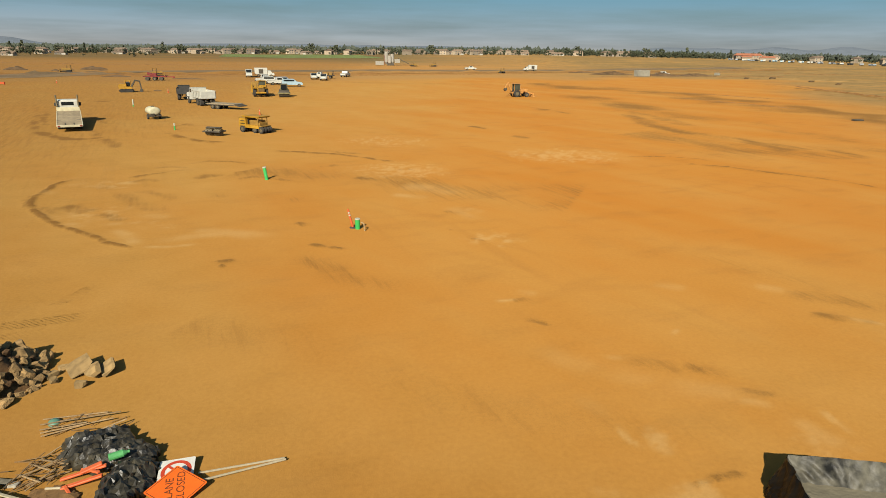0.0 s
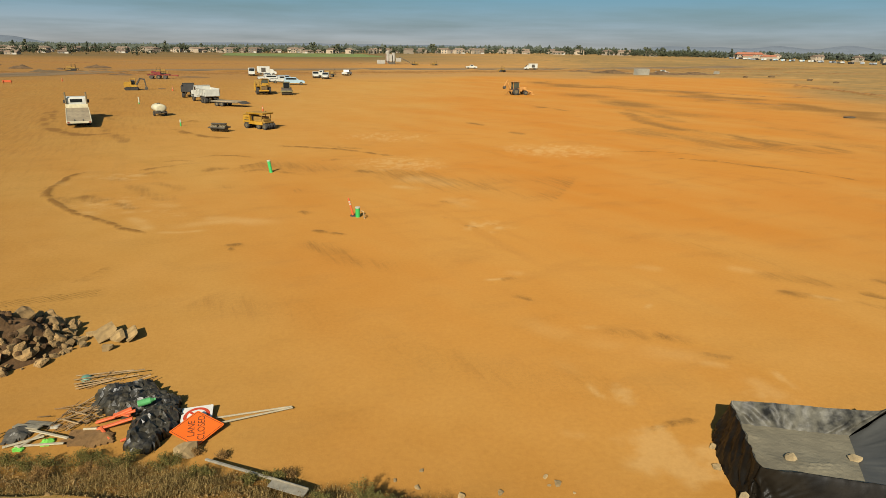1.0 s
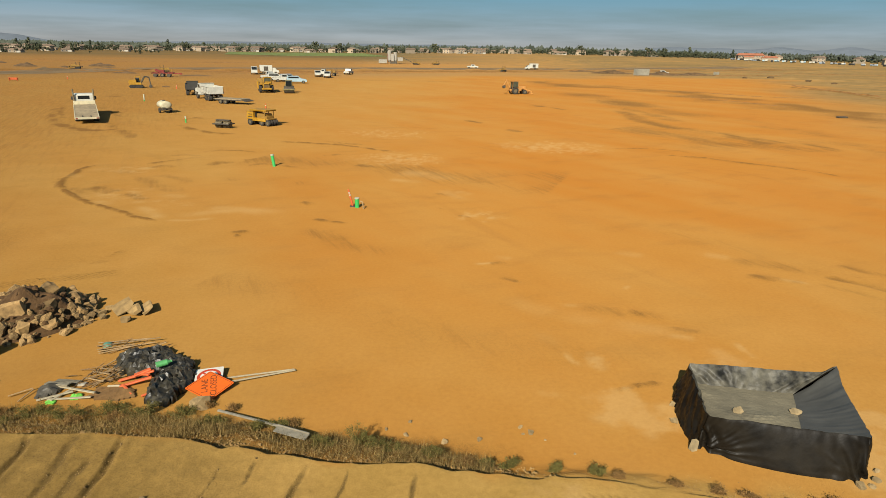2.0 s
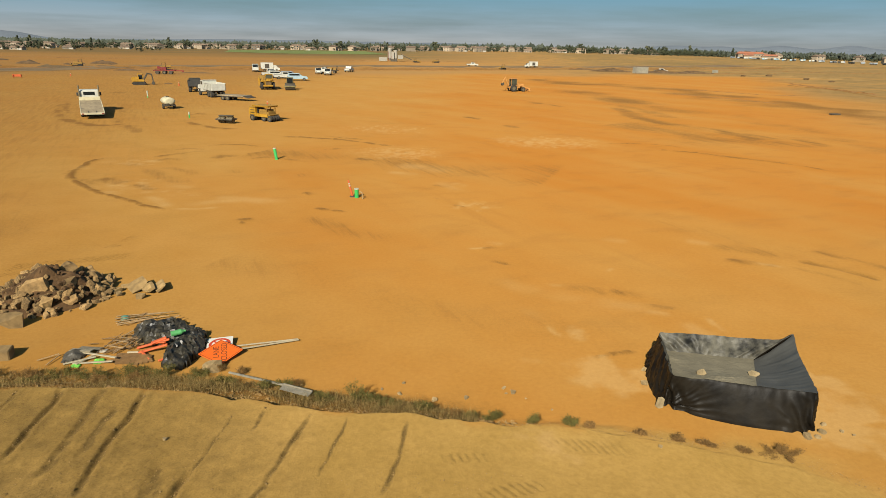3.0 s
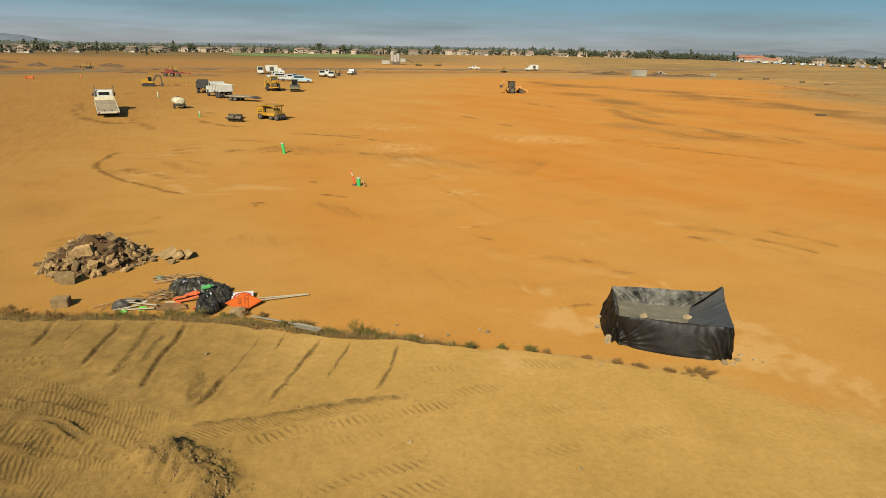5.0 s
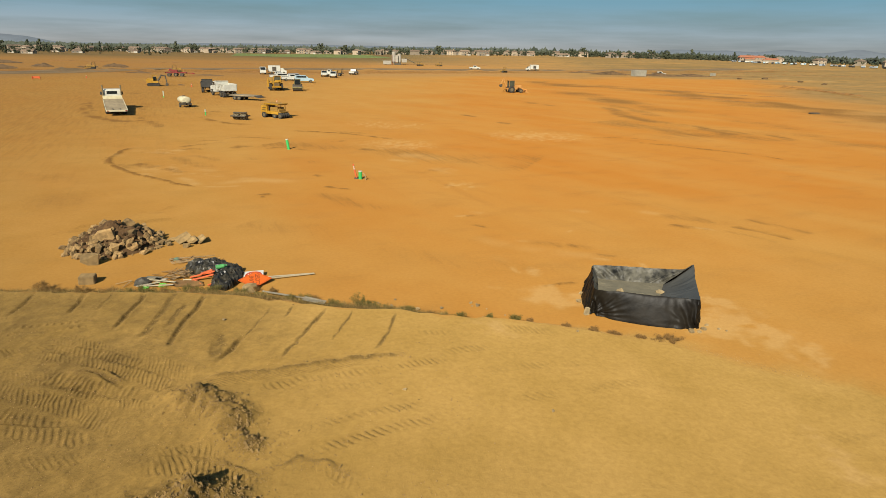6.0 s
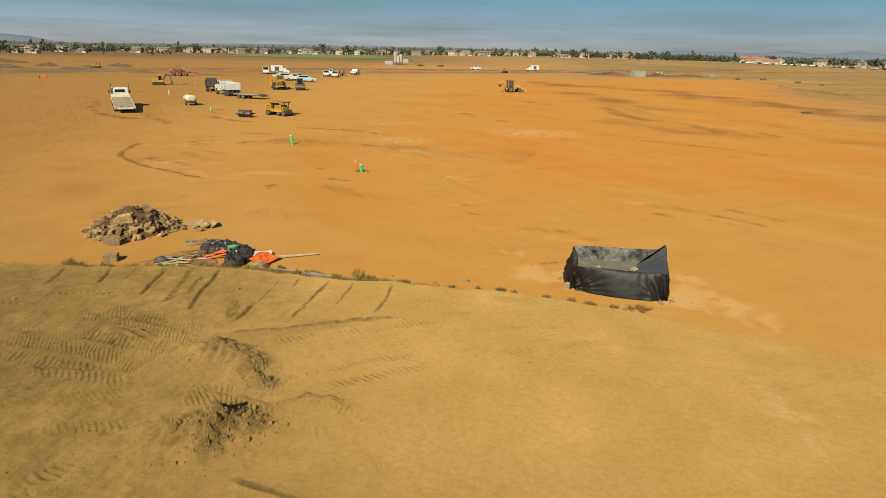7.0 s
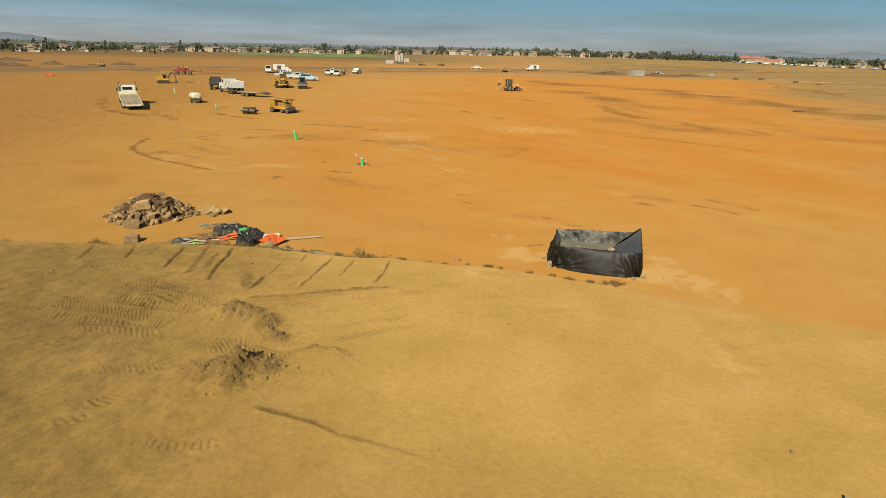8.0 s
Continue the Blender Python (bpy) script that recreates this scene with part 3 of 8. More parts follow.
        loose_dim[box_in] = np.maximum(loose_dim[box_in], ends * ragged * np.clip(bank, 0, 1) * 0.62)
    # the land behind the pad rolls a little
    far = smooth_step(190, 420, y) + smooth_step(80, 220, np.abs(x)) * smooth_step(60, 160, y)
    z += np.clip(far, 0, 1) * (value_noise(x, y, 45.0, 61) - 0.5) * 0.9
    z += 1.0 * smooth_step(380, 720, y)
    z += np.interp(x, [-700, -450, -250, -50, 100, 260, 420, 700], [-1.5, -1.5, 0.0, 1.8, 3.6, 3.4, 1.0, 0.0]) * smooth_step(380, 640, y)
    # the haul road behind the pad, with a low bank along it
    at = (y > 110) & (y < 440) & (np.abs(x) < 300)
    hx, hy = x[at], y[at]
    d, s, ends = along([(-260.0, 150.0), (-128.0, 197.0), (-50.0, 224.0), (5.0, 256.0), (67.0, 296.0), (260.0, 400.0)], hx, hy)
    z[at] += 0.9 * np.exp(-((d - 9.0) / 3.0) ** 2) * (0.3 + value_noise(hx, hy, 9.0, 65)) * (np.abs(hx) < 250)
    loose_dim[at] = np.maximum(loose_dim[at], 0.9 * np.exp(-(d / 5.0) ** 2) * (0.5 + 0.5 * value_noise(hx, hy, 12.0, 66)))
    # darker traffic bands across the pad
    drift, spots = value_noise(x, y, 7.0, 71), value_noise(x, y, 4.0, 72)
    for line, half, k in (([(-15.0, 22.0), (-20.0, 27.0), (-27.0, 34.0)], 2.5, 0.2), ([(32.0, 190.0), (61.0, 148.0), (68.0, 112.0), (72.0, 80.0)], 8.0, 0.6),
                          ([(-60.0, 172.0), (-20.0, 182.0), (20.0, 178.0)], 5.0, 0.25), ([(-14.0, 50.0), (-4.0, 46.0), (10.0, 40.0)], 3.0, 0.30),
                          ([(-9.0, 21.0), (0.0, 16.0), (8.0, 14.2)], 1.6, 0.15), ([(2.0, 36.0), (14.0, 27.0), (20.0, 22.0)], 2.0, 0.12),
                          ([(24.0, 75.0), (34.0, 62.0), (60.0, 52.0)], 5.0, 0.35)):
        xs, ys = [p[0] for p in line], [p[1] for p in line]
        at = (x > min(xs) - 3 * half) & (x < max(xs) + 3 * half) & (y > min(ys) - 3 * half) & (y < max(ys) + 3 * half)
        d, s, ends = along(line, x[at], y[at])
        loose_dim[at] = np.maximum(loose_dim[at], k * ends * np.exp(-((d + (drift[at] - 0.5) * half * 1.6) / half) ** 2) * (0.3 + spots[at]))
    # west terrace: loosened soil, plus the dimmer light of that side put into colour
    loose_dim = np.maximum(loose_dim, rough * smooth_step(2.0, -10.0, x) * (0.30 + 0.24 * value_noise(x, y, 1.8, 75) + 0.22 * (value_noise(x, y, 0.3, 76) - 0.5)))
    strip = smooth_step(0.0, 0.25, u) * smooth_step(2.3, 1.5, u) * smooth_step(3.5, -1.0, x) * (x > -40)
    loose_dim = np.maximum(loose_dim, strip * (0.35 + 0.4 * value_noise(x, y, 0.4, 79)))
    for k_mark, (line, half, amount) in enumerate(DARK_MARKS):
        if line[0][1] > 58 and half < 1.0:
            half, amount = half * 1.25, amount * 1.35
        at, cover = stroke(line, half, x, y, 110 + 3 * (k_mark % 7))
        loose_dim[at] = np.maximum(loose_dim[at], amount * cover * (1.0 if half < 1.0 or half > 3.9 else 0.72))
        z[at] += 0.10 * amount * cover * (half < 0.45)
    close = (y < 24) & (np.abs(x) < 24)
    z[close] += loose_dim[close] * ((value_noise(x[close], y[close], 0.11, 77) - 0.5) * 0.035 + (value_noise(x[close], y[close], 0.25, 78) - 0.5) * 0.025)
    # vignette-like falloff of light painted into the pad's soil colour toward the west
    loose_dim = np.maximum(loose_dim, 0.30 * smooth_step(-6, -50, x) * smooth_step(10, 30, y))
    clay = 1 - tan
    clay = clay * (1 - 0.45 * smooth_step(7, -28, x - 0.10 * (y - 20) + (value_noise(x, y, 9.0, 84) - 0.5) * 8))
    clay = clay * (1 - (0.32 + 0.14 * smooth_step(4, 14, x)) * smooth_step(38, 9, y))
    edge_far = 205 + 0.35 * x + (value_noise(x, y, 30.0, 81) - 0.5) * 30
    scrub = smooth_step(-12, 14, y - edge_far) + smooth_step(-15, 12, x - 62 - 0.42 * (y - 60) + (value_noise(x, y, 25.0, 82) - 0.5) * 24)
    scrub += smooth_step(-4, 14, -(x + 86 + 0.40 * (y - 120)) + (value_noise(x, y, 12.0, 83) - 0.5) * 14)
    scrub = np.clip(scrub, 0, 1)
    pale = np.zeros(x.shape)
    fleck = 0.35 + 1.3 * value_noise(x, y, 0.45, 91) * (0.5 + value_noise(x, y, 0.17, 92))
    for (cx, cy), (sx, sy), k in SPILLS:
        at = (np.abs(x - cx) < 2.5 * sx) & (np.abs(y - cy) < 2.5 * sy)
        g = k * np.exp(-((x[at] - cx) / sx) ** 2 - ((y[at] - cy) / sy) ** 2)
        pale[at] = np.maximum(pale[at], smooth_step(0.25, 0.8, g * fleck[at]))
    for k_mark, (line, half, amount) in enumerate(PALE_MARKS):
        at, cover = stroke(line, half, x, y, 140 + 3 * (k_mark % 5))
        pale[at] = np.maximum(pale[at], amount * cover)
    return z, np.clip(clay, 0, 1), np.clip(loose_dim, 0, 1), scrub, pale, phase, tread


def columns():
    """Columns of the ground sheet: close over the terrace, wider to the sides."""
    v = list(np.arange(-22.0, -13.0, 0.14)) + list(np.arange(-13.0, 4.5, 0.037)) + list(np.arange(4.5, 22.0, 0.12))
    for way in (-1, 1):
        p, step = v[0] if way < 0 else v[-1], 0.14
        side = []
        while abs(p) < 900:
            step *= 1.03 if abs(p) < 60 else 1.3
            p += way * step
            side.append(p)
        v = side[::-1] + v if way < 0 else v + side
    return np.array(v)


def rows_of_ground():
    """Rows of the ground sheet, growing with the distance."""
    v = list(np.arange(-8.0, -5.0, 0.13)) + list(np.arange(-5.0, 9.4, 0.047)) + list(np.arange(9.4, 24.0, 0.11))
    y = v[-1]
    while y < 4700:
        y += min(max(0.11, y * y / 7500), 160)
        v.append(y)
    back, y, step = [], v[0], 0.13
    while y > -600:
        step *= 1.15
        y -= step
        back.append(y)
    return np.array(back[::-1] + v)


def fan(y):
    """The sheet's columns spread out with the distance."""
    return np.clip((np.asarray(y, float) + 20.0) / 44.0, 1.0, 10.0)


gx, gy = columns(), rows_of_ground()
GX, GY = np.meshgrid(gx, gy)
GX = GX * fan(GY)
GZ, CLAY, LOOSE_DIM, SCRUB, SPILT, PHASE, TREAD = ground_height(GX.ravel(), GY.ravel())
nx, ny = len(gx), len(gy)
idx = np.arange(nx * ny).reshape(ny, nx)
quads = np.stack([idx[:-1, :-1], idx[:-1, 1:], idx[1:, 1:], idx[1:, :-1]], -1).reshape(-1, 4)
gme = bpy.data.meshes.new("ground")
gme.vertices.add(nx * ny)
gme.vertices.foreach_set("co", np.stack([GX.ravel(), GY.ravel(), GZ], -1).astype(np.float32).ravel())
gme.loops.add(quads.size)
gme.loops.foreach_set("vertex_index", quads.ravel().astype(np.int32))
gme.polygons.add(len(quads))
gme.polygons.foreach_set("loop_start", np.arange(0, quads.size, 4, dtype=np.int32))
gme.polygons.foreach_set("use_smooth", np.ones(len(quads), dtype=bool))
soil = gme.color_attributes.new("soil", "FLOAT_COLOR", "POINT")
soil.data.foreach_set("color", np.stack([CLAY, LOOSE_DIM, SCRUB, np.ones_like(CLAY)], -1).astype(np.float32).ravel())
spilt = gme.attributes.new("spilt", "FLOAT", "POINT")
spilt.data.foreach_set("value", SPILT.astype(np.float32))
bar_turn = gme.attributes.new("bar_turn", "FLOAT", "POINT")
bar_turn.data.foreach_set("value", PHASE.astype(np.float32))
bar_press = gme.attributes.new("bar_press", "FLOAT", "POINT")
bar_press.data.foreach_set("value", TREAD.astype(np.float32))
gme.update(calc_edges=True)


def ground_material():
    m = bpy.data.materials.new("graded_soil")
    m.use_nodes = True
    n, l = m.node_tree.nodes, m.node_tree.links
    b = n["Principled BSDF"]
    b.inputs["Roughness"].default_value = 0.95
    b.inputs["Specular IOR Level"].default_value = 0.1
    b.inputs["Diffuse Roughness"].default_value = 1.0
    co = n.new("ShaderNodeTexCoord")
    at = n.new("ShaderNodeAttribute")
    at.attribute_name = "soil"
    sep = n.new("ShaderNodeSeparateColor")
    l.new(at.outputs["Color"], sep.inputs["Color"])

    def tex(scale, detail=5, rough=0.6, stretch=None):
        t = n.new("ShaderNodeTexNoise")
        t.inputs["Scale"].default_value, t.inputs["Detail"].default_value, t.inputs["Roughness"].default_value = scale, detail, rough
        if stretch:
            mp = n.new("ShaderNodeMapping")
            mp.vector_type = "TEXTURE"
            mp.inputs["Scale"].default_value = tuple(1.0 / q for q in stretch[0])
            mp.inputs["Rotation"].default_value = (0, 0, radians(stretch[1]))
            l.new(co.outputs["Object"], mp.inputs["Vector"])
            l.new(mp.outputs["Vector"], t.inputs["Vector"])
        else:
            l.new(co.outputs["Object"], t.inputs["Vector"])
        return t

    def ramp(sock, lo, hi):
        r = n.new("ShaderNodeMapRange")
        r.inputs["From Min"].default_value, r.inputs["From Max"].default_value = lo, hi
        l.new(sock, r.inputs["Value"])
        return r.outputs["Result"]

    def mix(fac, a, c, kind="MIX"):
        x = n.new("ShaderNodeMixRGB")
        x.blend_type = kind
        for key, v in (("Fac", fac), ("Color1", a), ("Color2", c)):
            if isinstance(v, (tuple, float, int)):
                x.inputs[key].default_value = v if key == "Fac" else (*v, 1)
            else:
                l.new(v, x.inputs[key])
        return x.outputs["Color"]

    def times(a, k):
        x = n.new("ShaderNodeMath")
        x.operation = "MULTIPLY"
        l.new(a, x.inputs[0])
        if isinstance(k, float):
            x.inputs[1].default_value = k
        else:
            l.new(k, x.inputs[1])
        return x.outputs[0]

    broad, mid, grain = tex(0.045, 4), tex(0.35, 6), tex(7.0, 6, 0.7)
    swept = tex(0.10, 5, 0.55, ((0.5, 1.4, 1.0), -55))
    fine_swept = tex(0.5, 6, 0.6, ((0.5, 1.2, 1.0), 18))
    clay = mix(ramp(broad.outputs["Fac"], 0.35, 0.65), CLAY_DEEP, CLAY_PALE)
    clay = mix(times(ramp(swept.outputs["Fac"], 0.40, 0.70), 0.75), clay, CLAY_DUSTY)
    clay = mix(times(ramp(fine_swept.outputs["Fac"], 0.52, 0.80), 0.40), clay, CLAY_DARK)
    # thin drag and tyre lines in three directions, gathered in patches
    for turn, sx, sy, seed_scale, amount in ((-66, 0.07, 1.8, 0.7, 0.24), (-38, 0.08, 1.6, 0.6, 0.18), (24, 0.07, 1.8, 0.7, 0.14)):
        lines = tex(seed_scale, 3, 0.5, ((sx, sy, 1.0), turn))
        patch = tex(0.09 * seed_scale + 0.01 * turn / 60, 3, 0.5)
        clay = mix(times(times(ramp(lines.outputs["Fac"], 0.56, 0.66), ramp(patch.outputs["Fac"], 0.50, 0.66)), amount), clay, CLAY_DARK)
    tan = mix(ramp(mid.outputs["Fac"], 0.35, 0.68), TAN_DARK, TAN_PALE)
    col = mix(sep.outputs["Red"], tan, clay)
    scrub = mix(ramp(mid.outputs["Fac"], 0.38, 0.62), SCRUB_DARK, SCRUB_PALE)
    scrub = mix(ramp(swept.outputs["Fac"], 0.42, 0.62), scrub, SCRUB_DRY)
    strips = tex(0.02, 7, 0.68, ((0.45, 1.8, 1.0), 12))
    scrub = mix(times(ramp(strips.outputs["Fac"], 0.42, 0.66), 0.65), scrub, SCRUB_OLIVE)
    pos = n.new("ShaderNodeSeparateXYZ")
    l.new(co.outputs["Object"], pos.inputs[0])
    scrub = mix(times(ramp(pos.outputs["X"], 40.0, 110.0), 0.18), scrub, SCRUB_OLIVE)
    open_land = mix(ramp(strips.outputs["Fac"], 0.40, 0.62), FIELD_DRY, FIELD_PALE)
    scrub = mix(ramp(pos.outputs["X"], 10.0, 120.0), open_land, scrub)
    scrub = mix(times(times(ramp(pos.outputs["Y"], 370.0, 480.0), ramp(pos.outputs["X"], 90.0, -40.0)), ramp(strips.outputs["Fac"], 0.10, 0.5)), scrub, SCRUB_VERGE)
    col = mix(sep.outputs["Blue"], col, scrub)
    crumble = tex(1.7, 8, 0.74)
    broken = n.new("ShaderNodeMath")
    broken.operation = "MULTIPLY_ADD"
    broken.inputs[1].default_value = 0.9
    l.new(crumble.outputs["Fac"], broken.inputs[0])
    l.new(sep.outputs["Green"], broken.inputs[2])
    # one colour for loosened soil and for the dimming painted with it
    turned = mix(ramp(sep.outputs["Red"], 0.05, 0.35), LOOSE_DIM_SOIL, CLAY_TURNED_DIM)
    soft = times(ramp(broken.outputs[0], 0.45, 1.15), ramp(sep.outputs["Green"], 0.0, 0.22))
    flecks = n.new("ShaderNodeMath")
    flecks.operation = "MULTIPLY_ADD"
    flecks.inputs[1].default_value = 1.7
    streaky = tex(1.5, 8, 0.74, ((0.14, 1.6, 1.0), -68))
    l.new(streaky.outputs["Fac"], flecks.inputs[0])
    l.new(sep.outputs["Green"], flecks.inputs[2])
    crisp = times(ramp(flecks.outputs[0], 1.02, 1.46), ramp(sep.outputs["Green"], 0.02, 0.20))
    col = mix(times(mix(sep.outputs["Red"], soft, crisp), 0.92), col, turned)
    speck = tex(26.0, 8, 0.72)
    col = mix(times(times(ramp(speck.outputs["Fac"], 0.50, 0.60), ramp(sep.outputs["Green"], 0.04, 0.45)), 0.6), col, CRUMB)
    sp = n.new("ShaderNodeAttribute")
    sp.attribute_name = "spilt"
    col = mix(times(sp.outputs["Fac"], 0.48), col, SPILT_DUST)
    packed = times(ramp(sep.outputs["Red"], 1.7, 0.0), 0.85)
    col = mix(times(packed, 0.6), col, mix(ramp(grain.outputs["Fac"], 0.34, 0.64), (0.66, 0.63, 0.60), (1.0, 1.0, 1.0)), "MULTIPLY")
    turn_at, press_at = n.new("ShaderNodeAttribute"), n.new("ShaderNodeAttribute")
    turn_at.attribute_name, press_at.attribute_name = "bar_turn", "bar_press"
    wave = n.new("ShaderNodeMath")
    wave.operation = "COSINE"
    l.new(times(turn_at.outputs["Fac"], 2 * math.pi), wave.inputs[0])
    frayed = tex(5.5, 7, 0.72)
    bar = times(times(ramp(wave.outputs[0], -0.25, 0.75), press_at.outputs["Fac"]), ramp(frayed.outputs["Fac"], 0.38, 0.60))
    col = mix(times(bar, 0.20), col, LOOSE_DIM_SOIL)
    l.new(col, b.inputs["Base Color"])
    bar_bump = n.new("ShaderNodeBump")
    bar_bump.inputs["Strength"].default_value, bar_bump.inputs["Distance"].default_value = 0.7, 0.022
    l.new(bar, bar_bump.inputs["Height"])
    bump = n.new("ShaderNodeBump")
    bump.inputs["Distance"].default_value = 0.026
    l.new(bar_bump.outputs["Normal"], bump.inputs["Normal"])
    l.new(packed, bump.inputs["Strength"])
    crumb = tex(24.0, 5, 0.65)
    add = n.new("ShaderNodeMath")
    add.operation = "ADD"
    l.new(grain.outputs["Fac"], add.inputs[0])
    l.new(mid.outputs["Fac"], add.inputs[1])
    add2 = n.new("ShaderNodeMath")
    add2.operation = "MULTIPLY_ADD"
    l.new(crumb.outputs["Fac"], add2.inputs[0])
    add2.inputs[1].default_value = 0.45
    l.new(add.outputs[0], add2.inputs[2])
    l.new(add2.outputs[0], bump.inputs["Height"])
    l.new(bump.outputs["Normal"], b.inputs["Normal"])
    return m


CLAY_DEEP, CLAY_PALE, CLAY_DUSTY, CLAY_DARK = (0.345, 0.132, 0.0185), (0.350, 0.149, 0.0245), (0.360, 0.182, 0.0420), (0.200, 0.086, 0.0200)
TAN_DARK, TAN_PALE = (0.318, 0.190, 0.0480), (0.380, 0.230, 0.0650)
SCRUB_VERGE = (0.118, 0.094, 0.042)
SCRUB_DARK, SCRUB_PALE, SCRUB_DRY, SCRUB_OLIVE = (0.165, 0.102, 0.034), (0.290, 0.180, 0.066), (0.330, 0.178, 0.050), (0.120, 0.088, 0.036)
FIELD_DRY, FIELD_PALE = (0.325, 0.158, 0.040), (0.285, 0.160, 0.052)
SPILT_DUST = (0.430, 0.268, 0.0990)
CRUMB = (0.109, 0.064, 0.0231)
LOOSE_DIM_SOIL, CLAY_TURNED_DIM = (0.146, 0.091, 0.0275), (0.190, 0.090, 0.0200)
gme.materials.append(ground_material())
ground = tagged(new("ground", gme), "orange graded clay pad with a tan terrace and tyre tracks", "ground", kind="structure")


GRID_Z = GZ.reshape(ny, nx)


def floor_many(pts):
    """The ground's height under many places."""
    a = np.array(pts, float)
    a[:, 0] /= fan(a[:, 1])
    i = np.clip(np.searchsorted(gx, a[:, 0]) - 1, 0, nx - 2)
    j = np.clip(np.searchsorted(gy, a[:, 1]) - 1, 0, ny - 2)
    u = (a[:, 0] - gx[i]) / (gx[i + 1] - gx[i])
    v = (a[:, 1] - gy[j]) / (gy[j + 1] - gy[j])
    return (GRID_Z[j, i] * (1 - u) + GRID_Z[j, i + 1] * u) * (1 - v) + (GRID_Z[j + 1, i] * (1 - u) + GRID_Z[j + 1, i + 1] * u) * v


def floor_at(x, y):
    return float(floor_many([(x, y)])[0])



# ---- crumbly ridges left by tyres and blades ----
M_RIDGE = material("loosened_soil", (0.205, 0.094, 0.022), 0.97, vary=0.3, scale=2.0, bump=0.6, bump_scale=6.0)
FAR_RIDGES = [([(58.7, 156.3), (68.1, 148.3), (76.1, 137.5), (87.4, 135.0)], 0.9, 0.15), ([(55.2, 136.4), (62.5, 122.7), (67.3, 111.2)], 0.9, 0.12), ([(113.8, 191.4), (110.5, 169.3), (109.3, 155.8), (108.0, 142.5)], 1.1, 0.5),
              ([(-260.0, 154.0), (-128.0, 199.0), (-50.0, 227.0), (5.0, 259.0), (67.0, 299.0), (200.0, 370.0)], 1.6, 0.45), ([(-128.0, 188.0), (-60.0, 208.0), (-10.0, 232.0), (50.0, 272.0)], 0.8, 0.25), ([(-200.0, 300.0), (-80.0, 340.0), (40.0, 400.0)], 2.0, 0.4),
              ([(70.0, 250.0), (110.0, 270.0), (160.0, 275.0)], 1.5, 0.5), ([(90.0, 300.0), (160.0, 320.0), (260.0, 330.0)], 1.6, 0.4), ([(60.0, 330.0), (140.0, 350.0), (230.0, 390.0)], 1.8, 0.4)]


def ridge(line, half, height, seed, rise=0.0):
    """A broken ribbon of crumbs along the line."""
    pts = []
    for i in range(len(line) - 1):
        p0, p1, p2, p3 = (Vector(line[max(i - 1, 0)]), Vector(line[i]), Vector(line[i + 1]), Vector(line[min(i + 2, len(line) - 1)]))
        n = max(2, int((p2 - p1).length / max(0.14, half * 0.45)))
        for k in range(n):
            t = k / n
            pts.append(0.5 * ((2 * p1) + (p2 - p0) * t + (2 * p0 - 5 * p1 + 4 * p2 - p3) * t * t + (3 * p1 - p0 - 3 * p2 + p3) * t ** 3))
    pts.append(Vector(line[-1]))
    cross = 7
    places, lifts = [], []
    for k, p in enumerate(pts):
        d = (pts[min(k + 1, len(pts) - 1)] - pts[max(k - 1, 0)]).normalized()
        side = Vector((-d.y, d.x))
        fade = min(1, k / 8, (len(pts) - 1 - k) / 8)
        drift = 0.5 * half * noise.noise(Vector((k * 0.11, seed, 0)))
        wide = half * (0.75 + 0.5 * noise.noise(Vector((k * 0.17, seed, 3))))
        for c in range(cross):
            u = 2 * c / (cross - 1) - 1
            q = p + side * (u * wide + drift)
            places.append((q.x, q.y))
            lump = 0.45 + 0.9 * noise.noise(Vector((q.x / half * 1.1, q.y / half * 1.1, seed))) + 0.4 * noise.noise(Vector((q.x / half * 3.3, q.y / half * 3.3, seed)))
            lifts.append(height * fade * max(lump, -0.3) * (1 - u * u) - 0.012 - 0.03 * abs(u) ** 4 + rise * (1 - u ** 4) * min(1, 2 * fade) * (noise.noise(Vector((k * 0.13, seed, 8))) > -0.25))
    z = floor_many(places)
    base = len(ridge_v)
    ridge_v.extend((x, y, float(h + l)) for (x, y), h, l in zip(places, z, lifts))
    for k in range(len(pts) - 1):
        for c in range(cross - 1):
            a = base + k * cross + c
            ridge_f.append((a, a + cross, a + cross + 1, a + 1))


ridge_v, ridge_f = [], []
for n_ridge, (line, half, height) in enumerate(FAR_RIDGES):
    ridge(line, half, height * 0.6, n_ridge * 1.7, 0.02)
ridge_me = bpy.data.meshes.new("soil_ridges")
ridge_me.from_pydata(ridge_v, [], ridge_f)
ridge_me.materials.append(M_RIDGE)
tagged(new("soil_ridges", ridge_me), "crumbly ridges of loosened soil left by graders", "soil ridges", kind="stuff")

# ---- the haul road behind the pad ----
ROAD = [(-190.0, 128.0), (-118.0, 187.0), (-109.0, 212.0), (-93.5, 236.0), (-71.0, 252.0), (-17.0, 285.0), (40.0, 310.0), (110.0, 350.0), (225.0, 440.0)]
road_bm = bmesh.new()
last_row = None
for (ax, ay), (bx, by) in zip(ROAD, ROAD[1:]):
    ln = math.hypot(bx - ax, by - ay)
    sx, sy = -(by - ay) / ln, (bx - ax) / ln
    for q in range(int(ln / 4)):
        f = q * 4 / ln
        cx, cy = ax + (bx - ax) * f, ay + (by - ay) * f
        row = []
        for u in (-11.0, -4.0, 4.0, 11.0):
            w = u + 0.8 * noise.noise(Vector((cx * 0.05, cy * 0.05, u)))
            row.append(road_bm.verts.new((cx + sx * w, cy + sy * w, floor_at(cx + sx * w, cy + sy * w) + 0.10 - 0.06 * (abs(u) > 5))))
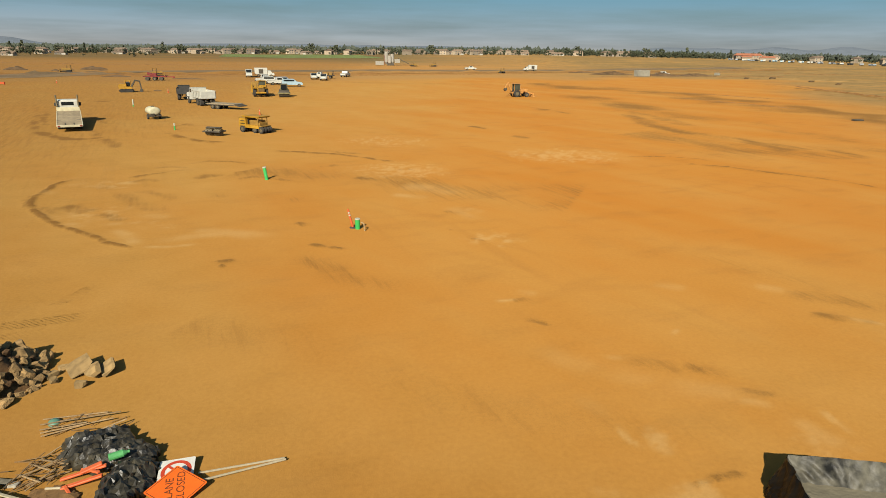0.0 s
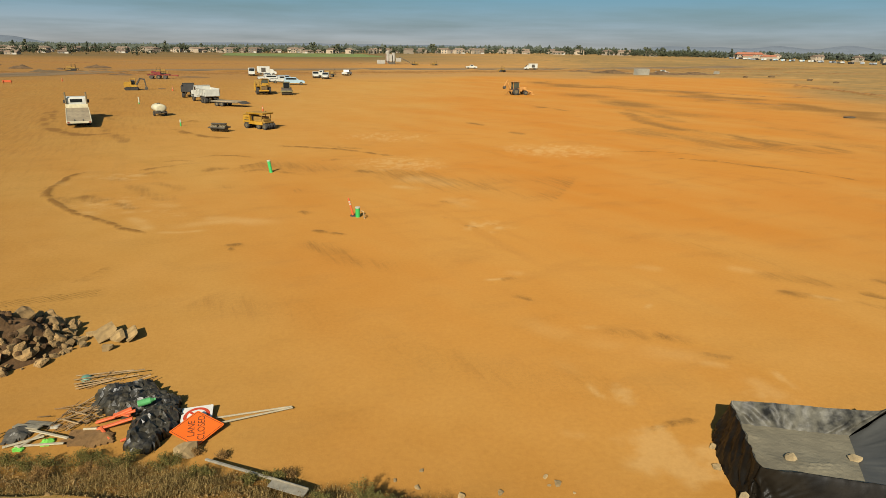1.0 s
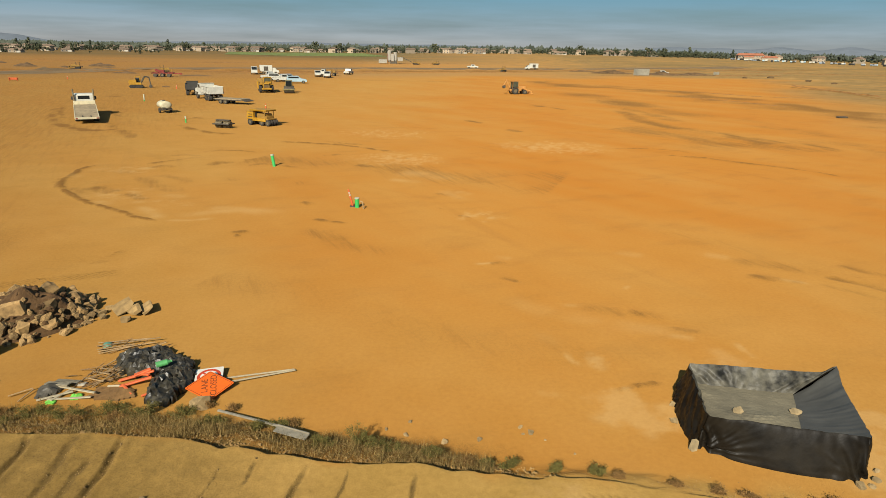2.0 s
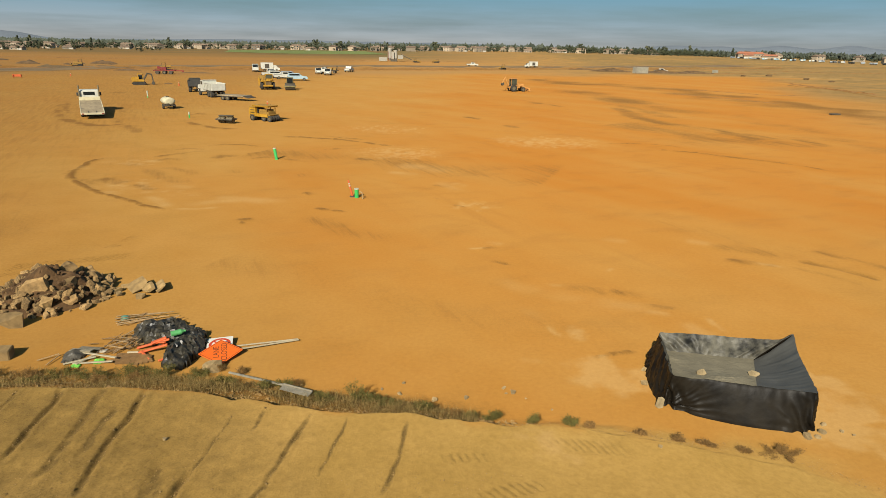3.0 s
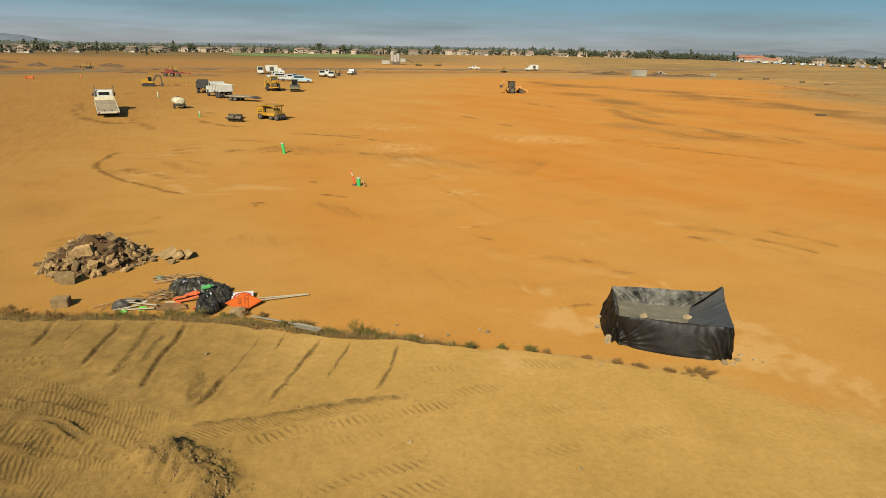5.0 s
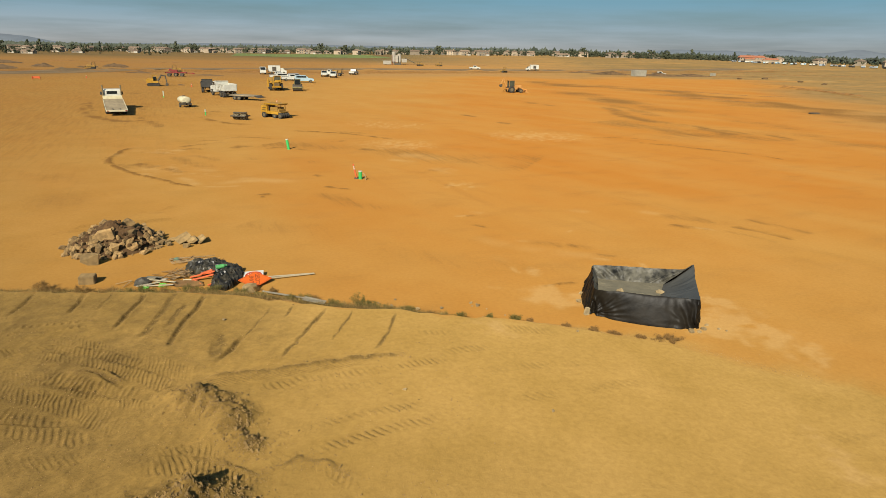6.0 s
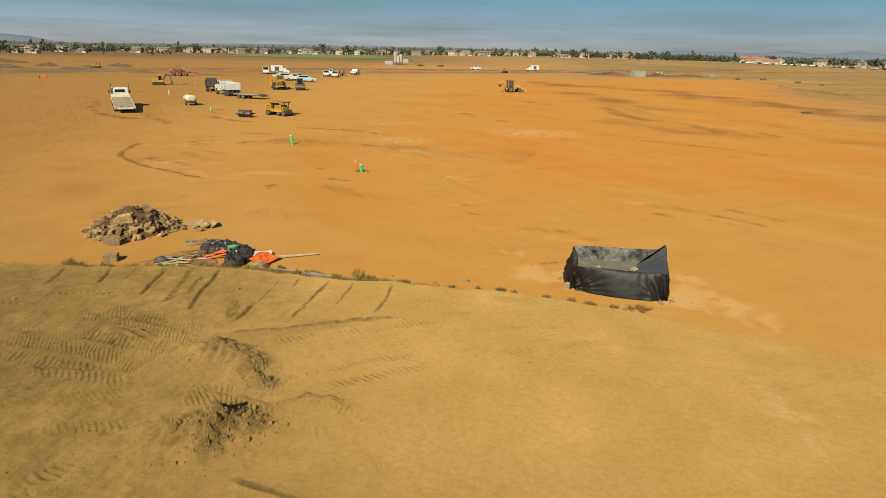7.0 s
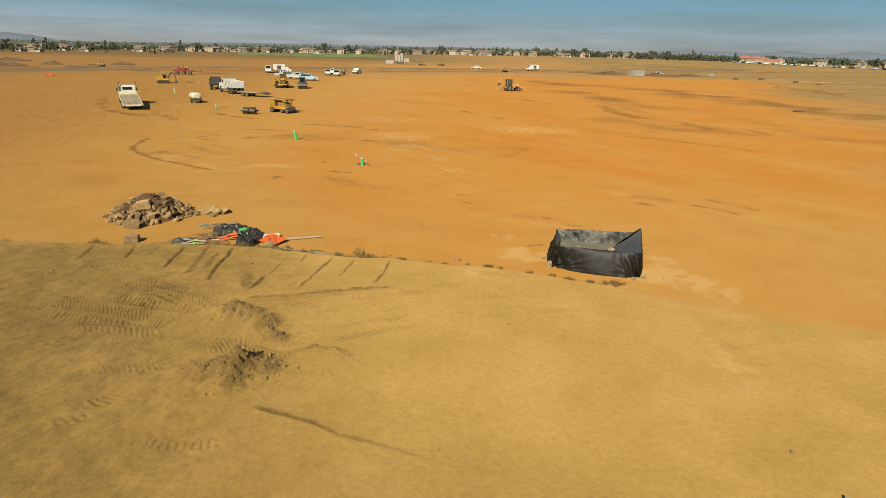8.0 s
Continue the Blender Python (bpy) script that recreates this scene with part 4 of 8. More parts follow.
        if last_row:
            for c in range(3):
                road_bm.faces.new((last_row[c], row[c], row[c + 1], last_row[c + 1]))
        last_row = row
bmesh.ops.recalc_face_normals(road_bm, faces=road_bm.faces)
tagged(link_mesh("road", road_bm, material("oiled_dirt_road", (0.135, 0.084, 0.033), 0.95, vary=0.35, scale=0.4, fine=2.0)), "dark oiled dirt haul road behind the pad", "road", kind="structure")

# ---- materials of the near things ----
M_LINER = material("black_plastic_sheet", (0.0120, 0.0092, 0.0062), 0.44, vary=0.45, scale=3.0, bump=0.10, bump_scale=7.0, spec=0.15, second=(0.020, 0.0155, 0.010))
M_LINER_DUSTY = material("dusty_plastic_sheet", (0.026, 0.024, 0.018), 0.5, vary=0.5, scale=5.0, bump=0.3, bump_scale=10.0, second=(0.150, 0.135, 0.098), spec=0.3)
M_LINER_CLEAN = material("smooth_plastic_sheet", (0.080, 0.076, 0.064), 0.5, vary=0.2, scale=1.6, bump=0.1, bump_scale=5.0)
M_SLURRY = material("drying_cement_slurry", (0.19, 0.16, 0.10), 0.75, vary=0.22, scale=2.0, bump=0.25, bump_scale=14.0)
M_CEMENT = material("pale_cement", (0.29, 0.215, 0.11), 0.9, vary=0.25, scale=9.0, bump=0.5)
M_CONCRETE = material("weathered_concrete", (0.290, 0.185, 0.070), 0.92, vary=0.3, scale=5.0, bump=0.5, random_shade=0.2)
M_RUBBLE = material("broken_rubble", (0.300, 0.185, 0.070), 0.95, vary=0.45, scale=6.0, bump=0.9, random_shade=0.32)
# brown earth, with the shade among the stones put into its tone
M_DARK_EARTH = material("dark_earth_with_shade", (0.110, 0.056, 0.018), 0.97, vary=0.4, scale=5.0, bump=0.8, bump_scale=11.0)
M_TARP = material("black_tarp", (0.020, 0.017, 0.012), 0.40, vary=0.5, scale=7.0, bump=0.25, bump_scale=12.0, second=(0.080, 0.066, 0.040), spec=0.5)
M_SIGN_ORANGE = material("fluorescent_orange_sheeting", (0.90, 0.155, 0.012), 0.45, vary=0.07, scale=5.0)
M_SIGN_BLACK = material("black_sign_ink", (0.16, 0.045, 0.012), 0.5, vary=0.2, scale=20.0)
M_SIGN_WHITE = material("white_sign_sheeting", (0.74, 0.70, 0.60), 0.45, vary=0.10, scale=5.0)
M_SIGN_RED = material("red_sign_ink", (0.55, 0.06, 0.02), 0.5, vary=0.12, scale=12.0)
M_POST_WHITE = material("white_painted_wood", (0.46, 0.38, 0.24), 0.7, vary=0.15, scale=12.0, bump=0.2)
M_WOOD = material("weathered_stakes", (0.36, 0.235, 0.11), 0.85, vary=0.3, scale=14.0, bump=0.3, random_shade=0.3)
M_TWIG = material("brown_broken_stick", (0.20, 0.115, 0.045), 0.9, vary=0.35, scale=14.0, random_shade=0.4)
M_WOOD_GREY = material("grey_weathered_board", (0.24, 0.20, 0.13), 0.85, vary=0.3, scale=10.0, bump=0.3, random_shade=0.2)
M_ORANGE_PLASTIC = material("orange_plastic", (0.72, 0.14, 0.04), 0.55, vary=0.15, scale=9.0)
M_GREEN_PLASTIC = material("bright_green_plastic", (0.10, 0.36, 0.11), 0.45, vary=0.15, scale=9.0)
M_LIME = material("lime_green_mesh", (0.18, 0.55, 0.07), 0.6, vary=0.3, scale=20.0)
M_TEAL = material("teal_plastic", (0.13, 0.27, 0.18), 0.5, vary=0.15, scale=9.0)
M_WHITE_PLASTIC = material("dusty_white_plastic", (0.45, 0.40, 0.30), 0.6, vary=0.2, scale=8.0, bump=0.2)
M_GREY_PLASTIC = material("grey_plastic_sheet", (0.08, 0.068, 0.048), 0.5, vary=0.3, scale=7.0, bump=0.3)
M_STEEL = material("weathered_galvanised_steel", (0.30, 0.26, 0.185), 0.65, metal=0.1, vary=0.2, scale=9.0, bump=0.1)
M_STONE = material("pale_field_stone", (0.29, 0.20, 0.09), 0.95, vary=0.25, scale=10.0, bump=0.5, random_shade=0.25)


def foliage_material(name, dark, light, mid=None):
    m = bpy.data.materials.new(name)
    m.use_nodes = True
    n, l = m.node_tree.nodes, m.node_tree.links
    b = n["Principled BSDF"]
    b.inputs["Roughness"].default_value = 0.85
    b.inputs["Specular IOR Level"].default_value = 0.2
    geo, rp = n.new("ShaderNodeNewGeometry"), n.new("ShaderNodeValToRGB")
    rp.color_ramp.elements[0].color, rp.color_ramp.elements[1].color = (*dark, 1), (*light, 1)
    if mid:
        e = rp.color_ramp.elements.new(0.5)
        e.color = (*mid, 1)
    l.new(geo.outputs["Random Per Island"], rp.inputs["Fac"])
    l.new(rp.outputs["Color"], b.inputs["Base Color"])
    return m


M_WEED = foliage_material("green_weed_leaves", (0.084, 0.074, 0.018), (0.200, 0.166, 0.045), (0.140, 0.120, 0.030))
M_DRY = foliage_material("dry_weed_stalks", (0.105, 0.070, 0.022), (0.40, 0.270, 0.092), (0.23, 0.150, 0.046))
M_BROWN_BUSH = foliage_material("brown_dry_weed", (0.15, 0.080, 0.026), (0.33, 0.185, 0.058))
M_DUG = material("dug_soil_clods", (0.255, 0.155, 0.050), 0.95, vary=0.35, scale=5.0, bump=0.5)
M_CLOD = material("dry_clods", (0.30, 0.180, 0.060), 0.95, vary=0.35, scale=5.0, bump=0.5)


# ---- the lined wash-out bin ----
def lined_bin():
    """A square pit of boards wrapped in black plastic sheet, with drying cement inside."""
    top = thing("washout_bin", "black plastic lined concrete washout bin holding grey slurry", "washout bin")
    rim = [Vector((6.70, 9.50)), Vector((10.05, 8.62)), Vector((10.88, 11.30)), Vector((7.25, 12.00))]   # front left, front right, back right, back left
    base = [Vector((6.62, 9.72)), Vector((9.98, 8.48)), Vector((11.0, 11.35)), Vector((7.05, 12.15))]
    rise = [0.98, 0.98, 1.10, 1.02]
    per_side = 104

    def ring(corners, heights, bulge, soft):
        out = []
        for i in range(4):
            a, b = corners[i], corners[(i + 1) % 4]
            d = (b - a).normalized()
            nrm = Vector((d.y, -d.x))
            for k in range(per_side):
                f = k / per_side
                p = a.lerp(b, f) + nrm * bulge[i] * math.sin(math.pi * f) ** 0.7
                c = min(f, 1 - f)
                p -= nrm * soft * max(0, 1 - c / 0.05) ** 2
                out.append((p, heights[i] * (1 - f) + heights[(i + 1) % 4] * f, nrm, f, i))
        return out

    bm = bmesh.new()
    rows = []
    n_rows = 30
    for r in range(n_rows + 1):
        g = r / n_rows
        corners = [base[i].lerp(rim[i], g) for i in range(4)]
        belly = (1 - g) ** 0.75
        line = ring(corners, [h * g for h in rise], [0.36 * belly, 0.16 * belly, 0.20 * belly, 0.16 * belly], 0.05)
        row = []
        for j, (p, h, nrm, f, side) in enumerate(line):
            c = min(f, 1 - f)
            pleat = math.exp(-(c / 0.16) ** 2)
            fold = math.sin(f * 62 + 7 * g + side + 4 * noise.noise(Vector((f * 5, g * 2, side)))) * (0.13, 0.09, 0.05, 0.0)[side] * pleat * (1.15 - g) * (0.4 + 1.2 * abs(noise.noise(Vector((f * 9, g, side + 3))))) + 0.03 * (1.1 - g) * pleat * noise.noise(Vector((f * 26, g * 3, side * 5)))
            # creases that run out from the gathered lower corners, and pleats under the rim
            span = (rim[(side + 1) % 4] - rim[side]).length
            reach = math.hypot(c * span, g * 1.0)
            fan_angle = math.atan2(g, c * span + 0.02)
            crease = 1 - 2.2 * abs(noise.noise(Vector((fan_angle * 5.5, reach * 0.9, side * 3.1 + (f > 0.5)))))
            fold += (0.075, 0.05, 0.03, 0.035)[side] * crease * math.exp(-(reach / 0.85) ** 2) * (0.5 + 0.5 * (f < 0.5 or side != 0))
            tuck = 1 - 2 * abs(noise.noise(Vector((f * 9 + side, g * 1.2 + f * 3, 4.4))))
            fold += 0.007 * tuck * g * (1.2 if side in (0, 3) else 0.6)
            if side == 3:
                fold += 0.05 * (1 - 2 * abs(noise.noise(Vector((f * 5 + 1.5 * g, g * 1.0, 17))))) + 0.015 * (1 - 2 * abs(noise.noise(Vector((f * 15 - 4 * g, g * 3, 27))))) - 0.04
                fold += 0.04 * noise.noise(Vector((f * 10 + 3 * g, g * 2.2, 7))) + 0.012 * noise.noise(Vector((f * 40 + 6 * g, g * 3, 2)))
            wave = 0.008 * noise.noise(Vector((p.x * 2.2, p.y * 2.2, g * 3)))
            q = p + nrm * (fold + wave)
            ground_z = floor_at(q.x, q.y) if r == 0 else 0
            lift = 0.10 * max(0, 1 - f / 0.30) * (side == 0)
            sag = (-0.035 * (0.5 + noise.noise(Vector((j * 0.06, 3.3, 0)))) + 0.014 * noise.noise(Vector((j * 0.23, 1.3, 5)))) * g
            peak = g * 0.24 * (math.exp(-((1 - f) / 0.13) ** 2) if side == 1 else (math.exp(-(f / 0.05) ** 2) if side == 2 else 0))
            row.append(bm.verts.new((q.x, q.y, peak + (ground_z - 0.02 if r == 0 else h + sag) + (lift * (1 - g) if r < 5 else 0))))
        rows.append(row)
    for a, b in zip(rows, rows[1:]):
        for i in range(len(a)):
            j = (i + 1) % len(a)
            bm.faces.new((a[i], a[j], b[j], b[i]))
    outer = part("outer_sheet", bm, M_LINER, top, "glossy black plastic sheet wrapped round the sides", True)
    rim_line = [v.co.copy() for v in outer.data.vertices[-4 * per_side:]]
    # inner faces, each a sheet of its own, down to the slurry
    deep = 0.58
    inner_corner = [Vector((7.02, 10.05)), Vector((8.90, 9.55)), Vector((9.72, 11.10)), Vector((7.42, 11.62))]
    names = ("front_lining", "side_lining", "back_lining", "side_lining")
    mats = (M_LINER_DUSTY, M_LINER_CLEAN, M_LINER_DUSTY, M_LINER_DUSTY)
    labels = ("dusty inner face of the sheet", "smooth grey sheet sagging into the bin", "cement-splashed inner face of the sheet", "dusty inner face of the sheet")
    for side in range(4):
        bm = bmesh.new()
        prev = None
        for r in range(10):
            g = r / 9
            row = []
            for k in range(per_side + 1):
                f = k / per_side
                topv = rim_line[(side * per_side + k) % (4 * per_side)]
                low = inner_corner[side].lerp(inner_corner[(side + 1) % 4], f)
                low = Vector((low.x, low.y, deep - 0.03))
                flat = rim[side].lerp(rim[(side + 1) % 4], f)
                flat = Vector((flat.x, flat.y, topv.z))
                p = flat.lerp(low, g) + (topv - flat) * (1 - g) ** 8
                d = (rim[(side + 1) % 4] - rim[side]).normalized()
                nrm = Vector((-d.y, d.x, 0))
                hang = math.sin(math.pi * g)
                amp = (0.015, 0.02, 0.085, 0.05)[side]
                p += nrm * hang * amp * 1.6 * noise.noise(Vector((f * 11 + g * 2.5 * f, g * 1.4, side * 3.7))) + nrm * hang * 0.02 * noise.noise(Vector((f * 34 - g * 6 * f, g * 2, side))) + nrm * hang * 0.05 * (side == 2) * noise.noise(Vector((f * 24 + g * 7 * (1 - f), 0.4 * g, 8.1)))
                p.z -= 0.10 * hang * (side == 1)
                p.z -= 0.004 + (0.0 if r else -0.012)
                row.append(bm.verts.new(p))
            if prev:
                for k in range(per_side):
                    bm.faces.new((prev[k + 1], prev[k], row[k], row[k + 1]))
            prev = row
        part(names[side], bm, mats[side], top, labels[side], True)
    # slurry
    bm = bmesh.new()
    cells = 60
    grid = []
    for a in range(cells + 1):
        line = []
        for b in range(cells + 1):
            u, v = a / cells, b / cells
            p0 = inner_corner[0].lerp(inner_corner[1], u) + Vector((-0.08 + 0.16 * u, -0.12))
            p1 = inner_corner[3].lerp(inner_corner[2], u) + Vector((-0.08 + 0.16 * u, 0.12))
            p = p0.lerp(p1, v)
            z = deep + 0.02 * noise.noise(Vector((p.x * 2.5, p.y * 2.5, 0))) + 0.008 * noise.noise(Vector((p.x * 11, p.y * 11, 2)))
            wet = math.exp(-((p.x - 8.35) / 0.55) ** 2 - ((p.y - 9.98) / 0.20) ** 2) + 0.8 * math.exp(-((p.x - 7.45) / 0.22) ** 2 - ((p.y - 11.15) / 0.22) ** 2)
            z += wet * (0.03 + 0.06 * abs(noise.noise(Vector((p.x * 9, p.y * 9, 5)))))
            line.append(bm.verts.new((p.x, p.y, z)))
        grid.append(line)
    for a in range(cells):
        for b in range(cells):
            bm.faces.new((grid[a][b], grid[a + 1][b], grid[a + 1][b + 1], grid[a][b + 1]))
    part("slurry", bm, M_SLURRY, top, "smooth grey drying cement slurry", True)
    return top


lined_bin()


def lump(name, label, category, c, s, mat, seed, cuts=8, rot=(0, 0, 0), group=""):
    bm = bmesh.new()
    shard(bm, (0, 0, 0), s, seed, (0, 0, 0), cuts)
    ob = link_mesh(name, bm, mat)
    ob.matrix_world = pose(*c, *rot)
    return tagged(ob, label, category, group)


lump("concrete_lump", "pale round lump of cement set in the slurry", "concrete lump", (7.86, 10.28, 0.62), (0.14, 0.12, 0.10), M_CEMENT, 3, 22)
lump("concrete_lump", "pale lump of cement at the sheet's edge", "concrete lump", (9.30, 10.22, 0.61), (0.15, 0.11, 0.08), M_CEMENT, 4, 22)
bm = bmesh.new()
box(bm, (0, 0, 0.14), (0.19, 0.16, 0.30), (4, 6, 20), 0.03, 0.85)
ob = link_mesh("concrete_block", bm, M_CEMENT)
ob.matrix_world = pose(6.52, 9.58, floor_at(6.52, 9.58) - 0.01)
tagged(ob, "pale square concrete block weighing down the plastic sheet", "concrete block", "sheet weights")
for x, y, s, k in ((6.52, 10.75, 0.11, 5), (6.78, 11.55, 0.10, 6), (9.72, 8.22, 0.12, 7), (9.98, 8.22, 0.09, 8), (10.22, 8.42, 0.11, 9), (10.45, 8.75, 0.08, 10), (10.75, 8.45, 0.06, 11), (10.95, 8.30, 0.05, 12)):
    lump("weight_stone", "pale cement-crusted stone beside the plastic sheet", "stone", (x, y, floor_at(x, y) + s * 0.2), (s * 0.85, s * 0.7, s * 0.55), M_STONE, 40 + k, 8, (0, 0, k * 37), "sheet weights")


# ---- road signs and posts on the spoil ----
def flat_text(body, size, mat, parent, m, name):
    cu = bpy.data.curves.new(name, "FONT")
    cu.body, cu.size, cu.align_x, cu.align_y, cu.extrude = body, size, "CENTER", "CENTER", 0.0008
    tmp = bpy.data.objects.new(name + "_shape", cu)
    scene.collection.objects.link(tmp)
    bpy.context.view_layer.update()
    me = bpy.data.meshes.new_from_object(tmp.evaluated_get(bpy.context.evaluated_depsgraph_get()))
    bpy.data.objects.remove(tmp)
    me.name = name
    me.materials.clear()
    me.materials.append(mat)
    ob = new(name, me)
    ob.parent = parent
    ob.matrix_local = m
    return ob


def rounded_square(bm, half, corner, z0, z1):
    pts = []
    for i in range(4):
        a0 = math.pi / 2 * i
        cx, cy = (half - corner) * (1 if i in (0, 3) else -1), (half - corner) * (1 if i in (0, 1) else -1)
        for k in range(5):
            a = a0 + math.pi / 8 * k
            pts.append((cx + corner * math.cos(a), cy + corner * math.sin(a)))
    lo, hi = [bm.verts.new((x, y, z0)) for x, y in pts], [bm.verts.new((x, y, z1)) for x, y in pts]
    bm.faces.new(lo[::-1])
    bm.faces.new(hi)
    for i in range(len(pts)):
        j = (i + 1) % len(pts)
        bm.faces.new((lo[i], lo[j], hi[j], hi[i]))


def ring_flat(bm, r0, r1, z, seg=40):
    a = [bm.verts.new((r0 * math.cos(2 * math.pi * i / seg), r0 * math.sin(2 * math.pi * i / seg), z)) for i in range(seg)]
    b = [bm.verts.new((r1 * math.cos(2 * math.pi * i / seg), r1 * math.sin(2 * math.pi * i / seg), z)) for i in range(seg)]
    for i in range(seg):
        j = (i + 1) % seg
        bm.faces.new((a[i], b[i], b[j], a[j]))


def lane_sign():
    ob = thing("road_sign", "orange diamond LANE CLOSED road sign lying on dirt", "road sign")
    bm = bmesh.new()
    rounded_square(bm, 0.457, 0.05, 0, 0.006)
    bmesh.ops.rotate(bm, verts=bm.verts, matrix=Matrix.Rotation(math.pi / 4, 3, "Z"))
    part("panel", bm, M_SIGN_ORANGE, ob)
    bm = bmesh.new()
    for i in range(4):
        made = bmesh.ops.create_cube(bm, size=1.0)["verts"]
        bmesh.ops.transform(bm, matrix=Matrix.Rotation(math.pi / 4 + i * math.pi / 2, 4, "Z") @ Matrix.Translation((0.418, 0, 0.0075)) @ Matrix.Diagonal((0.012, 0.82, 0.001, 1)), verts=made)
    part("border", bm, M_SIGN_BLACK, ob, "thin dark border line")
    flat_text("LANE", 0.235, M_SIGN_BLACK, ob, pose(0, 0.125, 0.008), "lettering")
    flat_text("CLOSED", 0.235, M_SIGN_BLACK, ob, pose(0, -0.105, 0.008), "lettering")
    return ob


# text runs away from the terrace, its upper side to the west
far_way = Vector((-0.34, 1.22, 0.20)).normalized()
side_way = Vector((-0.95, -0.36, 0.0))
side_way = (side_way - far_way * side_way.dot(far_way)).normalized()
up_way = far_way.cross(side_way)
sign = lane_sign()
sign.matrix_world = Matrix.Translation((-5.80, 12.22, 0.19)) @ Matrix((far_way, side_way, up_way)).transposed().to_4x4()


def turn_sign():
    ob = thing("road_sign", "white square road sign with a red circle, under another sign", "road sign")
    bm = bmesh.new()
    rounded_square(bm, 0.38, 0.04, 0, 0.006)
    part("panel", bm, M_SIGN_WHITE, ob)
    bm = bmesh.new()
    ring_flat(bm, 0.24, 0.325, 0.0085)
    made = bmesh.ops.create_cube(bm, size=1.0)["verts"]
    bmesh.ops.transform(bm, matrix=Matrix.Rotation(radians(45), 4, "Z") @ Matrix.Diagonal((0.06, 0.50, 0.001, 1)) @ Matrix.Translation((0, 0, 9)), verts=made)
    part("red_circle", bm, M_SIGN_RED, ob, "red ring with a diagonal bar")
    return ob


turn_sign().matrix_world = pose(-6.03, 12.86, 0.12, 7, -2, 12)


def bar_thing(name, label, category, a, b, w, h, mat, group="", bevel=0.006):
    """A straight sawn bar from a to b."""
    a, b = Vector(a), Vector(b)
    bm = bmesh.new()
    box(bm, (0, 0, 0), ((b - a).length, w, h), (0, 0, 0), bevel)
    ob = link_mesh(name, bm, mat)
    d = (b - a).normalized()
    side = Vector((0, 0, 1)).cross(d).normalized()
    ob.matrix_world = Matrix.Translation((a + b) / 2) @ Matrix((d, side, d.cross(side))).transposed().to_4x4()
    return tagged(ob, label, category, group)


for a, b in (((-5.55, 12.86, 0.06), (-3.74, 13.40, 0.04)), ((-5.42, 12.50, 0.13), (-3.70, 13.34, 0.05))):
    bar_thing("sign_post", "long white square sign post lying on dirt", "sign post", a, b, 0.042, 0.038, M_POST_WHITE, "sign posts")
a, b = (-5.2, 11.0, floor_at(-5.2, 11.0) + 0.17), (-2.76, 9.86, floor_at(-2.76, 9.86) + 0.20)
bar_thing("steel_rail", "long pale steel rail lying in the weeds", "rail", a, b, 0.06, 0.045, M_STEEL)
bm = bmesh.new()
box(bm, (0, 0, 0), (0.86, 0.24, 0.012), (0, 0, 0), 0.004)
box(bm, (0, 0.11, 0.02), (0.86, 0.02, 0.04))
ob = link_mesh("metal_sheet", bm, M_STEEL)
ob.matrix_world = pose(-3.12, 9.86, floor_at(-3.12, 9.86) + 0.17, 4, 3, -20)
tagged(ob, "grey metal sheet with a folded edge in the weeds", "metal sheet")
lump("boulder", "rounded beige boulder beside the orange sign", "boulder", (-5.80, 11.42, 0.16), (0.26, 0.19, 0.17), M_STONE, 60, 10, (0, 0, 15))


# ---- crumpled sheets and litter ----
def inside(poly, x, y):
    hit = False
    for (ax, ay), (bx, by) in zip(poly, poly[1:] + poly[:1]):
        if (ay > y) != (by > y) and x < (bx - ax) * (y - ay) / (by - ay) + ax:
            hit = not hit
    return hit


def edge_gap(poly, x, y):
    best = 9.0
    for (ax, ay), (bx, by) in zip(poly, poly[1:] + poly[:1]):
        dx, dy = bx - ax, by - ay
        t = max(0, min(1, ((x - ax) * dx + (y - ay) * dy) / (dx * dx + dy * dy)))
        best = min(best, math.hypot(x - ax - t * dx, y - ay - t * dy))
    return best


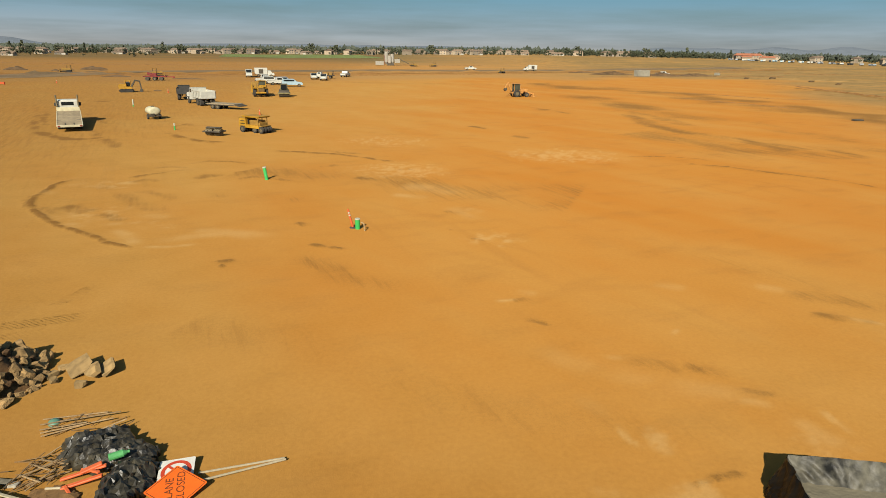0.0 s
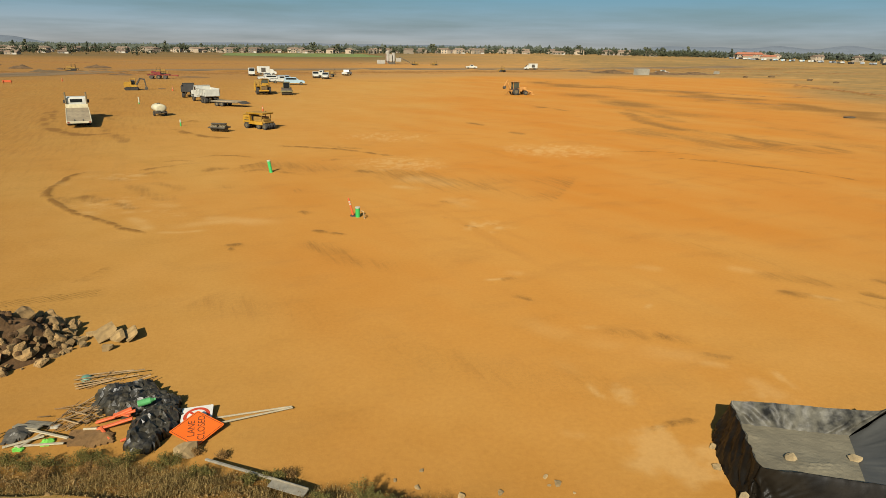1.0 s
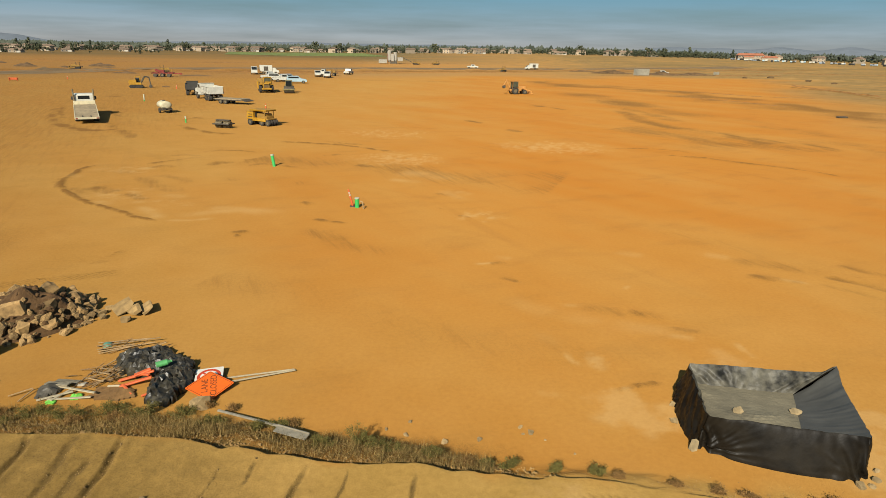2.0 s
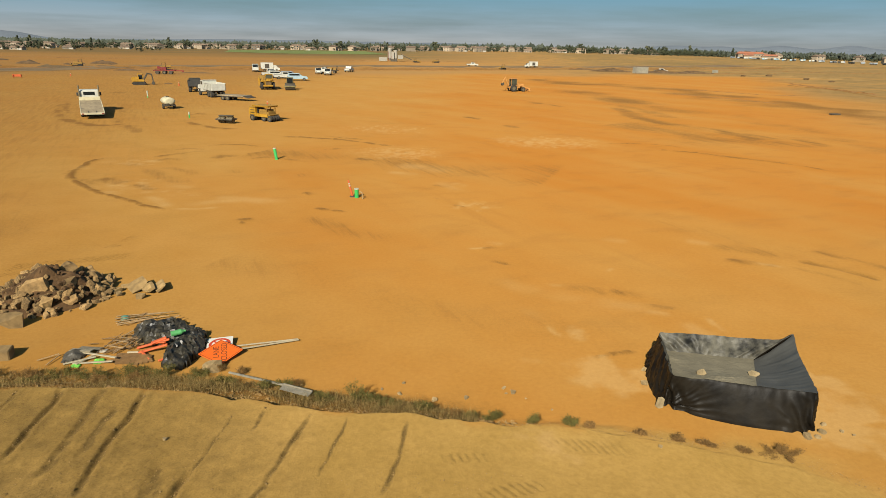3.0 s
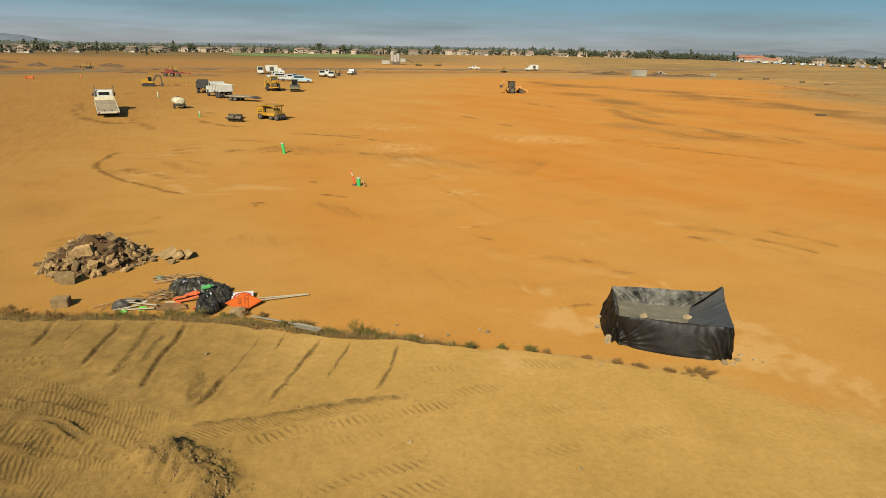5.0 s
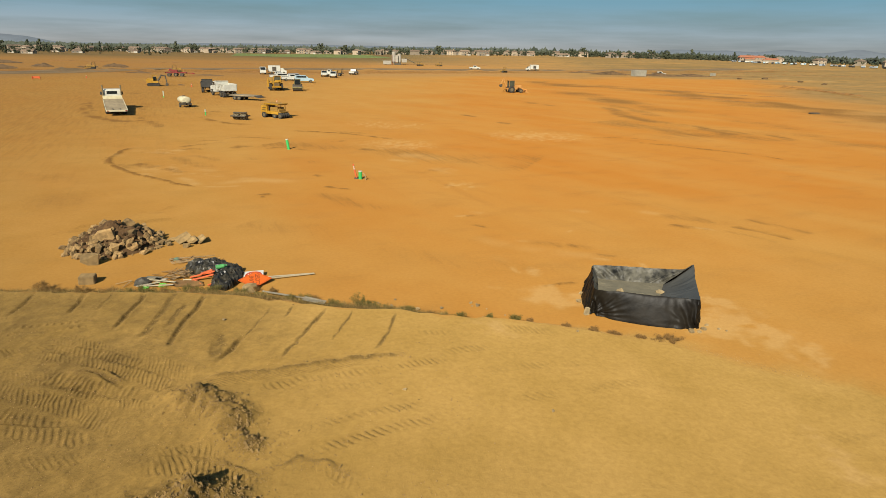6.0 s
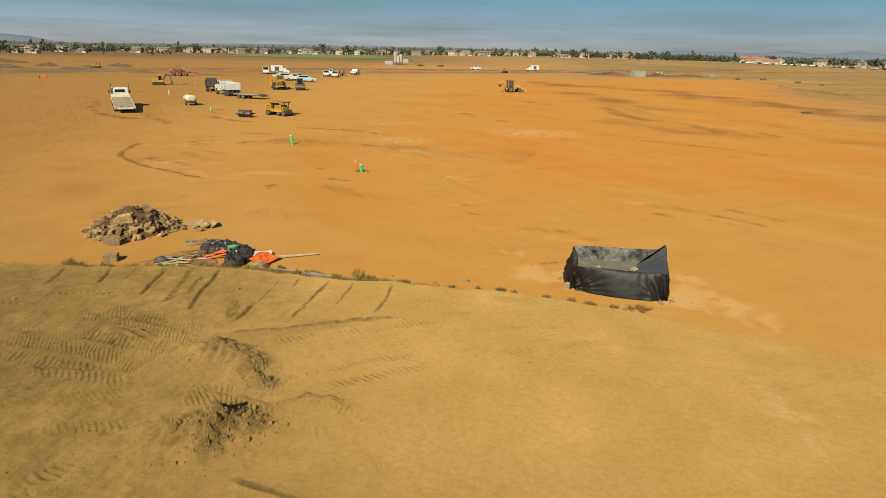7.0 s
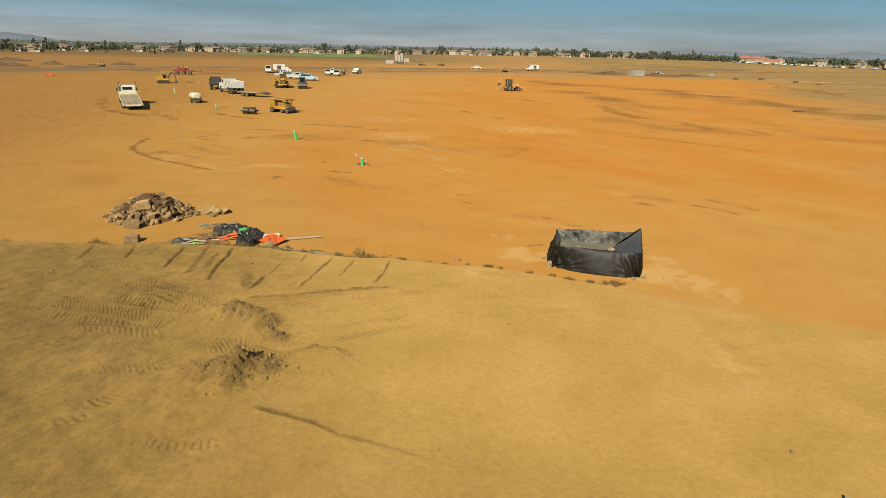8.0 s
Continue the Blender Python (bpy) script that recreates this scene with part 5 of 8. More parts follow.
def crumpled(name, label, category, poly, height, mat, seed, turn=0.0, step=0.04, fold=7.0, base=0.0, jolt=0.03):
    """A creased sheet heaped over the outline."""
    xs, ys = [p[0] for p in poly], [p[1] for p in poly]
    bm = bmesh.new()
    cells = {}
    nx_, ny_ = int((max(xs) - min(xs)) / step) + 2, int((max(ys) - min(ys)) / step) + 2
    ca, sa = math.cos(turn), math.sin(turn)
    for i in range(nx_):
        for j in range(ny_):
            x, y = min(xs) + i * step, min(ys) + j * step
            if not inside(poly, x, y):
                continue
            gap = edge_gap(poly, x, y) + 0.10 * noise.noise(Vector((x * 5.5, y * 5.5, seed + 2))) + 0.05 * noise.noise(Vector((x * 14, y * 14, seed)))
            if gap < 0.0:
                continue
            e = min(1, gap / 0.30)
            u, v = ca * x + sa * y, -sa * x + ca * y
            p = Vector((u * 0.9 * fold / 5, v * 3.6 * fold / 5, seed))
            ridge = 1 - abs(noise.noise(p) + 0.5 * noise.noise(p * 2.1)) * 1.7
            small = 1 - abs(noise.noise(Vector((x * 6, y * 6, seed + 4)))) * 2
            low = floor_at(x, y)
            q = Vector((v * 2.3 + 0.6 * noise.noise(p), u * 5.2, seed + 7))
            sharp = (1 - min(1, 2.2 * abs(noise.noise(p * 0.8)))) ** 1.2
            cross = (1 - min(1, 2.4 * abs(noise.noise(q * 0.55)))) ** 1.3
            z = low + base + 0.015 + e ** 0.55 * height * (0.34 + 0.13 * ridge + 0.40 * sharp + 0.18 * cross + 0.03 * small)
            jx = jolt * noise.noise(Vector((x * 9, y * 9, seed + 9)))
            jy = jolt * noise.noise(Vector((x * 9, y * 9, seed + 19)))
            z += e * jolt * 0.9 * noise.noise(Vector((x * 8.3, y * 8.3, seed + 29)))
            cells[i, j] = bm.verts.new((x + jx, y + jy, max(z, low + 0.012)))
    for (i, j), v in list(cells.items()):
        q = [cells.get(k) for k in ((i, j), (i + 1, j), (i + 1, j + 1), (i, j + 1))]
        if all(q) and (i + j) % 2:
            bm.faces.new(q[:3])
            bm.faces.new((q[0], q[2], q[3]))
        elif all(q):
            bm.faces.new((q[0], q[1], q[3]))
            bm.faces.new(q[1:])
    for v in [v for v in bm.verts if not v.link_faces]:
        bm.verts.remove(v)
    edge = [e for e in bm.edges if e.is_boundary]
    low = bmesh.ops.extrude_edge_only(bm, edges=edge)
    for v in [g for g in low["geom"] if isinstance(g, bmesh.types.BMVert)]:
        v.co.z = floor_at(v.co.x, v.co.y) - 0.02
    return tagged(link_mesh(name, bm, mat), label, category)


crumpled("tarp", "crumpled dusty black plastic tarp heaped on dirt", "tarp", [(-9.15, 14.0), (-8.5, 14.35), (-7.9, 14.7), (-7.3, 14.05), (-6.5, 13.6), (-6.75, 13.25), (-7.4, 13.0), (-7.9, 12.85), (-8.4, 13.0), (-8.9, 13.2)], 0.42, M_TARP, 1.0, 0.4, 0.062, 4.6, 0.0, 0.085)
crumpled("tarp", "creased black plastic tarp trailing toward the weeds", "tarp", [(-7.55, 13.0), (-7.2, 13.3), (-6.6, 13.3), (-6.38, 12.9), (-6.36, 12.2), (-6.55, 11.4), (-7.0, 11.35), (-7.35, 11.6), (-7.5, 12.2)], 0.44, M_TARP, 2.0, 1.2, 0.062, 4.6, 0.0, 0.085)
crumpled("plastic_sheet", "torn grey plastic sheet among the debris", "plastic sheet", [(-10.3, 11.85), (-10.5, 12.45), (-10.2, 12.7), (-9.7, 12.55), (-9.8, 12.1), (-10.0, 11.8)], 0.20, M_GREY_PLASTIC, 3.0, 0.2, 0.05)
crumpled("plastic_bag", "small crumpled white plastic bag", "plastic bag", [(-9.62, 12.48), (-9.55, 12.72), (-9.30, 12.70), (-9.26, 12.46)], 0.16, M_WHITE_PLASTIC, 5.0, 0.2, 0.035)
crumpled("mesh_scrap", "lime green scrap of safety mesh on debris", "mesh scrap", [(-9.45, 11.80), (-9.42, 12.05), (-9.15, 12.10), (-9.02, 11.85), (-9.2, 11.72)], 0.14, M_LIME, 6.0, 0.2, 0.035)
crumpled("mesh_scrap", "small lime green scrap lying on dirt", "mesh scrap", [(-9.95, 11.55), (-9.9, 11.75), (-9.65, 11.78), (-9.6, 11.58)], 0.08, M_LIME, 7.0, 0.2, 0.035)

bm = bmesh.new()
rod(bm, (-0.20, 0, 0), (0.10, 0, 0), 0.085, 0.085, 14)
rod(bm, (0.10, 0, 0), (0.19, 0, 0), 0.085, 0.03, 14)
jug = link_mesh("plastic_bottle", bm, M_GREEN_PLASTIC, smooth=False)
jug.matrix_world = pose(-7.36, 13.10, 0.40, 0, -4, 28)
tagged(jug, "bright green plastic bottle lying on the black tarp", "bottle")
bm = bmesh.new()
rod(bm, (0.19, 0, 0), (0.23, 0, 0), 0.034, 0.034, 10)
part("cap", bm, M_GREEN_PLASTIC, jug)
bm = bmesh.new()
bmesh.ops.create_uvsphere(bm, u_segments=14, v_segments=7, radius=0.16)
for v in bm.verts:
    v.co.z = max(v.co.z, 0) * 0.7
ob = link_mesh("plastic_dome", bm, M_TEAL, smooth=True)
ob.matrix_world = pose(-9.85, 14.98, floor_at(-9.85, 14.98), 6, 10, 0)
tagged(ob, "teal plastic dome cap lying on dirt", "plastic dome")

# orange folding barricade legs
for a, b, w in (((-8.46, 12.66, 0.08), (-7.56, 12.92, 0.26), 0.10), ((-8.30, 12.38, 0.07), (-7.50, 12.60, 0.24), 0.11), ((-8.15, 13.02, 0.10), (-7.58, 12.62, 0.30), 0.08),
                ((-8.22, 12.40, 0.12), (-7.78, 11.95, 0.07), 0.07), ((-7.52, 11.90, 0.06), (-7.20, 12.12, 0.10), 0.06), ((-8.05, 12.75, 0.2), (-7.66, 12.95, 0.3), 0.14)):
    bar_thing("barricade_rail", "orange plastic barricade rail in the debris heap", "barricade rail", a, b, w, 0.05, M_ORANGE_PLASTIC, "barricade rails", 0.012)
bar_thing("white_pipe", "short white plastic pipe beside orange rails", "pipe", (-8.62, 12.36, 0.09), (-8.28, 12.38, 0.09), 0.06, 0.06, M_POST_WHITE, "", 0.02)
ob = crumpled("earth_patch", "small heap of brown soil beneath the debris", "soil heap", [(-9.0, 11.9), (-8.9, 12.4), (-8.4, 12.6), (-7.8, 12.3), (-7.6, 11.9), (-8.0, 11.7), (-8.6, 11.7)], 0.12, material("brown_soil", (0.18, 0.095, 0.03), 0.95, vary=0.3, bump=0.6), 8.0, 0.1, 0.06)

# laths and boards
stick_rng = random.Random(31)
LATHS = [((-10.1, 14.8), (-8.3, 15.25), 0), ((-9.9, 14.45), (-8.4, 15.05), 0), ((-10.2, 15.1), (-8.7, 15.4), 0), ((-9.8, 14.3), (-8.9, 14.9), 0), ((-10.0, 14.6), (-8.9, 14.75), 0), ((-9.4, 13.2), (-9.0, 14.05), 0), ((-9.5, 12.9), (-8.75, 12.45), 0), ((-9.3, 12.9), (-8.6, 13.5), 0), ((-9.5, 13.3), (-8.8, 12.9), 0), ((-9.1, 12.5), (-8.5, 13.2), 0), ((-9.3, 13.4), (-8.5, 13.1), 0)]
LATHS += [((-9.0, 12.3), (-8.7, 12.95), 0), ((-9.6, 12.6), (-8.9, 13.2), 0), ((-8.9, 14.2), (-8.0, 14.9), 0), ((-8.9, 12.7), (-8.4, 12.95), 0), ((-10.25, 12.5), (-8.70, 11.86), 1), ((-9.75, 11.65), (-9.5, 12.3), 1), ((-10.15, 11.7), (-9.4, 12.1), 1), ((-10.4, 12.6), (-9.6, 12.3), 2), ((-10.6, 11.65), (-10.5, 12.2), 0), ((-9.9, 11.75), (-8.75, 11.75), 1), ((-11.0, 11.9), (-10.55, 12.25), 0), ((-10.2, 12.75), (-9.5, 12.6), 2)]
for _ in range(46):
    heap = stick_rng.random() < 0.7
    cx, cy = (stick_rng.gauss(-9.05, 0.36), stick_rng.gauss(12.95, 0.36)) if heap else (stick_rng.gauss(-9.35, 0.45), stick_rng.gauss(14.85, 0.28))
    way, ln = stick_rng.uniform(-0.5, 1.3), stick_rng.uniform(0.25, 0.75)
    LATHS.append(((cx - math.cos(way) * ln / 2, cy - math.sin(way) * ln / 2), (cx + math.cos(way) * ln / 2, cy + math.sin(way) * ln / 2), 3))
for (ax, ay), (bx, by), k in LATHS:
    z0, z1 = 0.03 + stick_rng.random() * 0.05, 0.05 + stick_rng.random() * 0.14
    a, b = (ax, ay, floor_at(ax, ay) + z0), (bx, by, floor_at(bx, by) + z1)
    if k == 0:
        bar_thing("wood_lath", "thin weathered wooden survey lath on the debris", "wood lath", a, b, 0.035, 0.022, M_WOOD, "scattered laths", 0.004)
    elif k == 3:
        bar_thing("twig", "short brown broken stick in the debris", "stick", a, b, 0.020, 0.016, M_TWIG, "broken sticks", 0.003)
    elif k == 1:
        bar_thing("white_board", "pale painted board lying across the debris", "board", a, b, 0.07, 0.03, M_POST_WHITE, "scattered boards", 0.006)
    else:
        bar_thing("grey_board", "grey weathered board on the debris", "board", a, b, 0.16, 0.035, M_WOOD_GREY, "scattered boards", 0.006)


# ---- rubble ----
def rubble_pile():
    ob = thing("rubble_pile", "heap of broken concrete and stones over dark earth", "rubble pile")
    bm = bmesh.new()
    cx, cy = -13.35, 16.9
    n_a, n_r = 56, 16
    mid = bm.verts.new((cx, cy, 1.18))
    rings = []
    for r in range(1, n_r + 1):
        g = r / n_r
        row = []
        for a in range(n_a):
            th = 2 * math.pi * a / n_a
            wob = 1 + 0.16 * noise.noise(Vector((math.cos(th) * 1.7, math.sin(th) * 1.7, 5)))
            x, y = cx + 1.95 * wob * g * math.cos(th), cy + 1.9 * wob * g * math.sin(th)
            h = 1.18 * (1 - g) ** 0.8 + 0.26 * noise.noise(Vector((x * 1.9, y * 1.9, 0))) * (1 - g * g) + 0.07 * noise.noise(Vector((x * 6, y * 6, 0)))
            row.append(bm.verts.new((x, y, max(h, 0) * (1 - g ** 6) - 0.04 * (r == n_r))))
        rings.append(row)
    for i in range(n_a):
        j = (i + 1) % n_a
        bm.faces.new((mid, rings[0][i], rings[0][j]))
        for a, b in zip(rings, rings[1:]):
            bm.faces.new((a[i], b[i], b[j], a[j]))
    part("earth_mound", bm, M_DARK_EARTH, ob, "crumbly brown earth, its dark tone partly painted shade", True)
    r = random.Random(12)
    shapes = []
    for k in range(14):
        bm = bmesh.new()
        shard(bm, (0, 0, 0), (1, r.uniform(0.55, 1.0), r.uniform(0.4, 0.85)), 200 + k, (0, 0, 0), 13)
        me = bpy.data.meshes.new("rubble_stone")
        bm.to_mesh(me)
        bm.free()
        me.materials.append(M_RUBBLE)
        shapes.append(me)
    for k in range(280):
        th, g = r.uniform(0, 2 * math.pi), math.sqrt(r.random())
        if k < 150:
            g = 0.40 + 0.70 * g
        # fewer stones right of the middle: bare dark earth there stands in for shade
        x, y = cx + 1.95 * g * math.cos(th), cy + 1.9 * g * math.sin(th)
        if k >= 60 and -0.3 < x - cx < 1.3 and -0.9 < y - cy < 1.2 and r.random() < 0.8:
            continue
        s = r.choice((0.05, 0.07, 0.08, 0.10, 0.12, 0.15, 0.18, 0.22)) * r.uniform(0.75, 1.15)
        if k < 14:
            s *= 1.7
        h = max(1.18 * (1 - min(g, 1)) ** 0.8, 0.0)
        st = new("rubble_stone", r.choice(shapes))
        st.parent = ob
        st.matrix_world = pose(x, y, h + s * 0.25, r.uniform(-40, 40), r.uniform(-40, 40), r.uniform(0, 360)) @ Matrix.Diagonal((s, s, s, 1))
    for k in range(70):
        th, g = r.uniform(0, 2 * math.pi), math.sqrt(r.random()) * 0.85
        bm = bmesh.new()
        q = r.uniform(0.06, 0.17)
        blob(bm, (0, 0, 0), (q, q * r.uniform(0.7, 1), q * 0.8), 0.35, 1, k)
        st = part("earth_clod", bm, M_DARK_EARTH, ob)
        st.matrix_world = pose(cx + 1.95 * g * math.cos(th), cy + 1.9 * g * math.sin(th), 1.18 * (1 - g) ** 0.8 + 0.03, 0, 0, r.uniform(0, 360))
    for x, y, z, s, rz in ((-13.35, 16.05, 0.50, (0.56, 0.28, 0.56), 15), (-12.80, 15.55, 0.26, (0.34, 0.28, 0.30), 40), (-12.35, 17.9, 0.35, (0.32, 0.3, 0.28), 0), (-12.7, 18.35, 0.4, (0.25, 0.25, 0.25), 30),
                           (-14.6, 17.7, 0.4, (0.42, 0.3, 0.2), 60), (-12.0, 17.3, 0.2, (0.22, 0.2, 0.18), 10), (-11.75, 17.9, 0.16, (0.2, 0.18, 0.15), 80), (-14.2, 16.3, 0.42, (0.3, 0.3, 0.26), 20), (-12.55, 16.55, 0.50, (0.40, 0.34, 0.38), 70), (-12.2, 16.0, 0.22, (0.34, 0.26, 0.26), 25), (-13.05, 17.6, 0.80, (0.36, 0.30, 0.28), 50), (-13.9, 17.2, 0.72, (0.34, 0.28, 0.30), 10), (-14.9, 16.6, 0.22, (0.26, 0.24, 0.2), 130)):
        bm = bmesh.new()
        shard(bm, (0, 0, 0), [q * 0.85 for q in s], int(-x * 100), (0, 0, 0), 18)
        st = part("rubble_stone", bm, M_RUBBLE, ob)
        st.matrix_world = pose(x, y, z, 20, -14, rz)
    return ob


rubble_pile()
lump("boulder", "angular grey boulder standing apart from the rubble heap", "boulder", (-13.20, 14.35, 0.20), (0.34, 0.26, 0.26), M_CONCRETE, 71, 9, (0, 6, 25))
for x, y, z, s, rot, k in ((-10.55, 17.65, 0.16, (0.34, 0.40, 0.06), (4, -20, 38), 81), (-10.10, 17.45, 0.18, (0.22, 0.42, 0.06), (0, -30, 34), 82), (-9.72, 17.62, 0.15, (0.2, 0.38, 0.05), (0, -28, 30), 83),
                           (-10.08, 16.78, 0.08, (0.15, 0.11, 0.09), (0, 0, 10), 84), (-11.2, 17.3, 0.07, (0.18, 0.12, 0.08), (0, 0, 70), 85), (-11.1, 17.75, 0.06, (0.13, 0.1, 0.07), (0, 0, 20), 86), (-10.95, 17.0, 0.06, (0.14, 0.1, 0.07), (0, 0, 140), 87)):
    lump("concrete_slab", "broken slab of pale concrete tilted on dirt", "concrete slab", (x, y, z), s, M_CONCRETE, k, 5, rot, "broken slabs")
bm = bmesh.new()
box(bm, (0, 0, 0.16), (0.56, 0.44, 0.34), (3, 2, 0), 0.03)
ob = link_mesh("concrete_block", bm, M_CONCRETE)
ob.matrix_world = pose(-12.15, 12.15, floor_at(-12.15, 12.15) - 0.01, 0, 0, 12)
tagged(ob, "tan square concrete block at the terrace edge", "concrete block")
bm = bmesh.new()
box(bm, (0, 0, 0.06), (0.9, 0.28, 0.13), (0, 2, 0), 0.02)
ob = link_mesh("concrete_beam", bm, M_CEMENT)
ob.matrix_world = pose(-16.6, 9.7, floor_at(-16.6, 9.7), 0, 0, 8)
tagged(ob, "short pale concrete beam at the terrace edge", "concrete beam")

for k, (x, y, s) in enumerate(((-0.31, 10.78, 0.05), (2.46, 10.51, 0.06), (2.70, 10.27, 0.09), (2.50, 10.22, 0.04), (1.4, 9.99, 0.07), (0.55, 9.9, 0.09), (-0.4, 10.2, 0.06), (3.0, 9.95, 0.035), (3.6, 9.4, 0.035), (-0.9, 10.45, 0.045), (5.6, 7.2, 0.05),
                                (9.7, -3.4, 0.06), (9.95, -5.0, 0.10), (3.9, 2.5, 0.04), (-5.3, 6.9, 0.05), (0.3, 3.1, 0.05))):
    lump("loose_stone", "small pale stone lying on dirt", "stone", (x, y, floor_at(x, y) + s * 0.4), (s * 0.95, s * 0.75, s * 0.55), M_STONE, 300 + k, 7, (0, 0, k * 50), "scattered stones")


# ---- weeds on the terrace edge ----
def raw_mesh(name, verts, faces, mat):
    me = bpy.data.meshes.new(name)
    me.from_pydata(verts, [], faces)
    me.materials.append(mat)
    return me


def grass_strip():
    r = random.Random(5)
    spots = []
    for _ in range(3300):
        x = -24 + 25.5 * r.random() ** 0.9
        c = float(curve_at(CREST, x))
        wide = float(np.interp(x, [-8, -2, 2], [2.3, 1.5, 0.8]))
        k = 0.25 + 0.9 * noise.noise(Vector((x * 0.6, 2.2, 0)))
        if r.random() < 0.5 + k:
            spots.append((x, c + 0.15 + wide * r.random(), 1.0))
    zs = floor_many([(p[0], p[1]) for p in spots])
    verts, faces = [], []
    for (x, y, _), z in zip(spots, zs):
        h0 = r.uniform(0.05, 0.15) + 0.10 * (r.random() < 0.15)
        for _ in range(r.randint(14, 26)):
            n = len(verts)
            if r.random() < 0.62:
                a, lean, h = r.uniform(0, 6.28), r.uniform(0.2, 1.0), h0 * r.uniform(0.6, 1.4)
                bx, by = x + r.gauss(0, 0.08), y + r.gauss(0, 0.08)
                w = r.uniform(0.003, 0.006)
                px, py = -math.sin(a) * w, math.cos(a) * w
                verts += [(bx - px, by - py, z - 0.02), (bx + px, by + py, z - 0.02), (bx + math.cos(a) * lean * h, by + math.sin(a) * lean * h, z + h)]
                faces.append((n, n + 1, n + 2))
                continue
            p = Vector((x + r.gauss(0, 0.09), y + r.gauss(0, 0.09), z + h0 * r.random()))
            d = Vector((r.gauss(0, 1), r.gauss(0, 1), r.gauss(0.3, 0.7))).normalized()
            e = d.cross(Vector((r.gauss(0, 1), r.gauss(0, 1), r.gauss(0, 1)))).normalized()
            ln, w = r.uniform(0.018, 0.045), r.uniform(0.005, 0.011)
            verts += [tuple(p), tuple(p + d * ln * 0.5 + e * w), tuple(p + d * ln), tuple(p + d * ln * 0.5 - e * w)]
            faces.append((n, n + 1, n + 2, n + 3))
    ob = new("dry_grass", raw_mesh("dry_grass", verts, faces, M_DRY))
    tagged(ob, "dry straw-coloured weeds along the terrace edge", "dry grass", kind="stuff")
    # crumbled clods between them
    verts, faces, spots = [], [], []
    for _ in range(5200):
        x = -24 + 31 * r.random()
        c = float(curve_at(CREST, x))
        wide = float(np.interp(x, [-8, -2, 2, 7], [2.2, 1.7, 1.0, 0.5]))
        if x < 2.5 or r.random() < 0.25:
            spots.append((x, c + 0.05 + wide * r.random() ** 1.3))
    for _ in range(700):
        x = r.uniform(5.5, 12.2)
        spots.append((x, float(curve_at(CREST, x)) + 0.25 + abs(r.gauss(0, 0.45))))
    edge_count = len(spots)
    for _ in range(7000):
        x = 3 - 15 * r.random() ** 0.8
        y = r.uniform(-4.8, 6.0)
        if noise.noise(Vector((x * 0.8, y * 0.8, 6))) + r.uniform(-0.3, 0.3) > -0.05:
            spots.append((x, y))
    zs = floor_many(spots)
    for n_spot, ((x, y), z) in enumerate(zip(spots, zs)):
        s = r.uniform(0.010, 0.040) * (1.5 if r.random() < 0.08 else 1) * (1 if x < 3 and n_spot < edge_count else 0.45)
        n = len(verts)
        a = r.uniform(0, 6.28)
        for k in range(3):
            verts.append((x + s * r.uniform(0.8, 1.3) * math.cos(a + 2.09 * k), y + s * r.uniform(0.8, 1.3) * math.sin(a + 2.09 * k), z - 0.01))
        for k in range(3):
            verts.append((x + s * r.uniform(0.4, 0.8) * math.cos(a + 2.09 * k + 0.4), y + s * r.uniform(0.4, 0.8) * math.sin(a + 2.09 * k + 0.4), z + s * r.uniform(0.6, 1.1)))
        faces += [(n + 3, n + 4, n + 5)] + [(n + k, n + (k + 1) % 3, n + 3 + (k + 1) % 3, n + 3 + k) for k in range(3)]
    ob = new("soil_clods", raw_mesh("soil_clods", verts, faces, M_CLOD))
    tagged(ob, "crumbled dry clods of tan soil", "soil clods", kind="stuff")
    verts, faces, spots = [], [], []
    for _ in range(1700):
        g = r.choice(HEAPS)
        spots.append((g[0][0] + r.gauss(0.12, g[1][0] * 0.6), g[0][1] + r.gauss(-0.1, g[1][1] * 0.6)))
    first_crumb = len(spots)
    for line, width, depth in SCRAPES:
        for (ax, ay), (bx, by) in zip(line, line[1:]):
            for _ in range(int(45 * math.hypot(bx - ax, by - ay) * (0.3 + 8 * depth))):
                f = r.random()
                spots.append((ax + (bx - ax) * f + r.gauss(0, width * 0.9), ay + (by - ay) * f + r.gauss(0, width)))
    for line, width, _ in BERMS:
        for (ax, ay), (bx, by) in zip(line, line[1:]):
            for _ in range(int(190 * math.hypot(bx - ax, by - ay))):
                f = r.random()
                spots.append((ax + (bx - ax) * f + r.gauss(0, width), ay + (by - ay) * f + r.gauss(0, width * 1.2)))
    for line, half, depth, _, _ in TREADS:
        if line[0][0] < -2 and line[0][1] < 8:
            for (ax, ay), (bx, by) in zip(line, line[1:]):
                for _ in range(int(34 * math.hypot(bx - ax, by - ay))):
                    f = r.random()
                    spots.append((ax + (bx - ax) * f + r.gauss(0, half * 0.7), ay + (by - ay) * f + r.gauss(0, half * 0.8)))
    for n_spot, ((x, y), z) in enumerate(zip(spots, floor_many(spots))):
        s = r.uniform(0.008, 0.03) * (0.5 if n_spot >= first_crumb else 1) * (2.2 if r.random() < 0.05 else 1)
        n = len(verts)
        a = r.uniform(0, 6.28)
        for k in range(3):
            verts.append((x + s * r.uniform(0.8, 1.3) * math.cos(a + 2.09 * k), y + s * r.uniform(0.8, 1.3) * math.sin(a + 2.09 * k), z - 0.01))
        for k in range(3):
            verts.append((x + s * r.uniform(0.4, 0.8) * math.cos(a + 2.09 * k + 0.4), y + s * r.uniform(0.4, 0.8) * math.sin(a + 2.09 * k + 0.4), z + s * r.uniform(0.6, 1.2)))
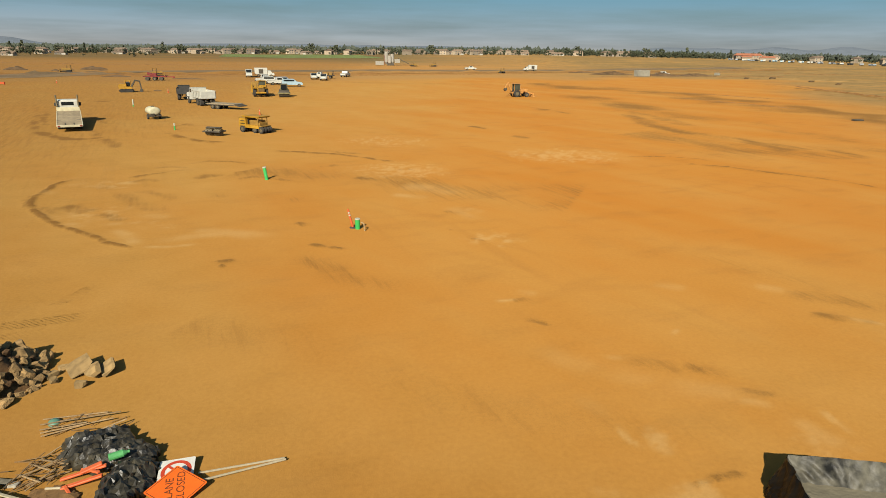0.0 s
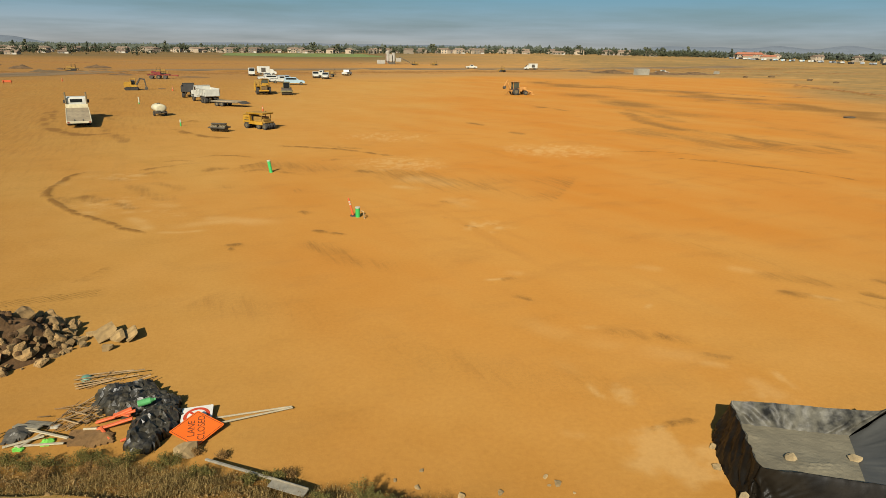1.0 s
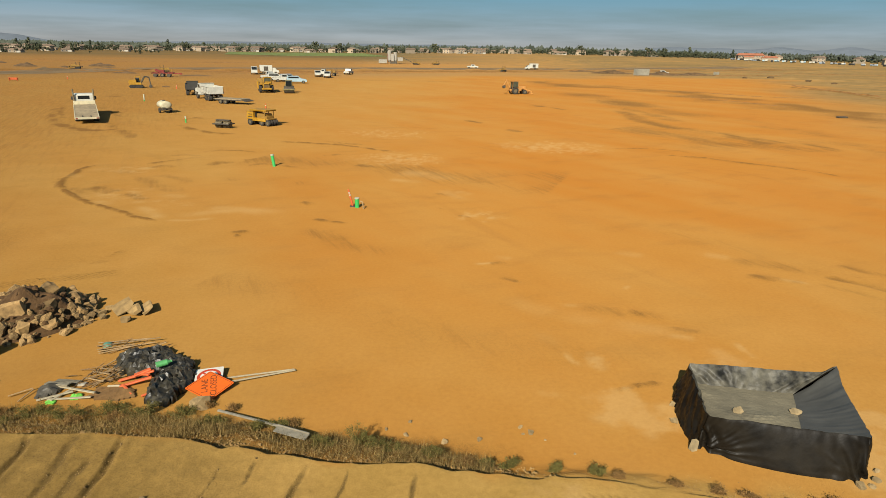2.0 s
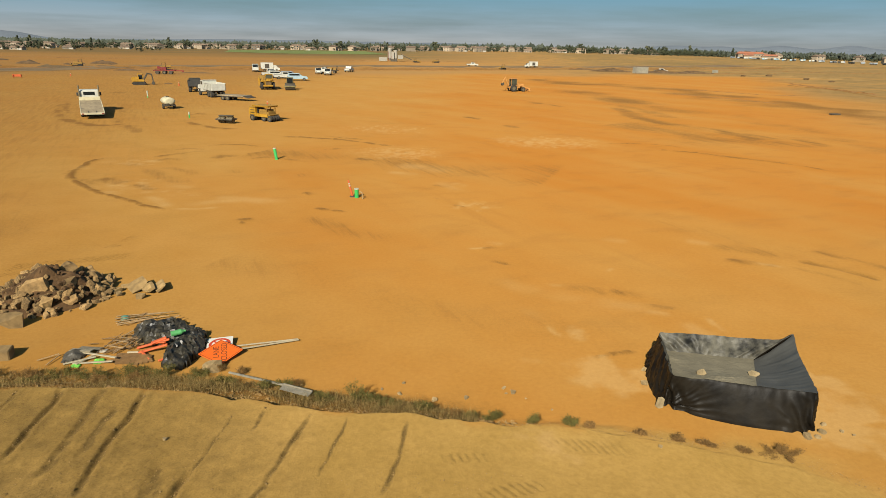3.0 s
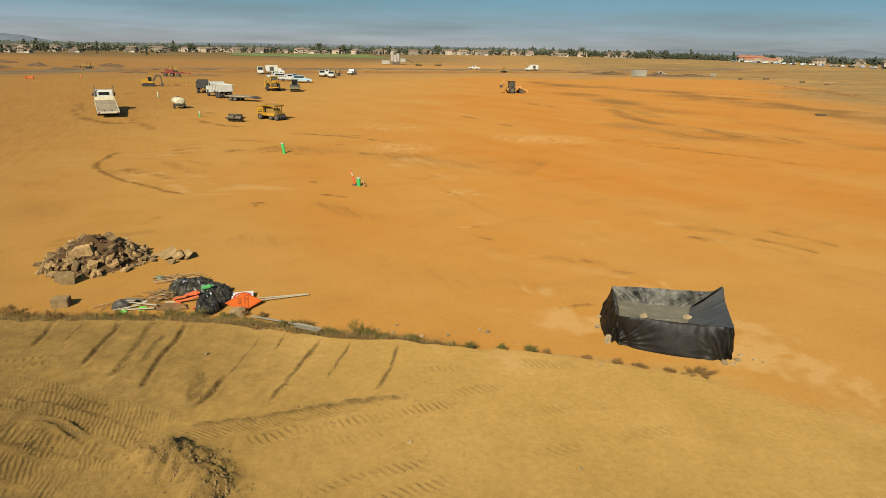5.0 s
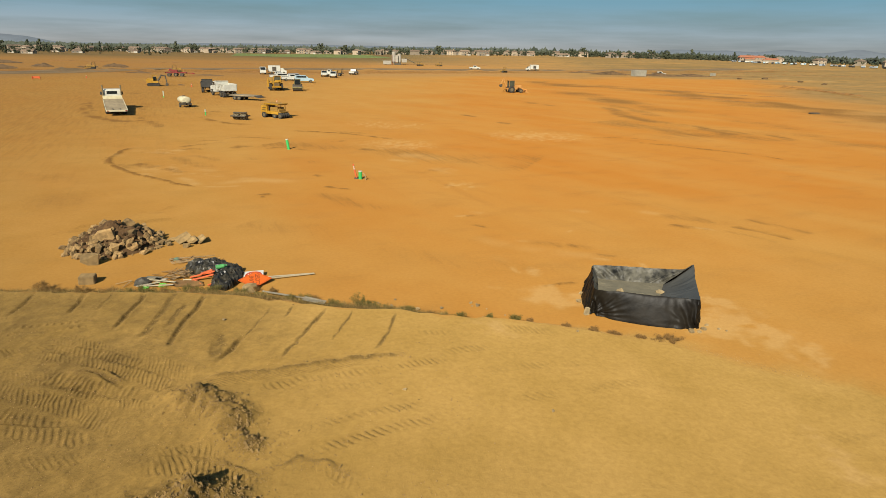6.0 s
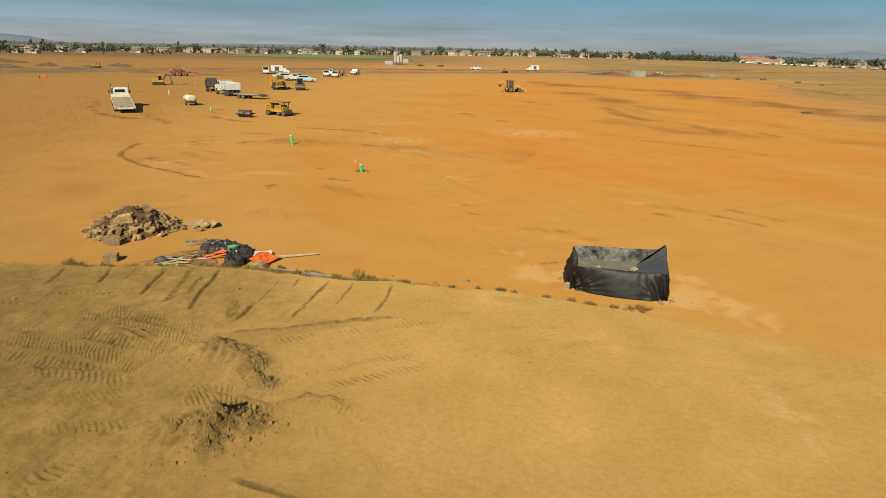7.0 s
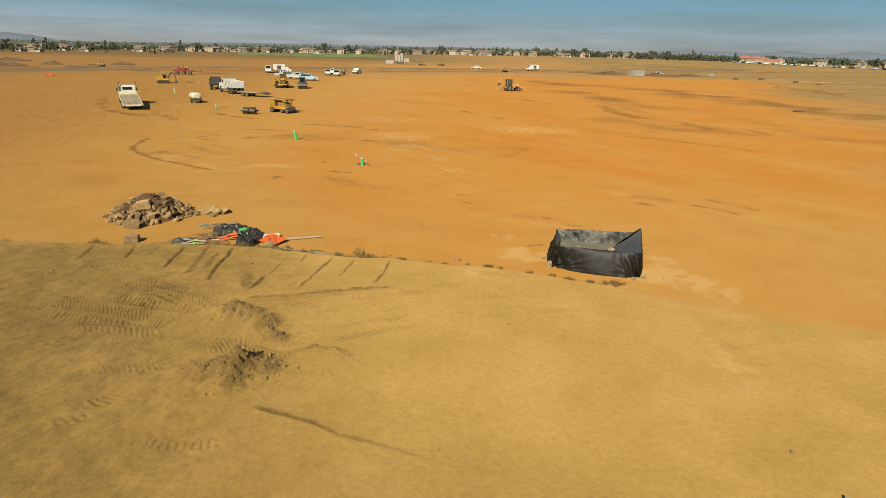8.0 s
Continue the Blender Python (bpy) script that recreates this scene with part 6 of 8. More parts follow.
        faces += [(n + 3, n + 4, n + 5)] + [(n + k, n + (k + 1) % 3, n + 3 + (k + 1) % 3, n + 3 + k) for k in range(3)]
    ob = new("dug_clods", raw_mesh("dug_clods", verts, faces, M_DUG))
    tagged(ob, "dark crumbly clods on the dug heaps", "soil clods", kind="stuff")


grass_strip()


def weed_bush(name, label, c, s, h, seed, mat, leaves=520):
    """A low weed: a few branching stems and many small leaves with gaps between them."""
    r = random.Random(seed)
    z0 = floor_at(*c)
    ob = thing(name, label, "weed", "weeds at the terrace edge")
    ob.location = (c[0], c[1], z0)
    bm = bmesh.new()
    tips = []
    for _ in range(max(9, int(26 * s))):
        a, k = r.uniform(0, 6.28), math.sqrt(r.random())
        tip = Vector((math.cos(a) * s * k * r.uniform(0.7, 1.15), math.sin(a) * s * 0.75 * k * r.uniform(0.7, 1.1), h * (1.05 - 0.6 * k) * r.uniform(0.7, 1.15)))
        root = Vector((tip.x * 0.25, tip.y * 0.25, -0.02))
        midp = root.lerp(tip, 0.5) + Vector((0, 0, 0.10 * h))
        rod(bm, root, midp, 0.008, 0.006, 4)
        rod(bm, midp, tip, 0.006, 0.003, 4)
        tips.append((root, midp, tip))
    tagged(part("stalk", bm, M_DRY, ob, "thin dry stems"), "thin dry stems", kind="stuff")
    verts, faces = [], []
    for _ in range(int(leaves * 4.2)):
        root, midp, tip = r.choice(tips)
        f = r.uniform(0.25, 1.08)
        p = (root.lerp(midp, f * 2) if f < 0.5 else midp.lerp(tip, f * 2 - 1)) + Vector((r.gauss(0, 0.035), r.gauss(0, 0.035), r.gauss(0, 0.03)))
        d = Vector((r.gauss(0, 1), r.gauss(0, 1), r.gauss(0.5, 0.8))).normalized()
        e = d.cross(Vector((r.gauss(0, 1), r.gauss(0, 1), r.gauss(0, 1)))).normalized()
        ln, w = r.uniform(0.022, 0.055), r.uniform(0.004, 0.009)
        n = len(verts)
        verts += [tuple(p), tuple(p + d * ln * 0.5 + e * w), tuple(p + d * ln), tuple(p + d * ln * 0.5 - e * w)]
        faces.append((n, n + 1, n + 2, n + 3))
    lv = new("leaves", raw_mesh("leaves", verts, faces, mat))
    lv.parent = ob
    return ob


GREEN = "leafy green weed growing on the terrace edge"
BROWN = "dry brown weed on the terrace edge"
WEEDS = [(-1.55, 9.55, 0.42, 0.50, M_WEED, GREEN), (-2.35, 9.35, 0.34, 0.28, M_WEED, GREEN), (-1.05, 9.25, 0.30, 0.24, M_WEED, GREEN), (-0.62, 9.15, 0.30, 0.20, M_WEED, GREEN), (-3.55, 10.3, 0.28, 0.38, M_WEED, GREEN), (-3.25, 10.55, 0.20, 0.28, M_BROWN_BUSH, BROWN), (-4.05, 10.2, 0.25, 0.22, M_WEED, GREEN), (0.25, 8.95, 0.30, 0.24, M_WEED, GREEN), (0.95, 8.75, 0.24, 0.18, M_BROWN_BUSH, BROWN), (1.45, 8.70, 0.22, 0.2, M_WEED, GREEN), (1.9, 8.62, 0.30, 0.28, M_WEED, GREEN), (2.95, 8.42, 0.24, 0.20, M_WEED, GREEN), (3.8, 8.25, 0.28, 0.22, M_WEED, GREEN), (4.25, 8.15, 0.14, 0.14, M_BROWN_BUSH, BROWN), (7.75, 7.5, 0.20, 0.06, M_BROWN_BUSH, BROWN)]
WEEDS += [(8.6, 7.45, 0.55, 0.10, M_BROWN_BUSH, BROWN), (7.0, 7.75, 0.26, 0.09, M_BROWN_BUSH, BROWN), (6.3, 7.85, 0.22, 0.12, M_BROWN_BUSH, BROWN), (5.4, 7.95, 0.16, 0.10, M_BROWN_BUSH, BROWN), (-6.1, 11.0, 0.45, 0.24, M_WEED, GREEN), (-7.0, 10.9, 0.50, 0.32, M_WEED, GREEN), (-8.0, 11.1, 0.50, 0.34, M_WEED, GREEN), (-8.9, 10.9, 0.48, 0.30, M_WEED, GREEN), (-9.8, 11.0, 0.50, 0.28, M_WEED, GREEN), (-7.5, 10.4, 0.48, 0.22, M_BROWN_BUSH, BROWN), (-5.2, 10.4, 0.42, 0.20, M_WEED, GREEN), (-8.5, 10.3, 0.40, 0.20, M_BROWN_BUSH, BROWN), (-10.8, 10.9, 0.50, 0.30, M_BROWN_BUSH, BROWN), (-11.8, 10.9, 0.5, 0.3, M_BROWN_BUSH, BROWN), (-12.9, 11.0, 0.5, 0.32, M_BROWN_BUSH, BROWN), (-13.4, 11.3, 0.34, 0.42, M_BROWN_BUSH, BROWN), (-10.3, 10.4, 0.44, 0.2, M_WEED, GREEN), (-5.6, 11.4, 0.20, 0.18, M_BROWN_BUSH, BROWN), (-4.9, 11.25, 0.16, 0.2, M_BROWN_BUSH, BROWN)]
for k, (x, y, s, h, mat, label) in enumerate(WEEDS):
    weed_bush("weed_bush", label, (x, y), s, h, 500 + k, mat, int(900 * s + 80))

# ---- site machines and vehicles ----
M_YELLOW = material("machine_yellow_paint", (0.58, 0.285, 0.010), 0.5, vary=0.35, scale=2.5, second=(0.55, 0.29, 0.03))
M_YELLOW_DUSTY = material("dusty_yellow_paint", (0.33, 0.18, 0.03), 0.7, vary=0.3, scale=2.5)
M_OLIVE = material("dusty_olive_paint", (0.20, 0.16, 0.06), 0.7, vary=0.3, scale=2.5)
M_ORANGE_MACHINE = material("dusty_orange_machine_paint", (0.55, 0.25, 0.06), 0.65, vary=0.25, scale=2.5)
M_WHITE_PAINT = material("dusty_white_vehicle_paint", (0.60, 0.57, 0.47), 0.4, vary=0.12, scale=2.5)
M_CREAM = material("cream_tank_paint", (0.62, 0.54, 0.34), 0.5, vary=0.15, scale=2.5)
M_BLUE_PALE = material("pale_blue_car_paint", (0.40, 0.52, 0.55), 0.35, vary=0.08, scale=2.5)
M_SILVER = material("silver_car_paint", (0.42, 0.44, 0.45), 0.35, metal=0.3, vary=0.08, scale=2.5)
M_RED = material("faded_red_machine_paint", (0.23, 0.028, 0.018), 0.6, vary=0.3, scale=2.5)
M_BLACK_PAINT = material("dusty_black_paint", (0.045, 0.04, 0.032), 0.6, vary=0.3, scale=2.5)
M_DARK_STEEL = material("dirty_dark_steel", (0.10, 0.08, 0.055), 0.7, metal=0.3, vary=0.35, scale=3.0)
M_RUBBER = material("dusty_tyre_rubber", (0.05, 0.042, 0.032), 0.9, vary=0.35, scale=4.0)
M_RIM = material("wheel_rim_steel", (0.20, 0.155, 0.085), 0.6, metal=0.3, vary=0.2, scale=6.0)
M_DECK = material("worn_timber_deck", (0.34, 0.255, 0.145), 0.85, vary=0.25, scale=3.0, bump=0.3)
M_CAB_GLASS = material("dusty_cab_pane", (0.085, 0.082, 0.05), 0.3, vary=0.25, scale=2.0)
M_GLASS = material("dark_vehicle_glass", (0.015, 0.018, 0.018), 0.12, vary=0.1, scale=2.0)
M_PIPE_GREEN = material("green_plastic_pipe", (0.055, 0.46, 0.10), 0.45, vary=0.10, scale=6.0)
M_PIPE_WHITE = material("white_plastic_pipe", (0.52, 0.50, 0.36), 0.5, vary=0.10, scale=6.0)
M_CONE = material("traffic_orange_plastic", (0.62, 0.11, 0.025), 0.5, vary=0.12, scale=6.0)


def wheel(parent, x, y, r, w, rim=0.55):
    """A tyre with a rim on each face, standing on the ground."""
    bm = bmesh.new()
    seg = 20
    prof = [(rim * r, -w / 2), (0.9 * r, -w / 2), (r, -w * 0.36), (r, w * 0.36), (0.9 * r, w / 2), (rim * r, w / 2)]
    loops = []
    for k in range(seg):
        a = 2 * math.pi * k / seg
        loops.append([bm.verts.new((x + p * math.cos(a), y + q, r + p * math.sin(a))) for p, q in prof])
    for k in range(seg):
        u, v = loops[k], loops[(k + 1) % seg]
        for i in range(len(prof) - 1):
            bm.faces.new((u[i], u[i + 1], v[i + 1], v[i]))
    bmesh.ops.recalc_face_normals(bm, faces=bm.faces)
    t = part("wheel", bm, M_RUBBER, parent)
    bm = bmesh.new()
    rod(bm, (x, y - w * 0.38, r), (x, y + w * 0.38, r), rim * r * 1.02, None, 14)
    rod(bm, (x, y - w * 0.46, r), (x, y + w * 0.46, r), rim * r * 0.35, None, 8)
    part("rim", bm, M_RIM, t)
    return t


def boxes(name, mat, parent, items, label="", bevel=0.03):
    bm = bmesh.new()
    for c, s, *rest in items:
        box(bm, c, s, rest[0] if rest else (0, 0, 0), min(bevel, min(s) * 0.3), rest[1] if len(rest) > 1 else 1.0)
    return part(name, bm, mat, parent, label)


def outline(name, mat, parent, pts, y0, y1, label=""):
    bm = bmesh.new()
    plate(bm, pts, y0, y1)
    return part(name, bm, mat, parent, label)


def bars(name, mat, parent, items, label="", seg=8):
    bm = bmesh.new()
    for a, b, r in items:
        rod(bm, a, b, r, None, seg)
    return part(name, bm, mat, parent, label)


def place(ob, x, y, turn, size=1.0):
    ob.matrix_world = pose(x, y, floor_at(x, y), 0, 0, turn) @ Matrix.Diagonal((size, size, size, 1))
    return ob


def tilt_deck_truck():
    ob = thing("flatbed_truck", "white flatbed truck with a long tilted timber deck, parked on dirt", "truck")
    tilt = math.degrees(math.atan2(0.70, 9.3))
    boxes("deck", M_DECK, ob, [((4.65, 0, 1.04), (9.3, 2.40, 0.12), (0, -tilt, 0))], "worn tan timber deck", 0.01)
    boxes("deck_frame", M_CREAM, ob, [((0.02, 0, 0.66), (0.16, 2.46, 0.22), (0, -tilt, 0)), ((4.65, 1.22, 1.03), (9.3, 0.08, 0.20), (0, -tilt, 0)), ((4.65, -1.22, 1.03), (9.3, 0.08, 0.20), (0, -tilt, 0))], "cream painted deck edge", 0.01)
    boxes("headboard", M_CREAM, ob, [((9.35, 0, 1.62), (0.10, 2.44, 0.55))], "cream headboard")
    boxes("chassis", M_DARK_STEEL, ob, [((7.0, 0.42, 0.72), (13.6, 0.12, 0.28)), ((7.0, -0.42, 0.72), (13.6, 0.12, 0.28)), ((4.0, 0, 0.55), (1.2, 2.2, 0.2))])
    outline("cab", M_WHITE_PAINT, ob, [(9.7, 0.75), (9.7, 2.55), (9.95, 2.72), (11.3, 2.72), (11.75, 2.05), (13.5, 1.85), (13.8, 1.6), (13.8, 0.65)], -1.05, 1.05)
    boxes("rear_window", M_GLASS, ob, [((9.69, 0, 2.28), (0.04, 1.30, 0.40))], "dark rear window", 0.01)
    boxes("windscreen", M_GLASS, ob, [((11.56, 0, 2.38), (0.05, 1.9, 0.66), (0, -34, 0))], "", 0.01)
    for s in (-1, 1):
        bars("exhaust_pipe", M_RIM, ob, [((9.55, s * 1.12, 0.8), (9.55, s * 1.12, 3.3), 0.09)], "tall steel exhaust stack")
        boxes("mirror", M_BLACK_PAINT, ob, [((11.2, s * 1.32, 2.1), (0.12, 0.22, 0.42)), ((11.2, s * 1.15, 2.1), (0.04, 0.3, 0.04))], "", 0.02)
        boxes("side_window", M_GLASS, ob, [((10.7, s * 1.055, 2.3), (0.9, 0.03, 0.55))], "", 0.01)
        for x in (3.2, 4.5):
            wheel(ob, x, s * 0.98, 0.50, 0.52)
        wheel(ob, 12.6, s * 0.98, 0.52, 0.32)
        boxes("tail_lamp", M_RED, ob, [((-0.08, s * 1.05, 0.66), (0.04, 0.22, 0.12))], "", 0.005)
    return ob


place(tilt_deck_truck(), -38.3, 70.65, 117.7)


def mini_excavator():
    ob = thing("excavator", "yellow tracked excavator with its bucket resting on dirt", "excavator")
    for s in (-1, 1):
        outline("track", M_RUBBER, ob, [(-1.5, 0.25), (-1.2, 0.0), (1.2, 0.0), (1.5, 0.25), (1.5, 0.5), (1.2, 0.7), (-1.2, 0.7), (-1.5, 0.5)], s * 0.95 - 0.25, s * 0.95 + 0.25, "dark crawler track")
    boxes("undercarriage", M_DARK_STEEL, ob, [((0, 0, 0.55), (1.6, 1.4, 0.4))])
    outline("body", M_YELLOW, ob, [(-1.5, 0.8), (-1.6, 1.5), (-1.3, 1.9), (0.1, 1.9), (0.1, 1.3), (1.2, 1.25), (1.2, 0.8)], -1.0, 1.0, "yellow engine body")
    boxes("cab_glass", M_GLASS, ob, [((0.45, 0.45, 1.75), (1.0, 0.9, 0.95))])
    bars("cab_frame", M_YELLOW, ob, [((-0.1, -0.05, 1.2), (-0.1, -0.05, 2.55), 0.06), ((0.98, -0.05, 1.2), (0.9, -0.05, 2.55), 0.06), ((-0.1, 0.95, 1.2), (-0.1, 0.95, 2.55), 0.06), ((0.98, 0.95, 1.2), (0.9, 0.95, 2.55), 0.06)])
    boxes("cab_roof", M_YELLOW, ob, [((0.4, 0.45, 2.6), (1.25, 1.1, 0.10))])
    boxes("boom", M_DARK_STEEL, ob, [((1.55, -0.35, 1.95), (1.7, 0.26, 0.34), (0, -55, 0)), ((2.45, -0.35, 2.6), (1.2, 0.24, 0.30), (0, 12, 0))], "dark oily boom")
    boxes("arm", M_DARK_STEEL, ob, [((3.1, -0.35, 1.65), (2.0, 0.2, 0.26), (0, 82, 0))])
    bars("hydraulic_ram", M_RIM, ob, [((1.3, -0.35, 1.2), (1.9, -0.35, 2.2), 0.06), ((2.0, -0.35, 2.8), (2.95, -0.35, 2.6), 0.05)])
    outline("bucket", M_DARK_STEEL, ob, [(2.95, 0.75), (3.5, 0.7), (3.6, 0.25), (3.25, 0.0), (2.8, 0.15)], -0.75, 0.05)
    return ob


place(mini_excavator(), -59.3, 132.4, 20, 0.86)


def tank_trailer():
    ob = thing("water_tank_trailer", "cream oval water tank on a small wheeled trailer", "tank trailer")
    bm = bmesh.new()
    rows = []
    for x, k in ((-1.45, 0.05), (-1.45, 0.55), (-1.36, 0.85), (-1.2, 1.0), (1.2, 1.0), (1.36, 0.85), (1.45, 0.55), (1.45, 0.05)):
        rows.append([bm.verts.new((x, 0.98 * k * math.cos(a), 1.32 + 0.68 * k * math.sin(a))) for a in [2 * math.pi * i / 24 for i in range(24)]])
    for u, v in zip(rows, rows[1:]):
        for i in range(24):
            bm.faces.new((u[i], u[(i + 1) % 24], v[(i + 1) % 24], v[i]))
    bm.faces.new(rows[0][::-1])
    bm.faces.new(rows[-1])
    bmesh.ops.recalc_face_normals(bm, faces=bm.faces)
    part("tank", bm, M_CREAM, ob, "cream oval tank", True)
    bars("filler_cap", M_DARK_STEEL, ob, [((0, 0, 1.98), (0, 0, 2.12), 0.25)], "", 14)
    boxes("frame", M_DARK_STEEL, ob, [((0.2, 0.5, 0.6), (3.6, 0.1, 0.16)), ((0.2, -0.5, 0.6), (3.6, 0.1, 0.16)), ((-1.5, 0, 0.62), (0.12, 1.9, 0.28)), ((2.2, 0, 0.55), (0.9, 0.12, 0.12))])
    boxes("rear_box", M_DARK_STEEL, ob, [((-1.65, 0.45, 0.75), (0.35, 0.6, 0.5))])
    for s in (-1, 1):
        wheel(ob, -0.4, s * 0.92, 0.42, 0.28)
    return ob


place(tank_trailer(), -35.0, 84.6, 124, 0.78)


def dump_truck(paint, word):
    ob = thing("dump_truck", word + " dump truck with a raised-side box, parked on dirt", "dump truck")
    boxes("chassis", M_DARK_STEEL, ob, [((0, 0.4, 0.8), (7.0, 0.14, 0.28)), ((0, -0.4, 0.8), (7.0, 0.14, 0.28))])
    box_m = paint
    boxes("dump_box", box_m, ob, [((-1.35, 1.15, 1.75), (4.1, 0.09, 1.15)), ((-1.35, -1.15, 1.75), (4.1, 0.09, 1.15)), ((-1.35, 0, 1.16), (4.1, 2.3, 0.10)), ((0.72, 0, 1.95), (0.09, 2.3, 1.5)), ((0.95, 0, 2.68), (0.7, 2.3, 0.06))], word + " steel dump box", 0.015)
    boxes("tailgate", box_m, ob, [((-3.42, 0, 1.72), (0.09, 2.3, 1.1))], "", 0.015)
    for s in (-1, 1):
        boxes("side_rib", box_m, ob, [((-3.3 + 0.78 * k, s * 1.22, 1.72), (0.10, 0.08, 1.15)) for k in range(6) for s in (-1, 1)] + [((-1.35, s * 1.22, 2.3), (4.15, 0.10, 0.10))], "upright box ribs", 0.01)
    outline("cab", paint, ob, [(1.2, 0.8), (1.2, 2.5), (1.45, 2.65), (2.4, 2.6), (2.75, 1.9), (3.9, 1.75), (4.1, 1.5), (4.1, 0.7)], -1.05, 1.05)
    boxes("windscreen", M_GLASS, ob, [((2.60, 0, 2.25), (0.05, 1.8, 0.65), (0, -27, 0))], "", 0.01)
    for s in (-1, 1):
        boxes("side_window", M_GLASS, ob, [((1.95, s * 1.055, 2.18), (0.8, 0.03, 0.55))], "", 0.01)
        boxes("mudguard", M_BLACK_PAINT, ob, [((3.2, s * 1.0, 1.12), (1.2, 0.4, 0.08))], "", 0.02)
        wheel(ob, 3.2, s * 0.95, 0.52, 0.32)
        wheel(ob, -1.4, s * 0.9, 0.52, 0.55)
        wheel(ob, -2.7, s * 0.9, 0.52, 0.55)
    return ob


place(dump_truck(M_WHITE_PAINT, "white"), -35.9, 106.4, 126)
place(dump_truck(M_BLACK_PAINT, "black"), -42.6, 117.6, 107, 0.88)


def flat_trailer():
    ob = thing("flat_trailer", "low flat timber-decked trailer standing on dirt", "trailer")
    boxes("deck", M_DECK, ob, [((0, 0, 0.78), (5.0, 2.3, 0.12))], "worn timber deck", 0.01)
    boxes("frame", M_DARK_STEEL, ob, [((0, 1.1, 0.66), (5.0, 0.1, 0.14)), ((0, -1.1, 0.66), (5.0, 0.1, 0.14)), ((3.0, 0, 0.62), (1.4, 0.12, 0.12))])
    for s in (-1, 1):
        wheel(ob, 1.5, s * 0.95, 0.38, 0.24)
        wheel(ob, 0.6, s * 0.95, 0.38, 0.24)
    boxes("ramp", M_DARK_STEEL, ob, [((-2.9, 0, 0.62), (0.9, 2.1, 0.08), (0, -14, 0))])
    return ob


place(flat_trailer(), -30.1, 99.4, 158)


def drum_roller():
    ob = thing("towed_roller", "small towed sheepsfoot roller with studded steel drums", "roller")
    for y in (-0.62, 0.62):
        bm = bmesh.new()
        rod(bm, (0, y - 0.5, 0.52), (0, y + 0.5, 0.52), 0.42, None, 20)
        for k in range(14):
            for j in range(4):
                a = 2 * math.pi * (k + 0.5 * (j % 2)) / 14
                d = Vector((math.cos(a), 0, math.sin(a)))
                p = Vector((0, y - 0.38 + 0.25 * j, 0.52))
                rod(bm, p + d * 0.40, p + d * 0.54, 0.06, 0.045, 4)
        part("drum", bm, M_RIM, ob, "studded steel drum")
    boxes("frame", M_DARK_STEEL, ob, [((0.75, 0, 0.6), (0.12, 2.5, 0.18)), ((-0.75, 0, 0.6), (0.12, 2.5, 0.18)), ((0, 1.25, 0.6), (1.6, 0.1, 0.18)), ((0, -1.25, 0.6), (1.6, 0.1, 0.18)), ((0, 0, 0.6), (1.6, 0.1, 0.18)), ((1.4, 0, 0.5), (1.3, 0.12, 0.12)), ((0, 0, 1.08), (0.5, 2.2, 0.16))])
    return ob


place(drum_roller(), -22.4, 69.0, 75, 0.80)


def canopy_tractor():
    """A pneumatic roller: a deep ballast box on close-set wheels under a flat canopy."""
    ob = thing("roller_tractor", "old yellow pneumatic-tyred roller with a flat canopy roof", "roller")
    outline("ballast_box", M_YELLOW, ob, [(-2.3, 0.75), (-2.45, 1.3), (-2.2, 2.15), (-1.0, 2.25), (-0.9, 1.2), (1.6, 1.15), (1.7, 0.7)], -1.05, 1.05, "deep yellow ballast box")
    boxes("box_rim", M_YELLOW_DUSTY, ob, [((-1.65, 1.08, 2.2), (1.4, 0.1, 0.14)), ((-1.65, -1.08, 2.2), (1.4, 0.1, 0.14)), ((-2.35, 0, 2.15), (0.12, 2.2, 0.14))], "dusty rim of the box", 0.02)
    boxes("side_step", M_DARK_STEEL, ob, [((-1.6, -1.12, 0.95), (1.0, 0.12, 0.06)), ((-1.6, -1.12, 1.35), (0.9, 0.10, 0.06)), ((-1.6, -1.12, 1.75), (0.8, 0.08, 0.06))], "dark access steps", 0.01)
    boxes("engine", M_YELLOW_DUSTY, ob, [((0.45, 0, 1.5), (1.9, 1.5, 0.75)), ((1.45, 0, 1.35), (0.5, 1.7, 0.45))], "dusty engine under the canopy", 0.06)
    boxes("radiator", M_BLACK_PAINT, ob, [((-0.82, 0, 1.6), (0.08, 1.5, 0.7)), ((1.36, 0, 1.62), (0.06, 0.9, 0.3))], "dark radiator grille", 0.01)
    boxes("seat", M_BLACK_PAINT, ob, [((-0.35, 0, 1.5), (0.5, 0.5, 0.12)), ((-0.6, 0, 1.75), (0.10, 0.5, 0.45))])
    boxes("canopy", M_YELLOW, ob, [((0.15, 0, 2.46), (3.6, 2.35, 0.12)), ((0.15, 0, 2.34), (3.5, 2.25, 0.12))], "flat yellow canopy roof")
    for x in (-1.2, 1.45):
        for y in (-0.95, 0.95):
            bars("canopy_post", M_YELLOW_DUSTY, ob, [((x, y, 1.0), (x, y, 2.35), 0.055)])
    for y in (-0.82, -0.28, 0.28, 0.82):
        wheel(ob, 1.95, y, 0.50, 0.38)
    for y in (-0.98, -0.49, 0.0, 0.49, 0.98):
        wheel(ob, -1.7, y, 0.50, 0.36)
    wheel(ob, 0.6, -0.75, 0.50, 0.36)
    wheel(ob, 0.6, 0.75, 0.50, 0.36)
